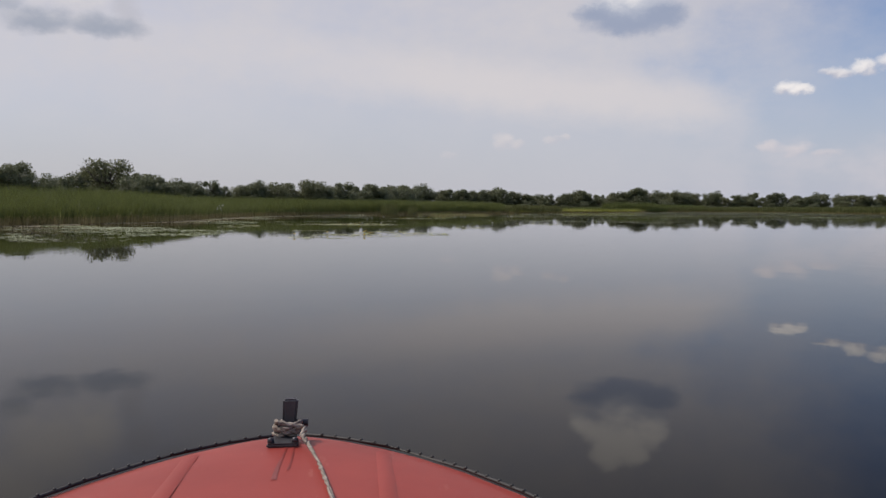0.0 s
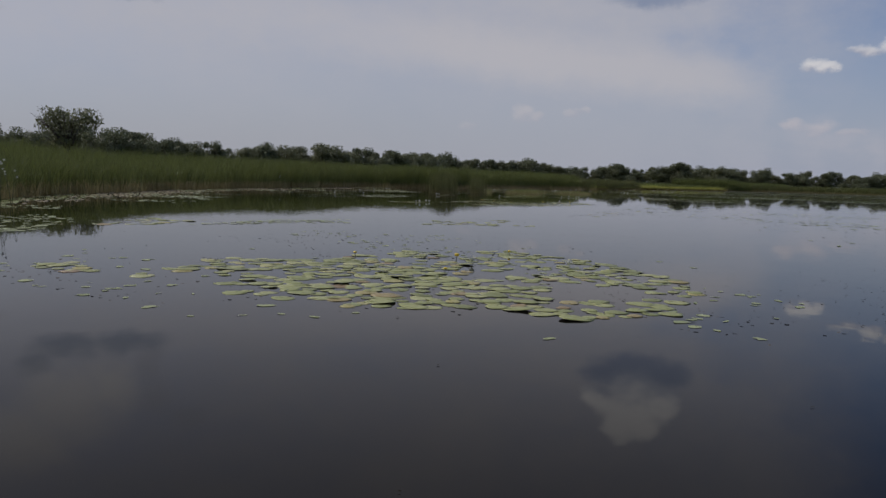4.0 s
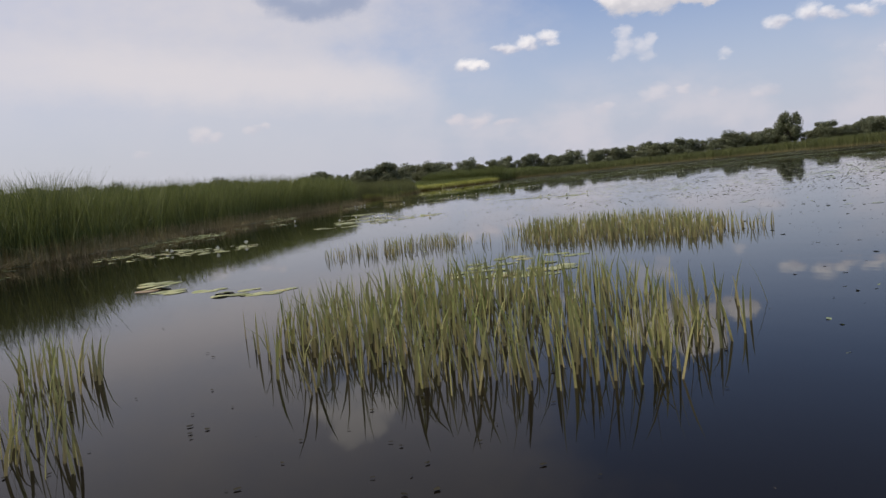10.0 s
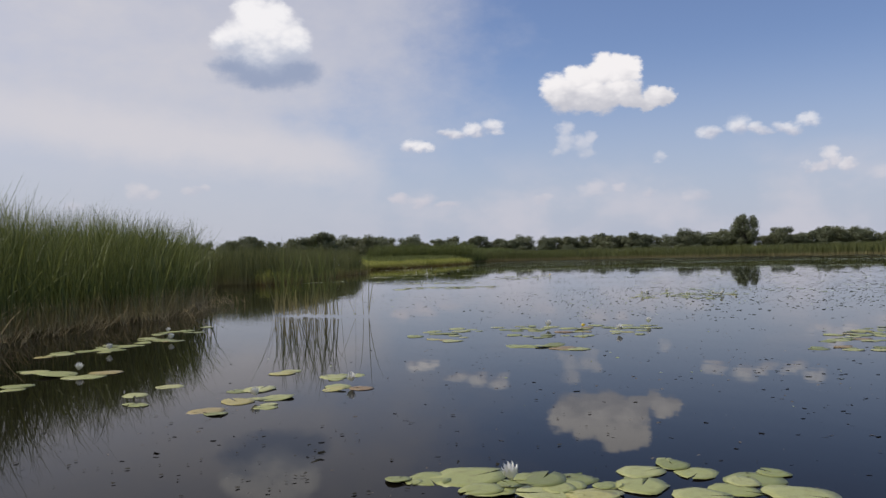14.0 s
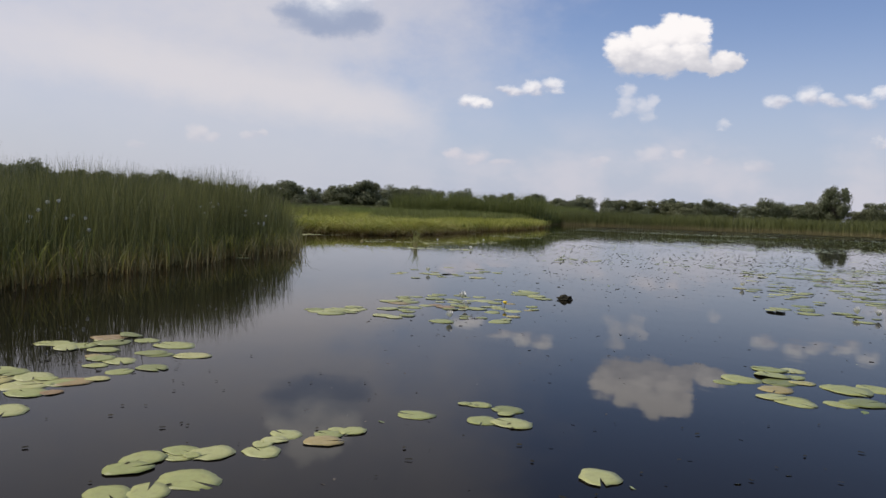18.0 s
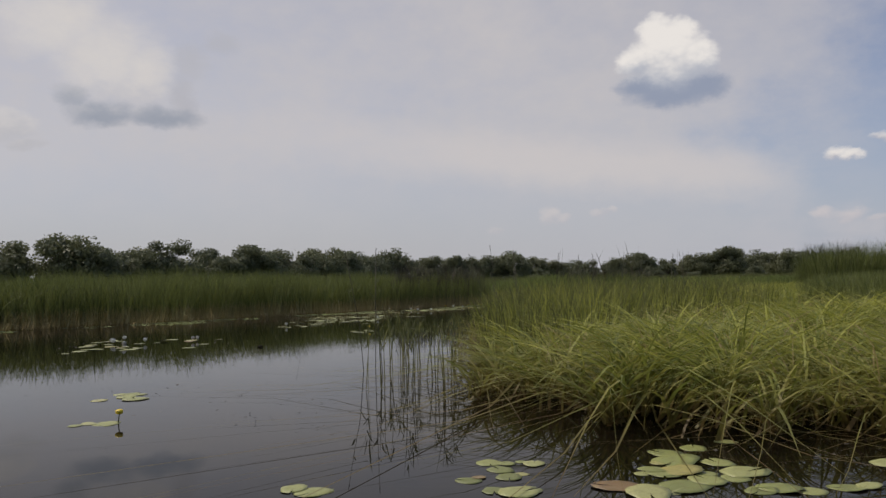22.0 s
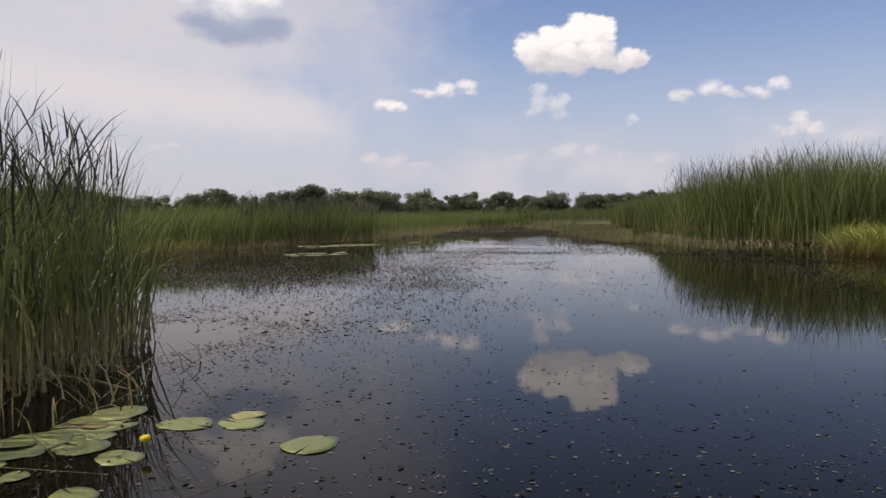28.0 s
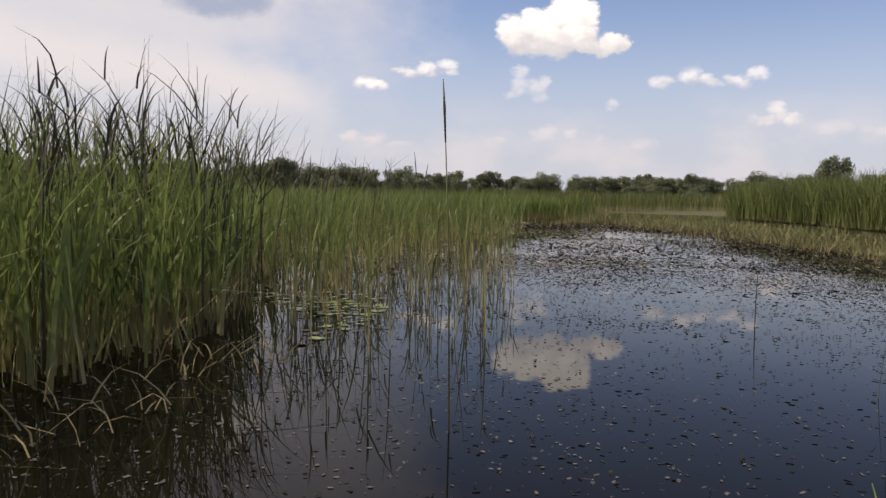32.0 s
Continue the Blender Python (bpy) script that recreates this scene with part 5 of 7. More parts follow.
lily_patch([(-9.8, 88.6),(-8.0, 90.8),(-7.9, 92.5),(-11.3, 92.3)], 37, 2, 0)
lily_patch([(-11.0, 97.3),(-8.1, 99.8),(-5.4, 107.8),(-6.9, 113.1),(-14.3, 104.3)], 62, 3, 0)
lily_patch([(-0.1, 95.5),(2.1, 93.5),(2.4, 96.0)], 17, 1, 0)
lily_patch([(4.2, 98.5),(6.1, 96.9),(6.8, 100.2)], 22, 0, 0)
lily_patch([(11.5, 103.8),(14.0, 101.2),(16.1, 105.6)], 30, 1, 0)
lily_patch([(4.3, 99.1),(4.8, 97.1),(6.6, 97.9),(6.5, 100.3)], 35, 4, 0)
lily_patch([(12.0, 104.1),(12.8, 101.2),(14.7, 103.5),(13.4, 105.3)], 30, 3, 0)
lily_patch([(-4.0, 94.2),(-3.1, 94.2),(-1.9, 98.6),(-3.3, 96.8)], 20, 2, 0)
lily_patch([(-9.6, 105.2),(-7.6, 107.1),(-6.1, 109.7),(-8.4, 112.4),(-10.9, 109.2)], 50, 1, 0)
lily_patch([(2.3, 103.1),(3.3, 102.4),(3.5, 103.1),(2.7, 103.6)], 17, 0, 0)
lily_patch([(3.7, 102.5),(4.3, 102.7),(4.6, 103.2)], 3, 0, 0)
lily_patch([(3.9, 100.0),(4.2, 100.0),(5.2, 101.1),(4.8, 100.9)], 6, 0, 0)
lily_patch([(-2.2, 107.9),(-1.1, 106.0),(-1.1, 104.2),(-1.8, 105.4)], 12, 1, 0)
lily_patch([(0.9, 125.6),(3.1, 124.7),(4.7, 124.9),(4.9, 126.4),(2.1, 129.4),(0.7, 128.0)], 100, 4, 0)
lily_patch([(8.5, 131.6),(9.1, 131.4),(9.4, 132.8),(9.1, 134.0),(8.7, 132.6)], 22, 1, 0)
lily_patch([(9.2, 131.6),(9.7, 131.2),(10.3, 131.0),(10.1, 132.2)], 17, 2, 0)
lily_patch([(11.1, 131.1),(11.3, 130.3),(12.2, 131.1),(12.3, 131.7),(11.7, 132.0)], 27, 1, 0)
lily_patch([(9.0, 133.8),(10.3, 132.9),(11.4, 134.0),(11.2, 135.2),(9.8, 135.6)], 46, 3, 0)
lily_patch([(17.4, 137.3),(17.7, 135.4),(18.6, 132.6),(20.1, 133.7),(20.1, 137.1)], 87, 4, 0)
lily_patch([(7.3, 137.9),(7.9, 136.8),(8.6, 138.6),(8.0, 139.6)], 12, 1, 0)
lily_patch([(8.8, 133.4),(10.1, 132.6),(11.8, 132.8),(11.0, 130.8),(9.7, 131.2),(8.7, 131.4)], 62, 4, 0)
lily_patch([(18.0, 140.1),(18.3, 139.9),(19.2, 140.5),(18.7, 140.9)], 11, 0, 0)
lily_patch([(28.0, 158.3),(29.3, 155.4),(31.6, 158.0),(30.3, 159.8)], 62, 8, 0)
lily_patch([(22.8, 148.9),(23.3, 148.3),(26.1, 150.1),(24.5, 149.8)], 30, 0, 0)
lily_patch([(15.7, 153.9),(16.7, 154.9),(16.5, 155.7),(15.7, 154.8)], 15, 1, 0)
lily_patch([(19.3, 153.3),(20.0, 152.0),(20.9, 151.9),(22.6, 151.2),(23.7, 152.3),(22.0, 153.5),(20.4, 154.0)], 57, 3, 1)
lily_patch([(16.3, 155.0),(16.8, 154.7),(16.6, 155.6),(16.3, 155.6)], 7, 2, 0)
lily_patch([(26.2, 178.4),(27.9, 178.6),(27.6, 180.1),(26.2, 179.6)], 15, 0, 0)
lily_patch([(35.0, 177.6),(33.7, 174.2),(34.5, 173.0),(38.9, 175.9),(39.0, 177.5),(36.5, 178.1)], 75, 2, 1)
lily_patch([(27.9, 178.9),(28.3, 178.9),(28.2, 179.4),(27.8, 179.6)], 6, 0, 0)
lily_patch([(28.7, 176.4),(29.1, 176.1),(29.4, 176.3)], 4, 0, 0)
lily_patch([(31.1, 182.8),(32.1, 182.7),(33.2, 184.2),(32.3, 184.7)], 17, 0, 0)
lily_patch([(35.0, 185.5),(35.2, 184.8),(36.2, 185.1),(37.5, 186.3),(37.6, 187.9),(36.2, 187.9)], 55, 3, 1)
lily_patch([(40.4, 186.2),(40.7, 184.1),(51.4, 192.1),(46.4, 192.0)], 112, 3, 0)
lily_patch([(34.6, 186.1),(35.2, 186.1),(35.4, 186.9),(34.8, 186.7)], 10, 0, 0)
lily_patch([(37.9, 187.9),(38.1, 187.2),(38.7, 188.5)], 8, 0, 0)
lily_patch([(42.7, 195.0),(42.9, 193.6),(44.5, 194.9),(45.5, 195.9),(44.6, 196.3)], 17, 2, 0)
lily_patch([(41.5, 202.4),(42.6, 201.7),(46.5, 204.5),(47.8, 207.1),(43.2, 205.3)], 50, 2, 0)
lily_patch([(42.1, 199.5),(42.7, 199.2),(43.2, 199.8),(42.8, 200.1)], 12, 1, 0)
lily_patch([(41.0, 199.9),(41.8, 199.6),(42.3, 200.7),(41.3, 200.3)], 11, 0, 0)
lily_patch([(40.2, 209.0),(42.3, 209.8),(42.7, 211.7),(40.6, 210.5)], 15, 0, 0)
lily_patch([(32.2, 219.2),(34.8, 220.2),(34.0, 222.6),(31.2, 222.9)], 32, 7, 0)
lily_patch([(34.2, 226.4),(37.1, 228.4),(36.1, 233.6),(33.7, 233.8)], 50, 2, 0)
lily_patch([(36.1, 211.7),(36.5, 211.7),(36.3, 211.9)], 3, 0, 1)
lily_patch([(35.6, 212.9),(36.1, 213.2),(35.8, 213.8),(35.5, 213.2)], 6, 0, 0)
lily_patch([(35.1, 227.9),(36.0, 228.3),(36.6, 230.1),(36.8, 232.5),(38.1, 232.4),(36.2, 234.9),(34.0, 233.2),(33.9, 231.7)], 75, 0, 0)
lily_patch([(36.8, 223.7),(37.3, 223.7),(37.1, 224.9),(36.5, 224.9)], 7, 0, 2)
lily_patch([(35.7, 235.9),(36.7, 235.8),(38.0, 237.0),(39.5, 239.3),(39.5, 241.6),(37.5, 239.8),(34.5, 240.4)], 162, 5, 0)
lily_patch([(36.6, 232.3),(36.7, 233.7),(35.9, 235.0)], 11, 0, 0)
lily_patch([(37.3, 232.5),(38.0, 232.5),(37.6, 233.1)], 5, 0, 0)
lily_patch([(40.5, 238.3),(41.4, 237.8),(41.5, 239.3),(40.9, 239.8)], 11, 2, 0)
lily_patch([(47.6, 237.8),(48.1, 236.8),(49.4, 238.9),(48.6, 239.0)], 17, 0, 0)
lily_patch([(38.4, 241.9),(38.6, 241.6),(39.2, 241.7),(39.6, 242.5),(39.5, 243.5),(39.2, 243.2),(38.7, 242.8)], 35, 1, 1)
lily_patch([(38.9, 243.5),(39.6, 243.9),(40.3, 244.8),(40.2, 245.1),(39.2, 244.3)], 18, 0, 1)
lily_patch([(49.5, 268.1),(52.6, 267.9),(53.3, 269.5),(51.2, 269.7)], 50, 0, 0)
lily_patch([(49.4, 267.3),(53.0, 268.6),(53.6, 270.2),(50.6, 269.4)], 25, 0, 0)
lily_patch([(-2.26, 30.3),(-1.05, 30.5),(1.41, 31.6),(1.6, 32.8),(1.3, 35.5),(0.3, 36.0),(-1.2, 35.6),(-3.2, 34.5),(-3.6, 32.6)], 120, 0, 3)
lily_patch([(41.0, 205.3),(42.9, 206.3),(42.8, 205.7),(41.7, 205.5)], 10, 0, 0)
lily_patch([(40.8, 204.5),(41.9, 204.7),(42.0, 204.2),(41.5, 203.8),(41.0, 204.1)], 11, 0, 0)
lily_patch([(42.0, 203.7),(43.2, 204.2),(43.0, 204.8),(42.3, 204.3)], 8, 0, 0)


def flat_scraps(name, label, poly, density, size, mat, seed, keep, category, sides=5, z=0.006, curl=0.0012):
    """Many small flat bits afloat in a polygon."""
    rng_ = np.random.default_rng(seed)
    x, y = scatter(rng_, poly, density, keep, 0.5)
    n = len(x)
    s = size * np.exp(rng_.normal(0, 0.35, n)).clip(0.4, 1.5)
    a_ = rng_.uniform(0, 2 * np.pi, n)
    long_ = rng_.uniform(0.3, 0.9, n)
    ang = np.arange(sides) * 2 * np.pi / sides
    uneven = rng_.uniform(0.55, 1.3, (n, sides))
    px = np.cos(ang)[None, :] * s[:, None] * uneven
    py = np.sin(ang)[None, :] * (s * long_)[:, None] * uneven
    co = np.stack([x[:, None] + px * np.cos(a_)[:, None] - py * np.sin(a_)[:, None], y[:, None] + px * np.sin(a_)[:, None] + py * np.cos(a_)[:, None],
                   z + np.abs(rng_.normal(0, curl, (n, sides)))], 2).reshape(-1, 3)
    tagged(new(name, big_mesh(name, co, sides, np.arange(len(co)), mat)), label, category, kind="stuff")


def weedy(x, y):
    """The share of weed in the pool: a clear stretch of open water lies on one side of the channel."""
    off = (x - 43.9) * 0.89 - (y - 249.0) * 0.46
    clear = np.clip((off - 0.6) / 1.2, 0, 1) * np.clip((7.5 - off) / 1.5, 0, 1) * np.clip((y - 241.0) / 3.0, 0, 1) * np.clip((259.0 - y) / 3.0, 0, 1)
    end = np.clip((y - 261.8) / 2.2, 0, 1) * np.clip((277.0 - y) / 4.0, 0, 1) * np.clip((60.5 - x) / 3.0, 0.2, 1)
    side = np.clip((39.5 + 0.12 * (y - 229.0) - x) / 0.7, 0, 1) * np.clip((238.5 - y) / 2.0, 0, 1)
    mouth = np.clip((224.0 - y) / 3.0, 0, 1) * np.clip(np.hypot((x - 36.2) / 1.3, (y - 219.0) / 3.0) - 0.5, 0, 1)
    return np.clip(1.0 - 0.93 * clear - 0.82 * end - 0.92 * side - 0.88 * mouth, 0.04, 1.0) * thick(x, y)


def thick(x, y):
    """The middle and the far end of the pool are choked, the rest is loosely strewn."""
    middle = np.clip((y - 246.0) / 2.5, 0, 1) * np.clip((284.0 - y) / 3.0, 0, 1)
    first = np.clip((y - 229.5) / 2.0, 0, 1) * np.clip((243.5 - y) / 3.0, 0, 1) * np.clip((x - 40.3) / 1.0, 0, 1)
    return 0.26 + 0.74 * np.clip(middle + first, 0, 1)


POOL = [(38.9, 210.6), (39.6, 216.0), (40.2, 222.0), (41.8, 227.0), (46.2, 234.5), (50.6, 241.0), (55.0, 248.5), (59.7, 259.8), (64.7, 270.1), (73.6, 284.1), (81.6, 298.2), (71.6, 293.1), (63.6, 285.6), (58.7, 280.0), (55.7, 274.5), (49.7, 270.5), (43.6, 264.7), (40.5, 256.3), (41.9, 248.1), (39.4, 243.0), (34.6, 236.7), (31.0, 231.5), (29.5, 226.0), (31.0, 217.0), (34.0, 212.0)]
flat_scraps("floating_scraps", "dark broken leaf scraps floating on the pool", POOL, 150, 0.0125, M_DEBRIS, 81,
            lambda x, y: np.clip(0.08 + 1.3 * (wave(x, y, 3.0, 2.0) - 0.28) + 0.5 * wave(x, y, 0.8, 4.0) - 0.25, 0.04, 1) * weedy(x, y), "plant debris", 5, 0.004, 0.007)
flat_scraps("submerged_weed", "pale weed mat lying just at the water surface", POOL, 300, 0.0095, M_MAT, 82,
            lambda x, y: np.clip(2.8 * (wave(x, y, 2.2, 6.0) - 0.45) + 0.7 * (wave(x, y, 0.6, 2.0) - 0.5), 0, 1) * weedy(x, y), "water weed", 6, 0.003)
flat_scraps("leaf_clusters", "dark weed leaves lying in clusters on the pool", POOL, 170, 0.0115, M_DEBRIS, 80,
            lambda x, y: np.clip(2.4 * (wave(x, y, 1.9, 9.0) - 0.42) + 0.8 * (wave(x, y, 0.5, 2.0) - 0.5), 0.03, 1) * weedy(x, y), "water weed", 7, 0.004, 0.003)
flat_scraps("weed_mat", "thin brown mats of dead weed lying on the pool", POOL, 50, 0.0125, M_MAT, 74,
            lambda x, y: np.clip(3.0 * (wave(x, y, 1.4, 3.0) - 0.45) + 1.2 * (wave(x, y, 0.5, 5.0) - 0.5), 0, 1) * weedy(x, y), "water weed", 8, 0.002, 0.001)
flat_scraps("floating_scraps", "dark leaf scraps floating on the lake", [(-16.1, 20.9), (7.9, 20.8), (14.0, 107.3), (32.4, 138.8), (48.6, 170.8), (56.0, 210.4), (38.0, 209.4), (36.9, 193.6), (27.6, 180.8), (16.8, 161.5), (4.2, 136.3), (-10.0, 115.2)], 14, 0.013, M_DEBRIS, 83,
            lambda x, y: np.clip(2.0 * (wave(x, y, 2.6, 1.0) - 0.5), 0.02, 1), "plant debris")
flat_scraps("leaf_mat", "streaks of floating leaves across the wide lake", [(1.8, 55.5), (30.0, 64.7), (88.6, 119.4), (101.9, 171.6), (108.0, 202.2), (111.8, 228.0), (97.8, 242.1), (83.8, 252.1), (64.0, 227.4), (48.0, 210.4), (39.8, 191.5), (33.4, 166.3), (18.2, 134.4), (9.9, 106.2)], 16, 0.10, M_PADFAR, 84,
            lambda x, y: np.clip(2.2 * (wave(0.4 * x + 5 * wave(x, y, 9.0, 4.0), y + 0.2 * x + 14 * wave(x, y, 17.0, 1.0), 3.1, 8.0) - 0.55) + 0.9 * (wave(x, y, 6.5, 2.0) - 0.5) + 0.6 * (wave(x, y, 1.1, 2.0) - 0.6), 0.035, 1) * np.clip((line_distance(CHANNEL, x, y) - 6) / 8, 0, 1), "floating leaves", 6)
flat_scraps("leaf_mat", "belt of floating leaves in front of the reeds", [(-22.1, 46.6), (-16.1, 60.0), (-16.8, 77.9), (-15.7, 91.7), (-10.0, 113.6), (-4.9, 121.4), (0.1, 126.1), (4.2, 132.3), (8.2, 141.4), (11.8, 149.7), (11.3, 151.8), (6.2, 144.4), (2.2, 136.8), (-1.8, 128.7), (-7.9, 122.9), (-12.5, 116.5), (-17.8, 96.0), (-19.3, 75.7), (-18.6, 60.0), (-23.1, 44.4)], 26, 0.11, M_PADFAR, 85,
            lambda x, y: np.clip(2.6 * (wave(x, y, 1.7, 3.0) - 0.42), 0, 1), "floating leaves", 6)
flat_scraps("leaf_mat", "drifting mats of floating leaves off the reed edge", [(-24.0, 36.0), (-13.0, 42.0), (-10.5, 52.0), (-11.5, 64.0), (-13.0, 76.0), (-12.0, 92.0), (-15.5, 96.0), (-18.0, 78.0), (-16.5, 60.0), (-21.0, 44.0)], 30, 0.10, M_PADFAR, 79,
            lambda x, y: np.clip(2.6 * (wave(0.5 * x, y, 1.6, 5.0) - 0.5) + 0.5 * (wave(x, y, 0.6, 1.0) - 0.5), 0, 1), "floating leaves", 6)
flat_scraps("leaf_mat", "wide mats of floating leaves off the lake shore", [(-19.0, 24.0), (-9.5, 22.0), (-8.0, 30.0), (-8.5, 40.0), (-14.0, 45.0), (-21.0, 36.0)], 34, 0.09, M_PADFAR, 76,
            lambda x, y: np.clip(2.6 * (wave(0.5 * x, y, 1.6, 2.0) - 0.45) + 0.5 * (wave(x, y, 0.6, 1.0) - 0.5), 0, 1), "floating leaves", 6)
flat_scraps("leaf_mat", "belt of floating leaves below the reeds", [(25.0, 224.1), (30.0, 229.4), (33.8, 234.3), (37.5, 240.1), (39.9, 243.5), (38.2, 243.3), (34.6, 238.1), (29.9, 232.9), (24.0, 227.2)], 40, 0.10, M_PADFAR, 86,
            lambda x, y: np.clip(2.6 * (wave(x, y, 1.2, 3.0) - 0.35), 0, 1), "floating leaves", 6)


flat_scraps("floating_scraps", "drifts of pale and brown dead reed bits in the shallows", [(60.5, 279.0), (64.5, 275.2), (66.5, 268.5), (70.0, 273.0), (80.0, 286.0), (85.0, 296.0), (74.0, 294.0), (65.0, 287.0)], 60, 0.04, M_DRIFT, 87,
            lambda x, y: np.clip(2.0 * (wave(x, y, 2.4, 5.0) - 0.3), 0.1, 1), "plant debris")
flat_scraps("leaf_clusters", "broad dark weed leaves breaking the pool surface", [(49.0, 259.0), (52.5, 258.5), (58.0, 263.5), (64.5, 270.5), (67.0, 279.0), (61.0, 282.0), (55.5, 273.5)], 44, 0.0135, M_DEBRIS, 77,
            lambda x, y: np.clip(2.0 * (wave(x, y, 1.7, 4.0) - 0.38) + 0.6 * (wave(x, y, 0.5, 2.0) - 0.5), 0.05, 1), "water weed", 7, 0.004)
flat_scraps("floating_scraps", "pale weed scraps between the standing reeds", [(55.6, 274.4), (57.5, 274.6), (62.0, 279.2), (66.0, 287.5), (61.9, 288.6), (57.5, 281.0)], 60, 0.03, M_MAT, 88,
            lambda x, y: np.clip(2.0 * (wave(x, y, 1.4, 5.0) - 0.3), 0.1, 1), "plant debris")


def weed_tips(label, poly, density, size, mat, seed, keep):
    """Upright scraps of weed whose tips just break the surface, one bent quad each."""
    rng_ = np.random.default_rng(seed)
    polys = poly if isinstance(poly[0], list) else [poly]
    x, y = (np.concatenate(c) for c in zip(*(scatter(rng_, q, density, keep, 0.5) for q in polys)))
    n = len(x)
    s = size * np.exp(rng_.normal(0, 0.45, n)).clip(0.35, 1.6) * (0.75 + 0.012 * line_distance(CHANNEL, x, y))
    a_ = rng_.uniform(0, np.pi, n)
    h = s * rng_.uniform(0.12, 0.34, n)
    tilt = rng_.uniform(0.3, 1.2, n) * s
    co = np.zeros((n, 4, 3))
    for k, (u, w) in enumerate(((-1, 0), (1, 0), (0.7, 1), (-0.6, 1))):
        co[:, k, 0] = x + np.cos(a_) * u * s - np.sin(a_) * w * tilt
        co[:, k, 1] = y + np.sin(a_) * u * s + np.cos(a_) * w * tilt
        co[:, k, 2] = -0.002 + w * h
    tagged(new("weed_tips", big_mesh("weed_tips", co.reshape(-1, 3), 4, np.arange(4 * n), mat)), label, "water weed", kind="stuff")


LAKE = [(4.0, 60.0), (30.0, 62.0), (88.0, 119.0), (101.9, 171.6), (108.0, 202.2), (111.8, 228.0), (97.8, 242.1), (83.8, 252.1), (64.0, 227.4), (48.0, 208.4), (40.5, 196.0), (37.0, 188.0), (30.0, 178.0), (21.0, 161.0), (12.0, 143.0), (7.0, 126.0), (3.0, 104.0)]


def strewn(seed):
    """Drifts of weed across the lake: long thin streaks, thicker away from the channel and towards the far end."""
    def keep(x, y):
        u = 0.45 * x + 5 * wave(x, y, 9.0, seed + 4.0)
        v = y - 0.3 * x + 12 * wave(x, y, 17.0, seed)
        streak = 2.0 * (wave(u, v, 2.3, seed) - 0.45) + 0.8 * (wave(x, y, 6.0, seed + 2.0) - 0.5) + 0.7 * (wave(x, y, 0.9, 2.0) - 0.5)
        off = line_distance(CHANNEL, x, y)
        return np.clip(streak + 0.2, 0.03, 1) * np.clip(0.30 + (off - 2.5) / 9.0, 0.22, 1) * np.clip((y - 85.0) / 60.0, 0.05, 1)
    return keep


weed_tips("dark weed tips breaking the lake surface in drifts", LAKE, 46, 0.013, M_TIPS, 101, strewn(1.0))
weed_tips("brownish pale weed tips breaking the lake surface", LAKE, 60, 0.018, M_MAT, 102, strewn(3.0))
weed_tips("small green leaf tips breaking the lake surface", LAKE, 26, 0.028, M_PADFAR, 103, strewn(5.0))


weed_tips("dark curled leaf edges and scraps among the lily pads", PATCHES, 34, 0.020, M_TIPS, 104, lambda x, y: np.clip(2.0 * (wave(x, y, 0.6, 3.0) - 0.3), 0.1, 1))


def choked(x, y):
    """Clusters of weed breaking the surface of the pool, thickest beyond its mouth."""
    clump = 2.6 * (wave(x, y, 1.5, 7.0) - 0.38) + 1.1 * (wave(x, y, 0.42, 3.0) - 0.5) + 0.5 * (wave(x, y, 4.0, 2.0) - 0.5)
    return np.clip(clump, 0.05, 1) * weedy(x, y)


weed_tips("dark weed tips crowding the pool surface", POOL, 520, 0.0155, M_TIPS, 105, choked)
weed_tips("brownish weed leaves crowding the pool surface", POOL, 520, 0.0165, M_MAT, 106, choked)
weed_tips("dark curled weed leaves in the middle of the pool", [(57.4, 268.4), (61.0, 268.0), (65.0, 271.0), (66.0, 276.0), (61.0, 276.0), (58.4, 273.0)], 45, 0.026, M_TIPS, 117,
          lambda x, y: np.clip(2.8 * (wave(x, y, 1.0, 2.0) - 0.42) + 0.8 * (wave(x, y, 0.4, 3.0) - 0.5), 0.02, 1))
CARPET = [(41.2, 246.6), (44.0, 247.6), (48.6, 252.6), (53.0, 257.0), (57.0, 262.0), (59.0, 266.5), (53.0, 267.5), (47.0, 266.0), (43.0, 259.0), (41.5, 252.0)]


def carpet(seed):
    """Clumps of broad weed with open gaps between, thinner where the open channel runs on past the middle."""
    def keep(x, y):
        clump = 2.6 * (wave(x, y, 0.9, seed) - 0.40) + 1.0 * (wave(x, y, 0.33, seed + 3.0) - 0.5) + 0.8 * (wave(x, y, 3.0, 2.0) - 0.5)
        return np.clip(clump, 0.02, 1) * np.clip(1.1 - 1.0 * np.clip((y - 255.5) / 4.0, 0, 1) * np.clip((56.5 - x) / 2.0, 0, 1), 0, 1)
    return keep


weed_tips("broad dark weed leaves lying in clumps on the pool", CARPET, 26, 0.030, M_TIPS, 130, carpet(2.0))
flat_scraps("weed_mat", "pale brown weed leaves lying in clumps on the pool", CARPET, 190, 0.019, M_CARPET, 131, carpet(2.4), "water weed", 7, 0.004, 0.003)
FLATS = [(59.6, 279.6), (61.6, 278.0), (65.3, 275.6), (70.0, 274.4), (76.0, 280.0), (84.0, 288.0), (85.0, 296.0), (75.0, 297.5), (66.4, 289.0), (62.6, 284.6)]
weed_tips("brown stubble and weed on the shallow flats of the pool", FLATS, 120, 0.030, M_MAT, 107, lambda x, y: np.clip(2.2 * (wave(x, y, 2.0, 1.0) - 0.3) + 0.8 * (wave(x, y, 0.5, 4.0) - 0.5), 0.08, 1))
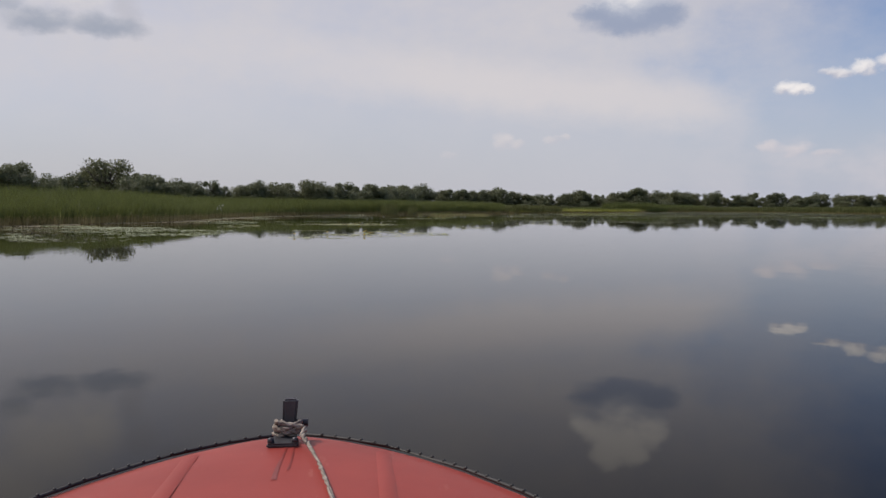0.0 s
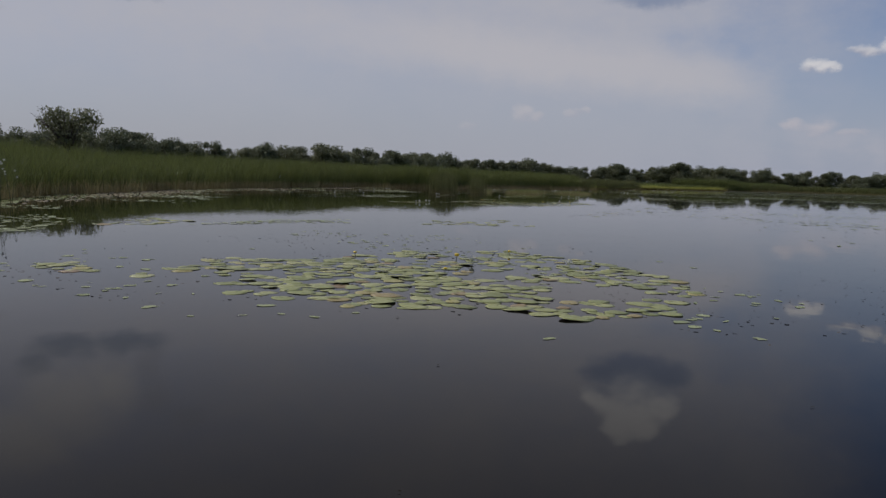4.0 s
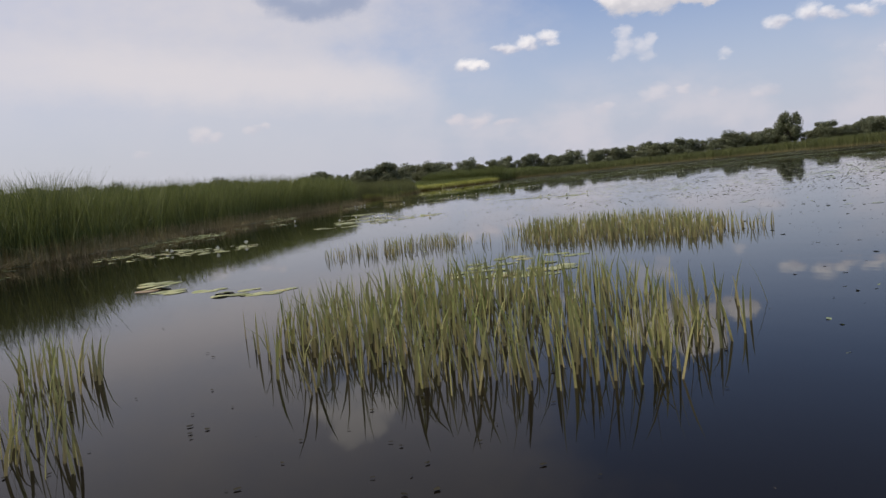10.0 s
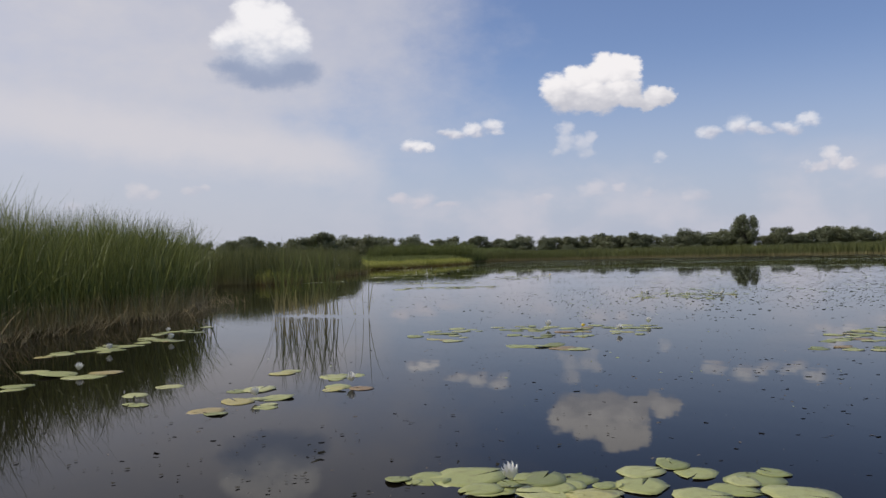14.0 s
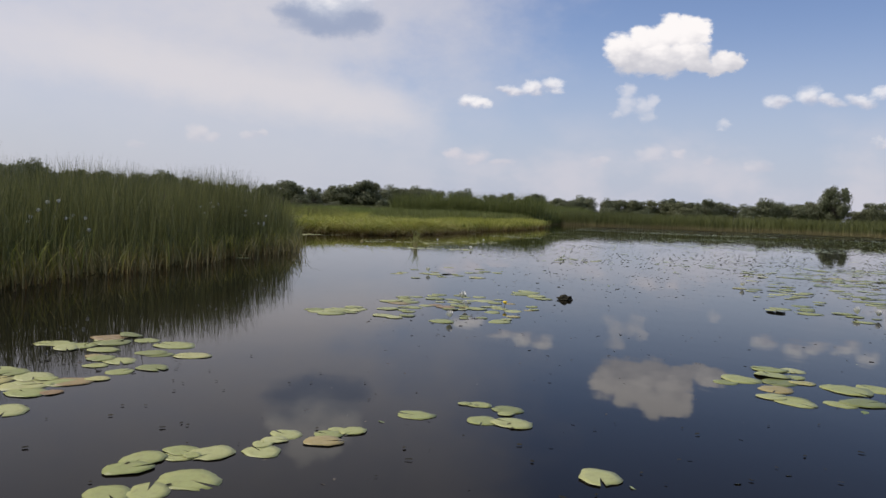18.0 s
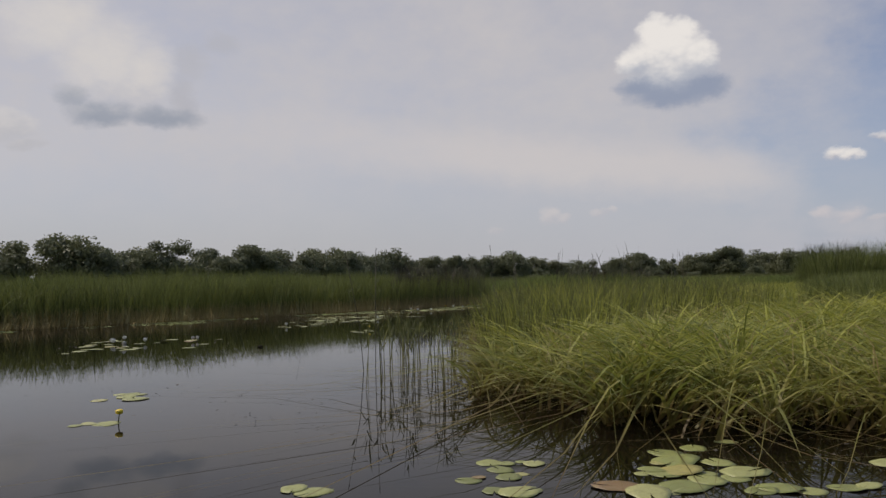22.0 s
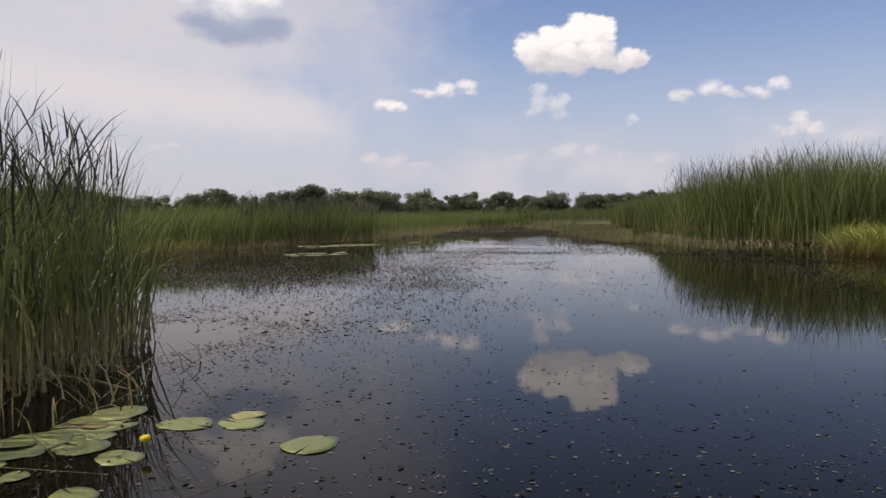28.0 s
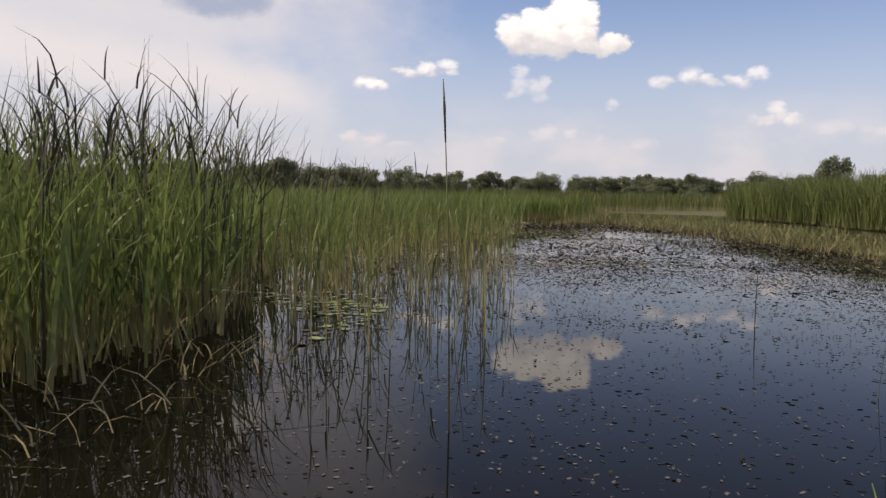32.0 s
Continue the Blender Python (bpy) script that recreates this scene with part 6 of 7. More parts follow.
weed_tips("straw bits lying on the shallow flats of the pool", FLATS, 30, 0.034, M_DRIFT, 108, lambda x, y: np.clip(2.2 * (wave(x, y, 1.6, 5.0) - 0.35), 0.05, 1))
weed_tips("pale leaf scraps floating between the open reeds", SPARSE, 90, 0.030, M_DRIFT, 109, lambda x, y: np.clip(2.4 * (wave(x, y, 1.2, 2.0) - 0.35) + 0.6 * (wave(x, y, 0.4, 4.0) - 0.5), 0.04, 1))
flat_scraps("leaf_mat", "greenish mats of small leaves between the open reeds", SPARSE, 70, 0.05, M_PADFAR, 110, lambda x, y: np.clip(2.6 * (wave(x, y, 1.5, 6.0) - 0.5), 0, 1), "floating leaves", 6)
# scraps and small leaves round the first lily patches
ROUND_PADS = [[(-9.3, 52.0), (-7.7, 50.0), (-4.4, 48.4), (-0.8, 48.8), (0.0, 52.6), (-0.6, 56.0), (-2.6, 59.4), (-6.6, 59.0)],
              [(-5.6, 30.6), (-4.2, 28.2), (-1.6, 28.4), (1.4, 29.8), (1.0, 35.6), (-3.6, 35.8)],
              [(-4.4, 82.0), (-3.0, 78.6), (2.0, 77.8), (5.6, 82.0), (6.0, 87.0), (1.0, 86.0)]]
weed_tips("dark scraps strewn round the lily patches", ROUND_PADS, 40, 0.019, M_TIPS, 116, lambda x, y: np.clip(2.0 * (wave(x, y, 0.9, 2.0) - 0.4), 0.03, 1))
for k, poly in enumerate(ROUND_PADS):
    flat_scraps("small_leaves", "small young floating leaves round the lily patches", poly, 14, 0.055, M_PADFAR, 140 + k, lambda x, y: np.clip(2.0 * (wave(x, y, 1.0, 6.0) - 0.45), 0.02, 1), "floating leaves", 8, 0.003, 0.001)
# drift lines of leaves and scraps off the first reed shore
DRIFTS = [
    [(-21.9, 42.7), (-12.6, 24.6), (-10.1, 24.7), (-9.3, 27.4), (-13.8, 41.6), (-19.6, 45.6)],
    [(-11.5, 85.3), (-9.9, 81.8), (-8.9, 83.0), (-7.8, 84.5), (-6.2, 87.1), (-4.6, 91.2), (-4.8, 95.0), (-7.9, 90.3), (-9.9, 87.3), (-11.1, 87.1)],
    [(-12.4, 97.5), (-8.6, 98.6), (-4.7, 102.6), (-4.9, 109.6), (-9.4, 103.8), (-13.5, 101.0)],
    [(-15.9, 94.6), (-11.8, 93.0), (-12.7, 95.4), (-18.2, 99.5)],
    [(-11.5, 57.7), (-9.7, 59.3), (-10.2, 60.7), (-11.8, 59.4)],
    [(-9.5, 59.4), (-8.0, 60.5), (-5.6, 62.2), (-5.7, 63.8), (-8.4, 62.3)],
    [(-9.9, 106.0), (-8.2, 107.7), (-6.4, 111.8), (-5.8, 107.2), (-7.4, 104.3), (-8.7, 102.4)],
]
for k, poly in enumerate(DRIFTS):
    flat_scraps("leaf_mat", "thin drift of floating leaves off the reeds", poly, 46, 0.075, M_PADFAR, 120 + k, lambda x, y: np.clip(2.4 * (wave(x, y, 1.3, 3.0) - 0.36), 0.04, 1), "floating leaves", 6)
weed_tips("dark and brown scraps in the drifts off the reeds", DRIFTS, 60, 0.020, M_TIPS, 114, lambda x, y: np.clip(2.4 * (wave(x, y, 1.1, 5.0) - 0.35), 0.05, 1))
weed_tips("pale straw bits in the drifts off the reeds", DRIFTS, 26, 0.022, M_DRIFT, 115, lambda x, y: np.clip(2.4 * (wave(x, y, 0.9, 1.0) - 0.4), 0.03, 1))
SCATTER = [[(11.4, 141.4), (11.9, 139.9), (12.9, 139.4), (13.6, 140.3), (13.2, 141.6)], [(13.4, 144.4), (14.6, 142.3), (16.8, 143.4), (17.4, 146.5), (15.6, 148.6)], [(18.2, 140.8), (20.6, 141.4), (21.6, 144.6), (18.6, 143.4)]]
weed_tips("small black scraps drifting off the shore reeds", SCATTER, 42, 0.026, M_DEBRIS, 118, lambda x, y: np.clip(3.0 * (wave(x, y, 0.45, 2.0) - 0.5), 0.02, 1))
LITTER = [(-23.4, 44.0), (-18.2, 60.0), (-19.2, 76.0), (-18.4, 92.0), (-15.2, 103.6), (-11.4, 118.0), (-9.4, 116.6), (-12.8, 102.0), (-15.6, 91.0), (-16.2, 76.0), (-15.6, 60.0), (-20.6, 43.0)]
weed_tips("brown dead reed litter along the foot of the reeds", LITTER, 70, 0.05, M_DRIFT, 113, lambda x, y: np.clip(2.0 * (wave(x, y, 1.8, 2.0) - 0.25), 0.1, 1))


# ---- standing stems ----
def stems(label, poly, density, height, mat, seed, bend=0.25, width=0.009, category="reed", leaves=3):
    """Separate dark stems with bent leaf tips, standing over a bed."""
    rng_ = np.random.default_rng(seed)
    x, y = scatter(rng_, poly, density, lambda u, v: np.ones(len(u)))
    n = len(x)
    h = height * rng_.normal(1, 0.12, n).clip(0.78, 1.15)
    c1, i1 = blades(rng_, x, y, np.full(n, -0.02), h, np.full(n, width * 1.2), 0.06, 0.06, 3)
    # leaf that bends away near the tip
    cos_, ids, o = [c1], [i1], len(c1)
    for k in range(leaves):
        z0 = h * rng_.uniform(0.55, 0.85, n)
        c2, i2 = blades(rng_, x, y, z0, (h - z0) * rng_.uniform(0.5, 1.05, n), np.full(n, width * 1.3), 0.30, bend * 1.6, 4)
        cos_.append(c2)
        ids.append(i2 + o)
        o += len(c2)
    co, idx = np.concatenate(cos_), np.concatenate(ids)
    tagged(new("reed_stems", big_mesh("reed_stems", co, 4, idx, mat)), label, category, kind="stuff")


stems("dark dead cattail stems rising over the green reeds", [(36.0, 240.6), (39.0, 244.4), (40.7, 246.9), (40.2, 249.1), (36.4, 245.5)], 20, 1.98, M_STALK, 91, 0.3, 0.012)
stems("dark dead cattail stems rising over the green reeds", [(47.7, 270.1), (53.6, 273.1), (55.4, 274.6), (56.9, 277.2), (54.7, 278.0), (50.7, 275.0), (47.7, 272.5)], 18, 2.0, M_STALK, 92, 0.3, 0.012)
stems("dark stem tips over the tall reeds", [(62.1, 255.8), (62.9, 260.9), (66.7, 267.1), (69.7, 267.1), (65.7, 256.9)], 6, 3.2, M_STALK, 93, 0.2, 0.014)
stems("thin grey flower stems over the bulrushes", [(27.7, 187.0), (32.8, 192.7), (36.3, 198.0), (36.3, 199.6), (30.0, 200.5), (25.9, 197.8)], 4.0, 1.68, M_STALK, 94, 0.1, 0.007, leaves=1)
stems("tall bare flower stems with seed heads", [(41.2, 222.2), (43.0, 222.6), (46.0, 225.5), (44.0, 227.6), (42.0, 226.0)], 1.6, 1.75, M_STALK, 95, 0.1, 0.010, leaves=1)
stems("reed tips over the shore bed", [(11.3, 152.3), (16.9, 160.4), (19.4, 165.4), (16.0, 165.7), (9.4, 157.0)], 3, 2.2, M_REED, 96)
stems("dark dead stems over the far reeds", [(56.5, 277.0), (58.5, 279.5), (63.0, 285.5), (61.5, 286.5), (57.0, 280.5)], 3.0, 1.9, M_STALK, 78, 0.3, 0.012)
stems("thin green reeds standing singly in the shallow pool", [(55.4, 273.4), (57.2, 273.6), (61.0, 278.2), (65.0, 284.6), (65.5, 287.5), (61.9, 288.0), (59.6, 282.4), (57.0, 277.0)], 9.0, 0.95, M_REED, 97, 0.25, 0.011, leaves=2)
stems("thin single stems standing in the pool", [(52.4, 266.0), (56.0, 269.0), (62.0, 276.0), (66.0, 279.0), (63.0, 270.0), (57.0, 264.5)], 0.35, 0.55, M_RUSH, 89, 0.3, 0.010, leaves=1)
stems("thin single stems standing beside the island", [(38.0, 213.6), (39.3, 212.6), (39.4, 216.5), (38.5, 217.0)], 16, 0.7, M_RUSH, 98, 0.4, 0.010)
stems("scattered rush stems along the pool edge", [(60.3, 257.2), (61.7, 263.0), (65.7, 269.1), (71.7, 276.1), (69.7, 278.1), (63.7, 272.1), (59.7, 264.0)], 5, 0.5, M_RUSH, 99, 0.4, 0.012)


def single_reed(x, y, height, lean, label):
    """One tall reed: stem, two leaves and a plume, as parts."""
    root = new("reed")
    root.location = (x, y, 0)
    tagged(root, label, "reed")
    bx = math.tan(radians(lean)) * height
    me = mesh_of("stem", *tube([(0, 0, -0.3), (bx * 0.3, 0, height * 0.4), (bx, 0.02, height)], [0.0055, 0.0045, 0.003], 6), M_STALK, True)
    shared("stem", me, root, Matrix())
    for k, (u, side) in enumerate(((0.35, 1), (0.6, -1), (0.75, 1))):
        z = height * u
        l = min(0.28, 0.14 * height) * (1.1 - u)
        o = bx * u
        v = [(o - 0.008, 0, z), (o + 0.008, 0, z + 0.01), (o + side * l * 0.5 + 0.01, 0.02, z + l * 0.9), (o + side * l * 0.5 - 0.01, 0.02, z + l * 0.86), (o + side * l, 0.03, z + l * 1.0)]
        shared("blade", mesh_of("blade", v, [(0, 1, 2, 3), (3, 2, 4)], M_RUSH), root, Matrix())
    pl = mesh_of("plume", *tube([(bx, 0.02, height), (bx * 1.02, 0.024, height + 0.025), (bx * 1.05, 0.02, height + 0.06), (bx * 1.07, 0.03, height + 0.085), (bx * 1.10, 0.03, height + 0.11)], [0.003, 0.007, 0.003, 0.006, 0.0015], 6), M_STALK, True)
    shared("plume", pl, root, Matrix())


def reed_clump(x, y, leaves, tall, label):
    """A clump of reed in open water: pale green leaves at the foot, and tall stems that end in thin dark spikes."""
    root = new("reed_clump")
    root.location = (x, y, 0)
    tagged(root, label, "reed")
    r = random.Random(int(x * 77 + y * 13))
    for k in range(leaves):
        a_, l, o = r.uniform(0, 6.28), r.uniform(0.35, 0.75), r.uniform(0.08, 0.3)
        c, d = math.cos(a_), math.sin(a_)
        f = r.uniform(0, 6.28)
        u, v = math.cos(f) * 0.007, math.sin(f) * 0.007
        bx, by = r.uniform(-0.06, 0.06), r.uniform(-0.06, 0.06)
        pts = [(bx, by, -0.1, 1.0), (bx + c * o * 0.25, by + d * o * 0.25, l * 0.5, 0.9), (bx + c * o, by + d * o, l, 0.15)]
        co = []
        for px, py, pz, w in pts:
            co += [(px - u * w, py - v * w, pz), (px + u * w, py + v * w, pz)]
        shared("blade", mesh_of("blade", co, [(0, 1, 3, 2), (2, 3, 5, 4)], M_TUFT), root, Matrix())
    for k, h in enumerate(tall):
        a_, lean = r.uniform(0, 6.28), h * r.uniform(0.03, 0.12)
        c, d = math.cos(a_) * lean, math.sin(a_) * lean
        bx, by = r.uniform(-0.07, 0.07), r.uniform(-0.07, 0.07)
        shared("stem", mesh_of("stem", *tube([(bx, by, -0.2), (bx + c * 0.25, by + d * 0.25, h * 0.5), (bx + c * 0.7, by + d * 0.7, h * 0.82)], [0.005, 0.004, 0.003], 5), M_RUSH, True), root, Matrix())
        spike = mesh_of("spike", *tube([(bx + c * 0.7, by + d * 0.7, h * 0.82), (bx + c * 0.85, by + d * 0.85, h * 0.92), (bx + c, by + d, h)], [0.004, 0.007, 0.002], 6), M_STALK, True)
        tagged(shared("spike", spike, root, Matrix()), "thin dark flower spike")


reed_clump(55.25, 269.28, 9, (1.62, 1.80, 1.45), "clump of pale green reed with dark spikes in open water")
reed_clump(55.42, 268.98, 9, (1.85, 1.55, 1.70), "clump of pale green reed with dark leaning spikes in open water")
reed_clump(55.75, 271.85, 0, (1.72,), "slender dark reed with one tall spike in open water")
reed_clump(58.6, 277.2, 5, (1.55, 1.7), "slender reeds rising from the weedy shallows")
reed_clump(11.12, 140.60, 8, (0.75, 0.6), "few thin leaning reeds in open water by lily pads")
reed_clump(41.50, 200.42, 14, (), "low tuft of pale dead rush stubble in open water")
reed_clump(41.57, 200.50, 12, (), "low tuft of pale dead rush stubble in open water")
reed_clump(60.6, 279.2, 4, (0.9, 0.7), "short bent reeds in the weedy shallows")
single_reed(32.8, 238.2, 2.6, -9, "tall leaning reed stem over the reeds")
for x, y, h, l in ((40.09, 220.14, 1.72, -6), (39.98, 220.05, 1.56, -16), (40.40, 220.11, 1.62, -2), (40.46, 220.22, 1.58, -4), (40.28, 220.30, 1.38, 3), (40.12, 220.45, 1.34, -9), (41.30, 222.30, 1.62, 5),
                   (42.00, 223.10, 1.60, 0), (42.60, 223.40, 1.64, -8), (43.10, 224.10, 1.62, 4), (43.90, 224.90, 1.70, -3), (44.60, 225.60, 1.66, 6), (45.30, 226.30, 1.72, -5)):
    single_reed(x, y, h, l, "tall bare flower stem over the rushes")
single_reed(38.20, 215.58, 1.50, 1, "tall bare dark stem standing in the channel")
single_reed(38.06, 215.64, 1.48, -9, "tall bare dark stem leaning over the channel")
single_reed(38.34, 215.20, 0.80, -6, "short dark stem standing in the channel")


# ---- flowering plants among the rushes ----
def blossom_plant(x, y, height, label):
    root = new("flowering_plant")
    root.location = (x, y, 0)
    tagged(root, label, "wild flower")
    r = random.Random(int(x * 31 + y))
    for k in range(5):
        tip = (r.uniform(-0.25, 0.25), r.uniform(-0.25, 0.25), height * r.uniform(0.7, 1.05))
        shared("stem", mesh_of("stem", *tube([(0, 0, -0.1), (tip[0] * 0.4, tip[1] * 0.4, height * 0.5), tip], [0.006, 0.005, 0.003], 5), M_STEM, True), root, Matrix())
        fl = shared("flower_head", WHITE_FLOWER, root, Matrix.Translation(tip) @ Matrix.Scale(0.75, 4))
        tagged(fl, "small white flower head")


for x, y, h in ((31.85, 190.58, 1.05), (32.27, 191.23, 0.9), (34.79, 195.61, 1.1), (35.52, 196.75, 1.0), (36.13, 197.50, 0.85), (30.08, 187.61, 0.8), (-15.21, 63.46, 1.2), (-15.78, 65.14, 1.0), (-15.61, 102.89, 1.0)):
    blossom_plant(x, y, h, "white-flowered marsh plant among the reeds")


def weed_clump(x, y, r, mat, label):
    """A sodden heap of weed just out of the water."""
    bm = bmesh.new()
    bmesh.ops.create_icosphere(bm, subdivisions=3, radius=r)
    for v in bm.verts:
        k = 1 + 0.45 * noise.noise(v.co * (2.2 / r) + Vector((x, y, 0)))
        v.co = Vector((v.co.x * k, v.co.y * k, max(-0.03, v.co.z * 0.55 * k)))
    ob = part("weed_clump", bm, mat)
    ob.location = (x, y, 0.01)
    tagged(ob, label, "water weed")


weed_clump(38.37, 187.11, 0.10, M_DEBRIS, "black sodden weed clump in the water")
weed_clump(40.95, 203.95, 0.06, M_TUFT, "bright green weed heap in the water")
weed_clump(-1.82, 34.47, 0.11, M_TUFT, "pale green curled leaf heap among lily pads")
weed_clump(35.57, 219.92, 0.05, M_DEBRIS, "dark sodden weed clump in the water")


# ---- the boat ----


def red_paint():
    m, nt, b = material("red_deck_paint")
    big = tex_noise(nt, 2.5, 5.0, 0.6)
    col = ramp(nt, big, [(0.3, (0.27, 0.034, 0.026)), (0.7, (0.36, 0.055, 0.042))])
    scuff = tex_noise(nt, 9.0, 6.0, 0.7, (1.0, 0.25, 1.0))
    col = blend(nt, ramp(nt, scuff, [(0.62, (0, 0, 0)), (0.74, (0.6, 0.6, 0.6))]), col, (0.50, 0.20, 0.16))
    nt.links.new(col, b.inputs["Base Color"])
    b.inputs["Roughness"].default_value = 0.5
    b.inputs["Specular IOR Level"].default_value = 0.3
    bump(nt, b, scuff, 0.08, 0.01)
    return m


M_RED = red_paint()
M_BLACK = plain("black_rubber", (0.012, 0.012, 0.012), (0.035, 0.035, 0.035), 20, 0.6)
M_STEEL = plain("dark_steel", (0.03, 0.03, 0.035), (0.10, 0.10, 0.11), 14, 0.45, 0.6)
M_ROPE = plain("rope", (0.13, 0.105, 0.085), (0.46, 0.40, 0.34), 45, 0.85, 0.0, 0.004, (1, 1, 4))
M_CREAM = plain("cream_paint", (0.55, 0.54, 0.47), (0.74, 0.73, 0.66), 5, 0.4, stretch=(1.0, 6.0, 1.0))
M_STREAK = plain("dark_red_streak", (0.20, 0.024, 0.017), (0.28, 0.036, 0.026), 12, 0.35)

boat = new("motorboat")
boat.matrix_basis = pose(-0.172, -0.03, 0, 0, 0, 3.9)
tagged(boat, "small red-decked motorboat with black edge trim and bow post", "boat")
DECK = 0.56


def half_width(v):
    """Half the deck's width at v metres forward of the helm."""
    if v > 2.06:
        return 0.0
    return 0.97 * (1 - (max(0.0, v + 0.9) / 2.96) ** 2.6) ** 0.62 if v > -0.9 else 0.97 - 0.03 * (-0.9 - v)


def deck_z(u, v):
    w = max(half_width(v), 0.02)
    return DECK + 0.035 * (1 - (u / w) ** 2) * min(1, w / 0.3) - 0.02


def loft(rows, close=False):
    v, f = [], []
    n = len(rows[0])
    for r in rows:
        v += r
    for j in range(len(rows) - 1):
        for k in range(n - 1):
            a_ = j * n + k
            f.append((a_, a_ + 1, a_ + n + 1, a_ + n))
    return v, f


stations = [2.055, 2.04, 2.0, 1.94, 1.86, 1.75, 1.6, 1.4, 1.2, 1.0, 0.8, 0.62]
rows = [[(u * half_width(v), v, deck_z(u * half_width(v), v)) for u in np.linspace(-1, 1, 25)] for v in stations]
me = mesh_of("deck", *loft(rows), M_RED, True)
shared("deck", me, boat, Matrix())
hull_rows = []
for v in stations + [0.2, -0.4, -1.0, -1.6, -2.2]:
    w = half_width(v)
    low = 0.25 + 0.35 * max(0.0, (v - 0.8) / 1.25) ** 2
    prof = [(-1.0, DECK - 0.022), (-0.97, 0.40), (-0.85, 0.15), (-0.5, -0.08 + 0.3 * max(0, (v - 1.2))), (0, -0.16 + 0.5 * max(0, (v - 1.2))), (0.5, -0.08 + 0.3 * max(0, (v - 1.2))), (0.85, 0.15), (0.97, 0.40), (1.0, DECK - 0.022)]
    hull_rows.append([(u * w, v, z) for u, z in prof])
shared("hull", mesh_of("hull", *loft(hull_rows), M_RED, True), boat, Matrix())
stern = hull_rows[-1]
shared("transom", mesh_of("transom", stern, [tuple(range(len(stern)))], M_RED), boat, Matrix())
floor_rows = [[(u * half_width(v) * 0.8, v, 0.12) for u in (-1, 0, 1)] for v in (0.7, 0.0, -1.0, -2.15)]
shared("floorboards", mesh_of("floorboards", *loft(floor_rows), M_CREAM), boat, Matrix())
for side in (-1, 1):
    pts = [(side * half_width(v), v, DECK - 0.012) for v in stations] + [(side * half_width(v), v, DECK - 0.012) for v in (0.2, -0.4, -1.0, -1.6, -2.2)]
    trim = shared("edge_trim", mesh_of("edge_trim", *tube(pts, [0.0045] * len(pts), 6), M_BLACK, True), boat, Matrix())
    tagged(trim, "black rubber edge trim")
    rivet = mesh_of("rivet", *tube([(0, 0, 0), (0, 0, 0.003), (0, 0, 0.005)], [0.0048, 0.0040, 0.0015], 7), M_BLACK, True)
    prev, run, v = None, 0.0, 2.04
    while v > 0.65:
        q = (side * half_width(v), v)
        if prev is None or math.hypot(q[0] - prev[0], q[1] - prev[1]) > 0.034:
            shared("rivet", rivet, trim, Matrix.Translation((q[0] * 0.997, v, DECK - 0.0095)))
            prev = q
        v -= 0.004
for u in (-0.21, 0.23):
    rib_rows = [[(u + s * 0.018, v, deck_z(u + s * 0.018, v) + (0.002 if abs(s) > 0.9 else 0.005)) for s in (-1, -0.5, 0.5, 1)] for v in (1.85, 1.6, 1.3, 1.0, 0.7)]
    shared("deck_rib", mesh_of("deck_rib", *loft(rib_rows), M_RED, True), boat, Matrix())

# bow post on its foot plate, with the painter tied round it
bm = bmesh.new()
bmesh.ops.create_cube(bm, size=1.0)
for v in bm.verts:
    v.co = Vector((v.co.x * (0.037 if v.co.z > 0 else 0.030) + (0.006 if v.co.z > 0 else 0.0), v.co.y * 0.022, v.co.z * 0.105))
    if v.co.z > 0:
        v.co.y += 0.015
bmesh.ops.bevel(bm, geom=bm.edges[:], offset=0.005, segments=3, affect="EDGES")
post = part("bow_post", bm, M_STEEL, boat, "dark steel mooring post")
post.matrix_basis = Matrix.Translation((0, 1.955, DECK + 0.052))
bm = bmesh.new()
bmesh.ops.create_cube(bm, size=1.0)
for v in bm.verts:
    v.co = Vector((v.co.x * (0.075 if v.co.y < 0 else 0.05), v.co.y * 0.10, v.co.z * 0.012))
bmesh.ops.bevel(bm, geom=bm.edges[:], offset=0.004, segments=2, affect="EDGES")
plate = part("foot_plate", bm, M_STEEL, boat)
plate.matrix_basis = Matrix.Translation((-0.005, 1.91, DECK + 0.018))
bolt = mesh_of("bolt", *tube([(0, 0, 0), (0, 0, 0.008), (0, 0, 0.011)], [0.009, 0.008, 0.003], 6), M_STEEL, True)
for bx, by in ((-0.028, -0.035), (0.028, -0.035), (-0.02, 0.035), (0.02, 0.035)):
    shared("bolt", bolt, plate, Matrix.Translation((bx, by, 0.006)))
bm = bmesh.new()
bmesh.ops.create_cone(bm, cap_ends=True, segments=10, radius1=0.009, radius2=0.009, depth=0.06)
pin = part("cross_pin", bm, M_STEEL, boat)
pin.matrix_basis = Matrix.Translation((0.018, 1.965, DECK + 0.045)) @ pose(0, 0, 0, 0, 90, 0)


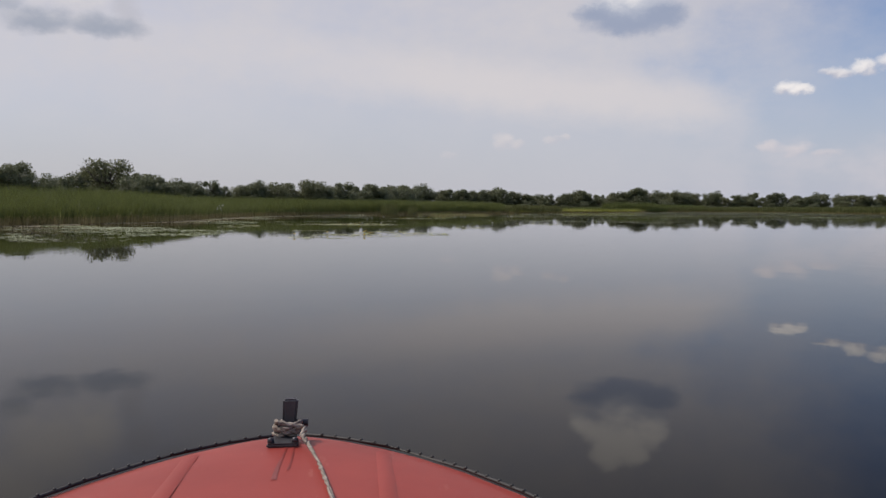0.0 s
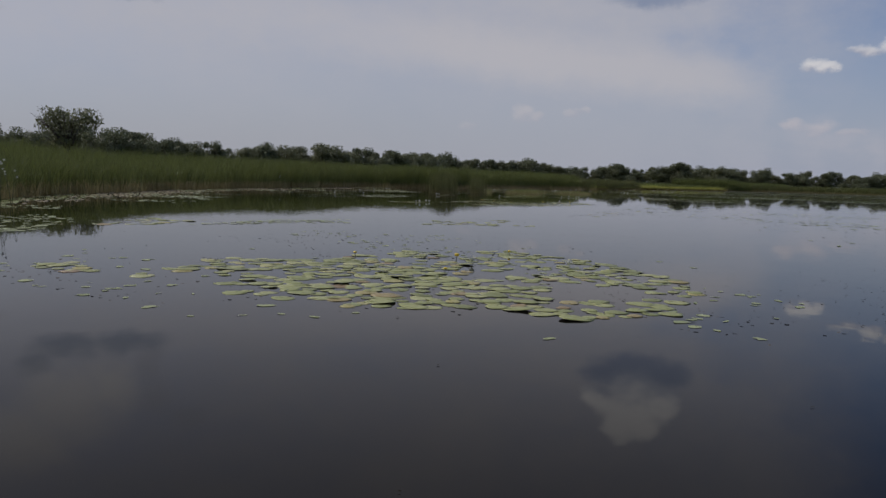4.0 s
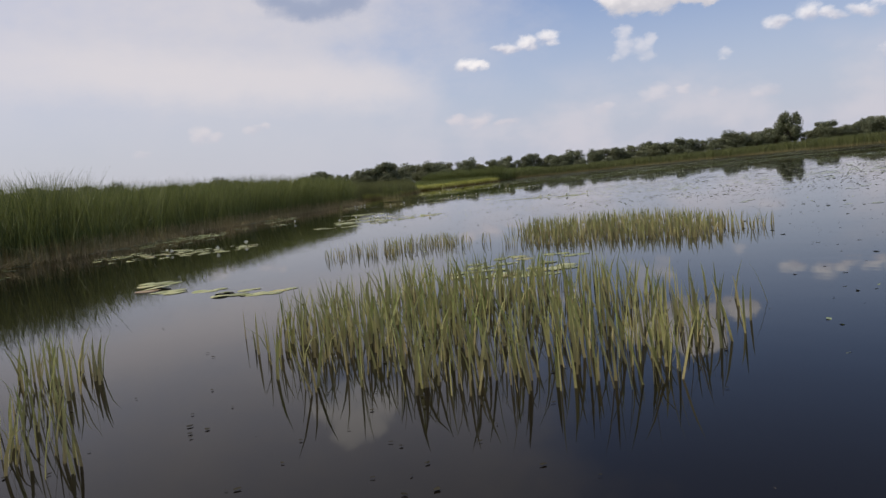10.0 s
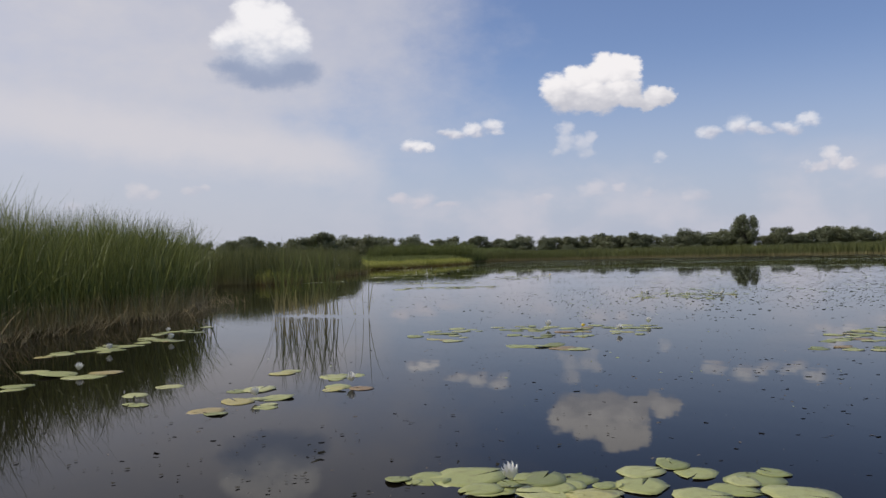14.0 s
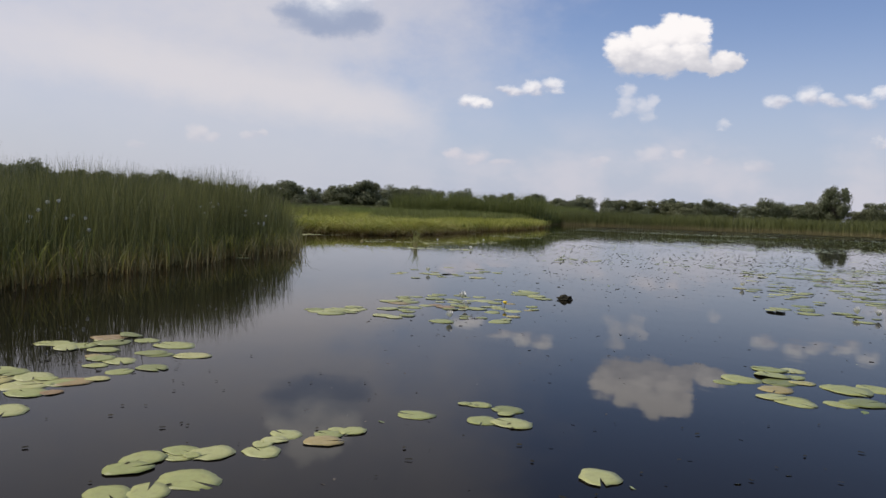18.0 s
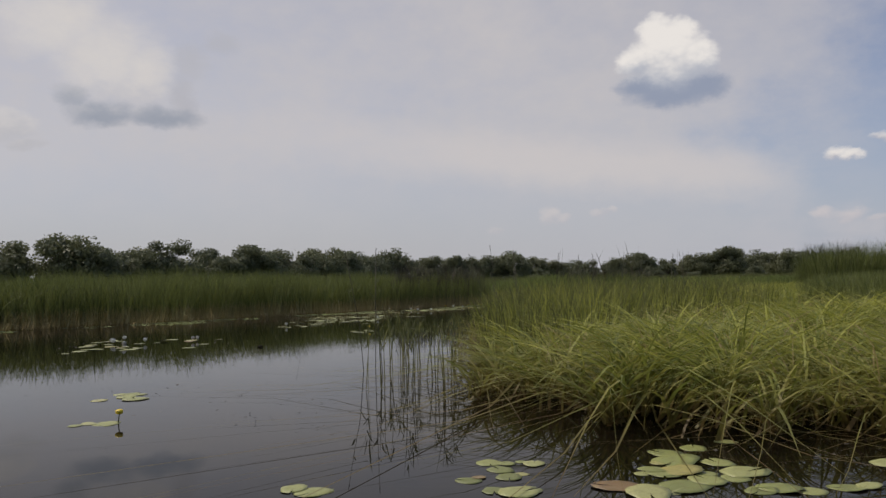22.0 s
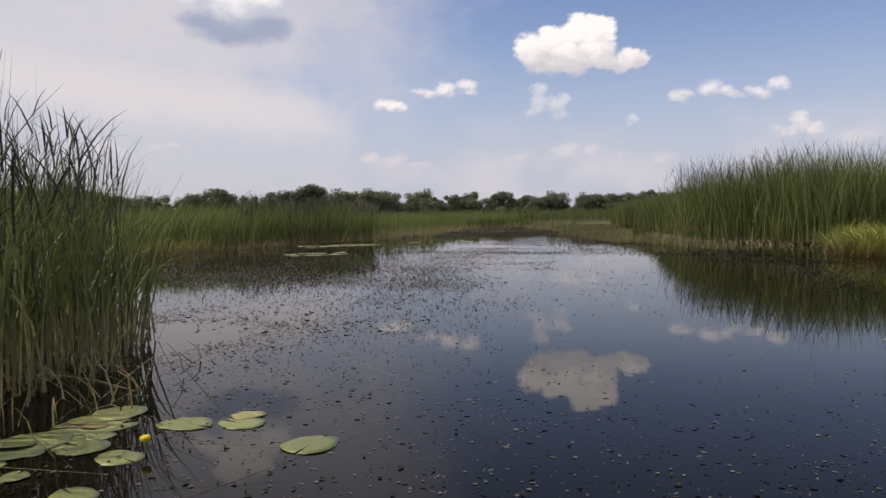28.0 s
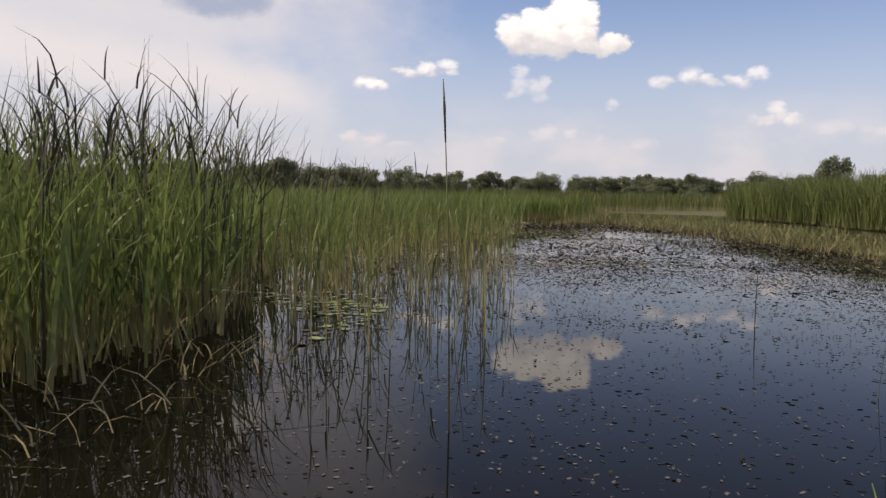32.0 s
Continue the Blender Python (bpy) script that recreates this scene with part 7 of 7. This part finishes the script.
def rope(points, radius):
    """Two strands twisted round the line through the points."""
    fine = []
    for k in range(len(points) - 1):
        for j in range(8):
            fine.append(Vector(points[k]).lerp(Vector(points[k + 1]), j / 8))
    fine.append(Vector(points[-1]))
    out, run = [], 0.0
    strands = ([], [])
    for k, p in enumerate(fine):
        d = (fine[min(k + 1, len(fine) - 1)] - fine[max(k - 1, 0)]).normalized()
        u = d.orthogonal().normalized()
        w = d.cross(u)
        if k:
            run += (p - fine[k - 1]).length
        for s in (0, 1):
            a_ = run / (radius * 7) * 2 * math.pi + math.pi * s
            strands[s].append(p + (u * math.cos(a_) + w * math.sin(a_)) * radius * 0.55)
    return merge([tube(s, [radius * 0.62] * len(s), 5) for s in strands])


coil = []
for k in range(38):
    a_ = k * 0.62
    coil.append((0.029 * math.cos(a_) * (1 + 0.15 * math.sin(k * 1.7)), 1.945 + 0.030 * math.sin(a_), DECK + 0.026 + 0.0007 * k + 0.006 * math.sin(k * 0.9)))
coil += [(0.045, 1.92, DECK + 0.045), (0.040, 1.88, DECK + 0.038), (0.055, 1.84, DECK + 0.030)]
line = shared("rope", mesh_of("rope", *rope(coil, 0.006), M_ROPE, True), boat, Matrix())
tagged(line, "pale twisted rope knotted round the post")
tail = [(0.055, 1.84, DECK + 0.030), (0.085, 1.72, DECK + 0.026), (0.115, 1.55, DECK + 0.025), (0.155, 1.30, DECK + 0.024), (0.17, 1.0, DECK + 0.024), (0.18, 0.66, DECK + 0.024)]
shared("rope", mesh_of("rope", *rope(tail, 0.0048), M_ROPE, True), boat, Matrix())
# Two narrow streaks of darker, smoother red on the deck aft of the post.
for off, w, end in ((0.002, 0.006, 1.64), (0.020, 0.004, 1.70)):
    streak_rows = [[(off + s * w * (1.885 - v + 0.05) / 0.3 + 0.004 * math.sin(14 * v + off * 90), v, deck_z(off, v) + 0.0012) for s in (-1, 0, 1)] for v in np.linspace(1.885, end, 9)]
    shared("deck_streak", mesh_of("deck_streak", *loft(streak_rows), M_STREAK, True), boat, Matrix())
# cream top board of the windscreen, standing below eye level
bm = bmesh.new()
bmesh.ops.create_cube(bm, size=1.0)
for v in bm.verts:
    v.co = Vector((v.co.x * 1.45, v.co.y * 0.035, v.co.z * 0.30))
bmesh.ops.bevel(bm, geom=bm.edges[:], offset=0.012, segments=2, affect="EDGES")
board = part("windscreen_board", bm, M_CREAM, boat, "scuffed cream-white windscreen board")
board.matrix_basis = Matrix.Translation((0, 0.60, 0.70))
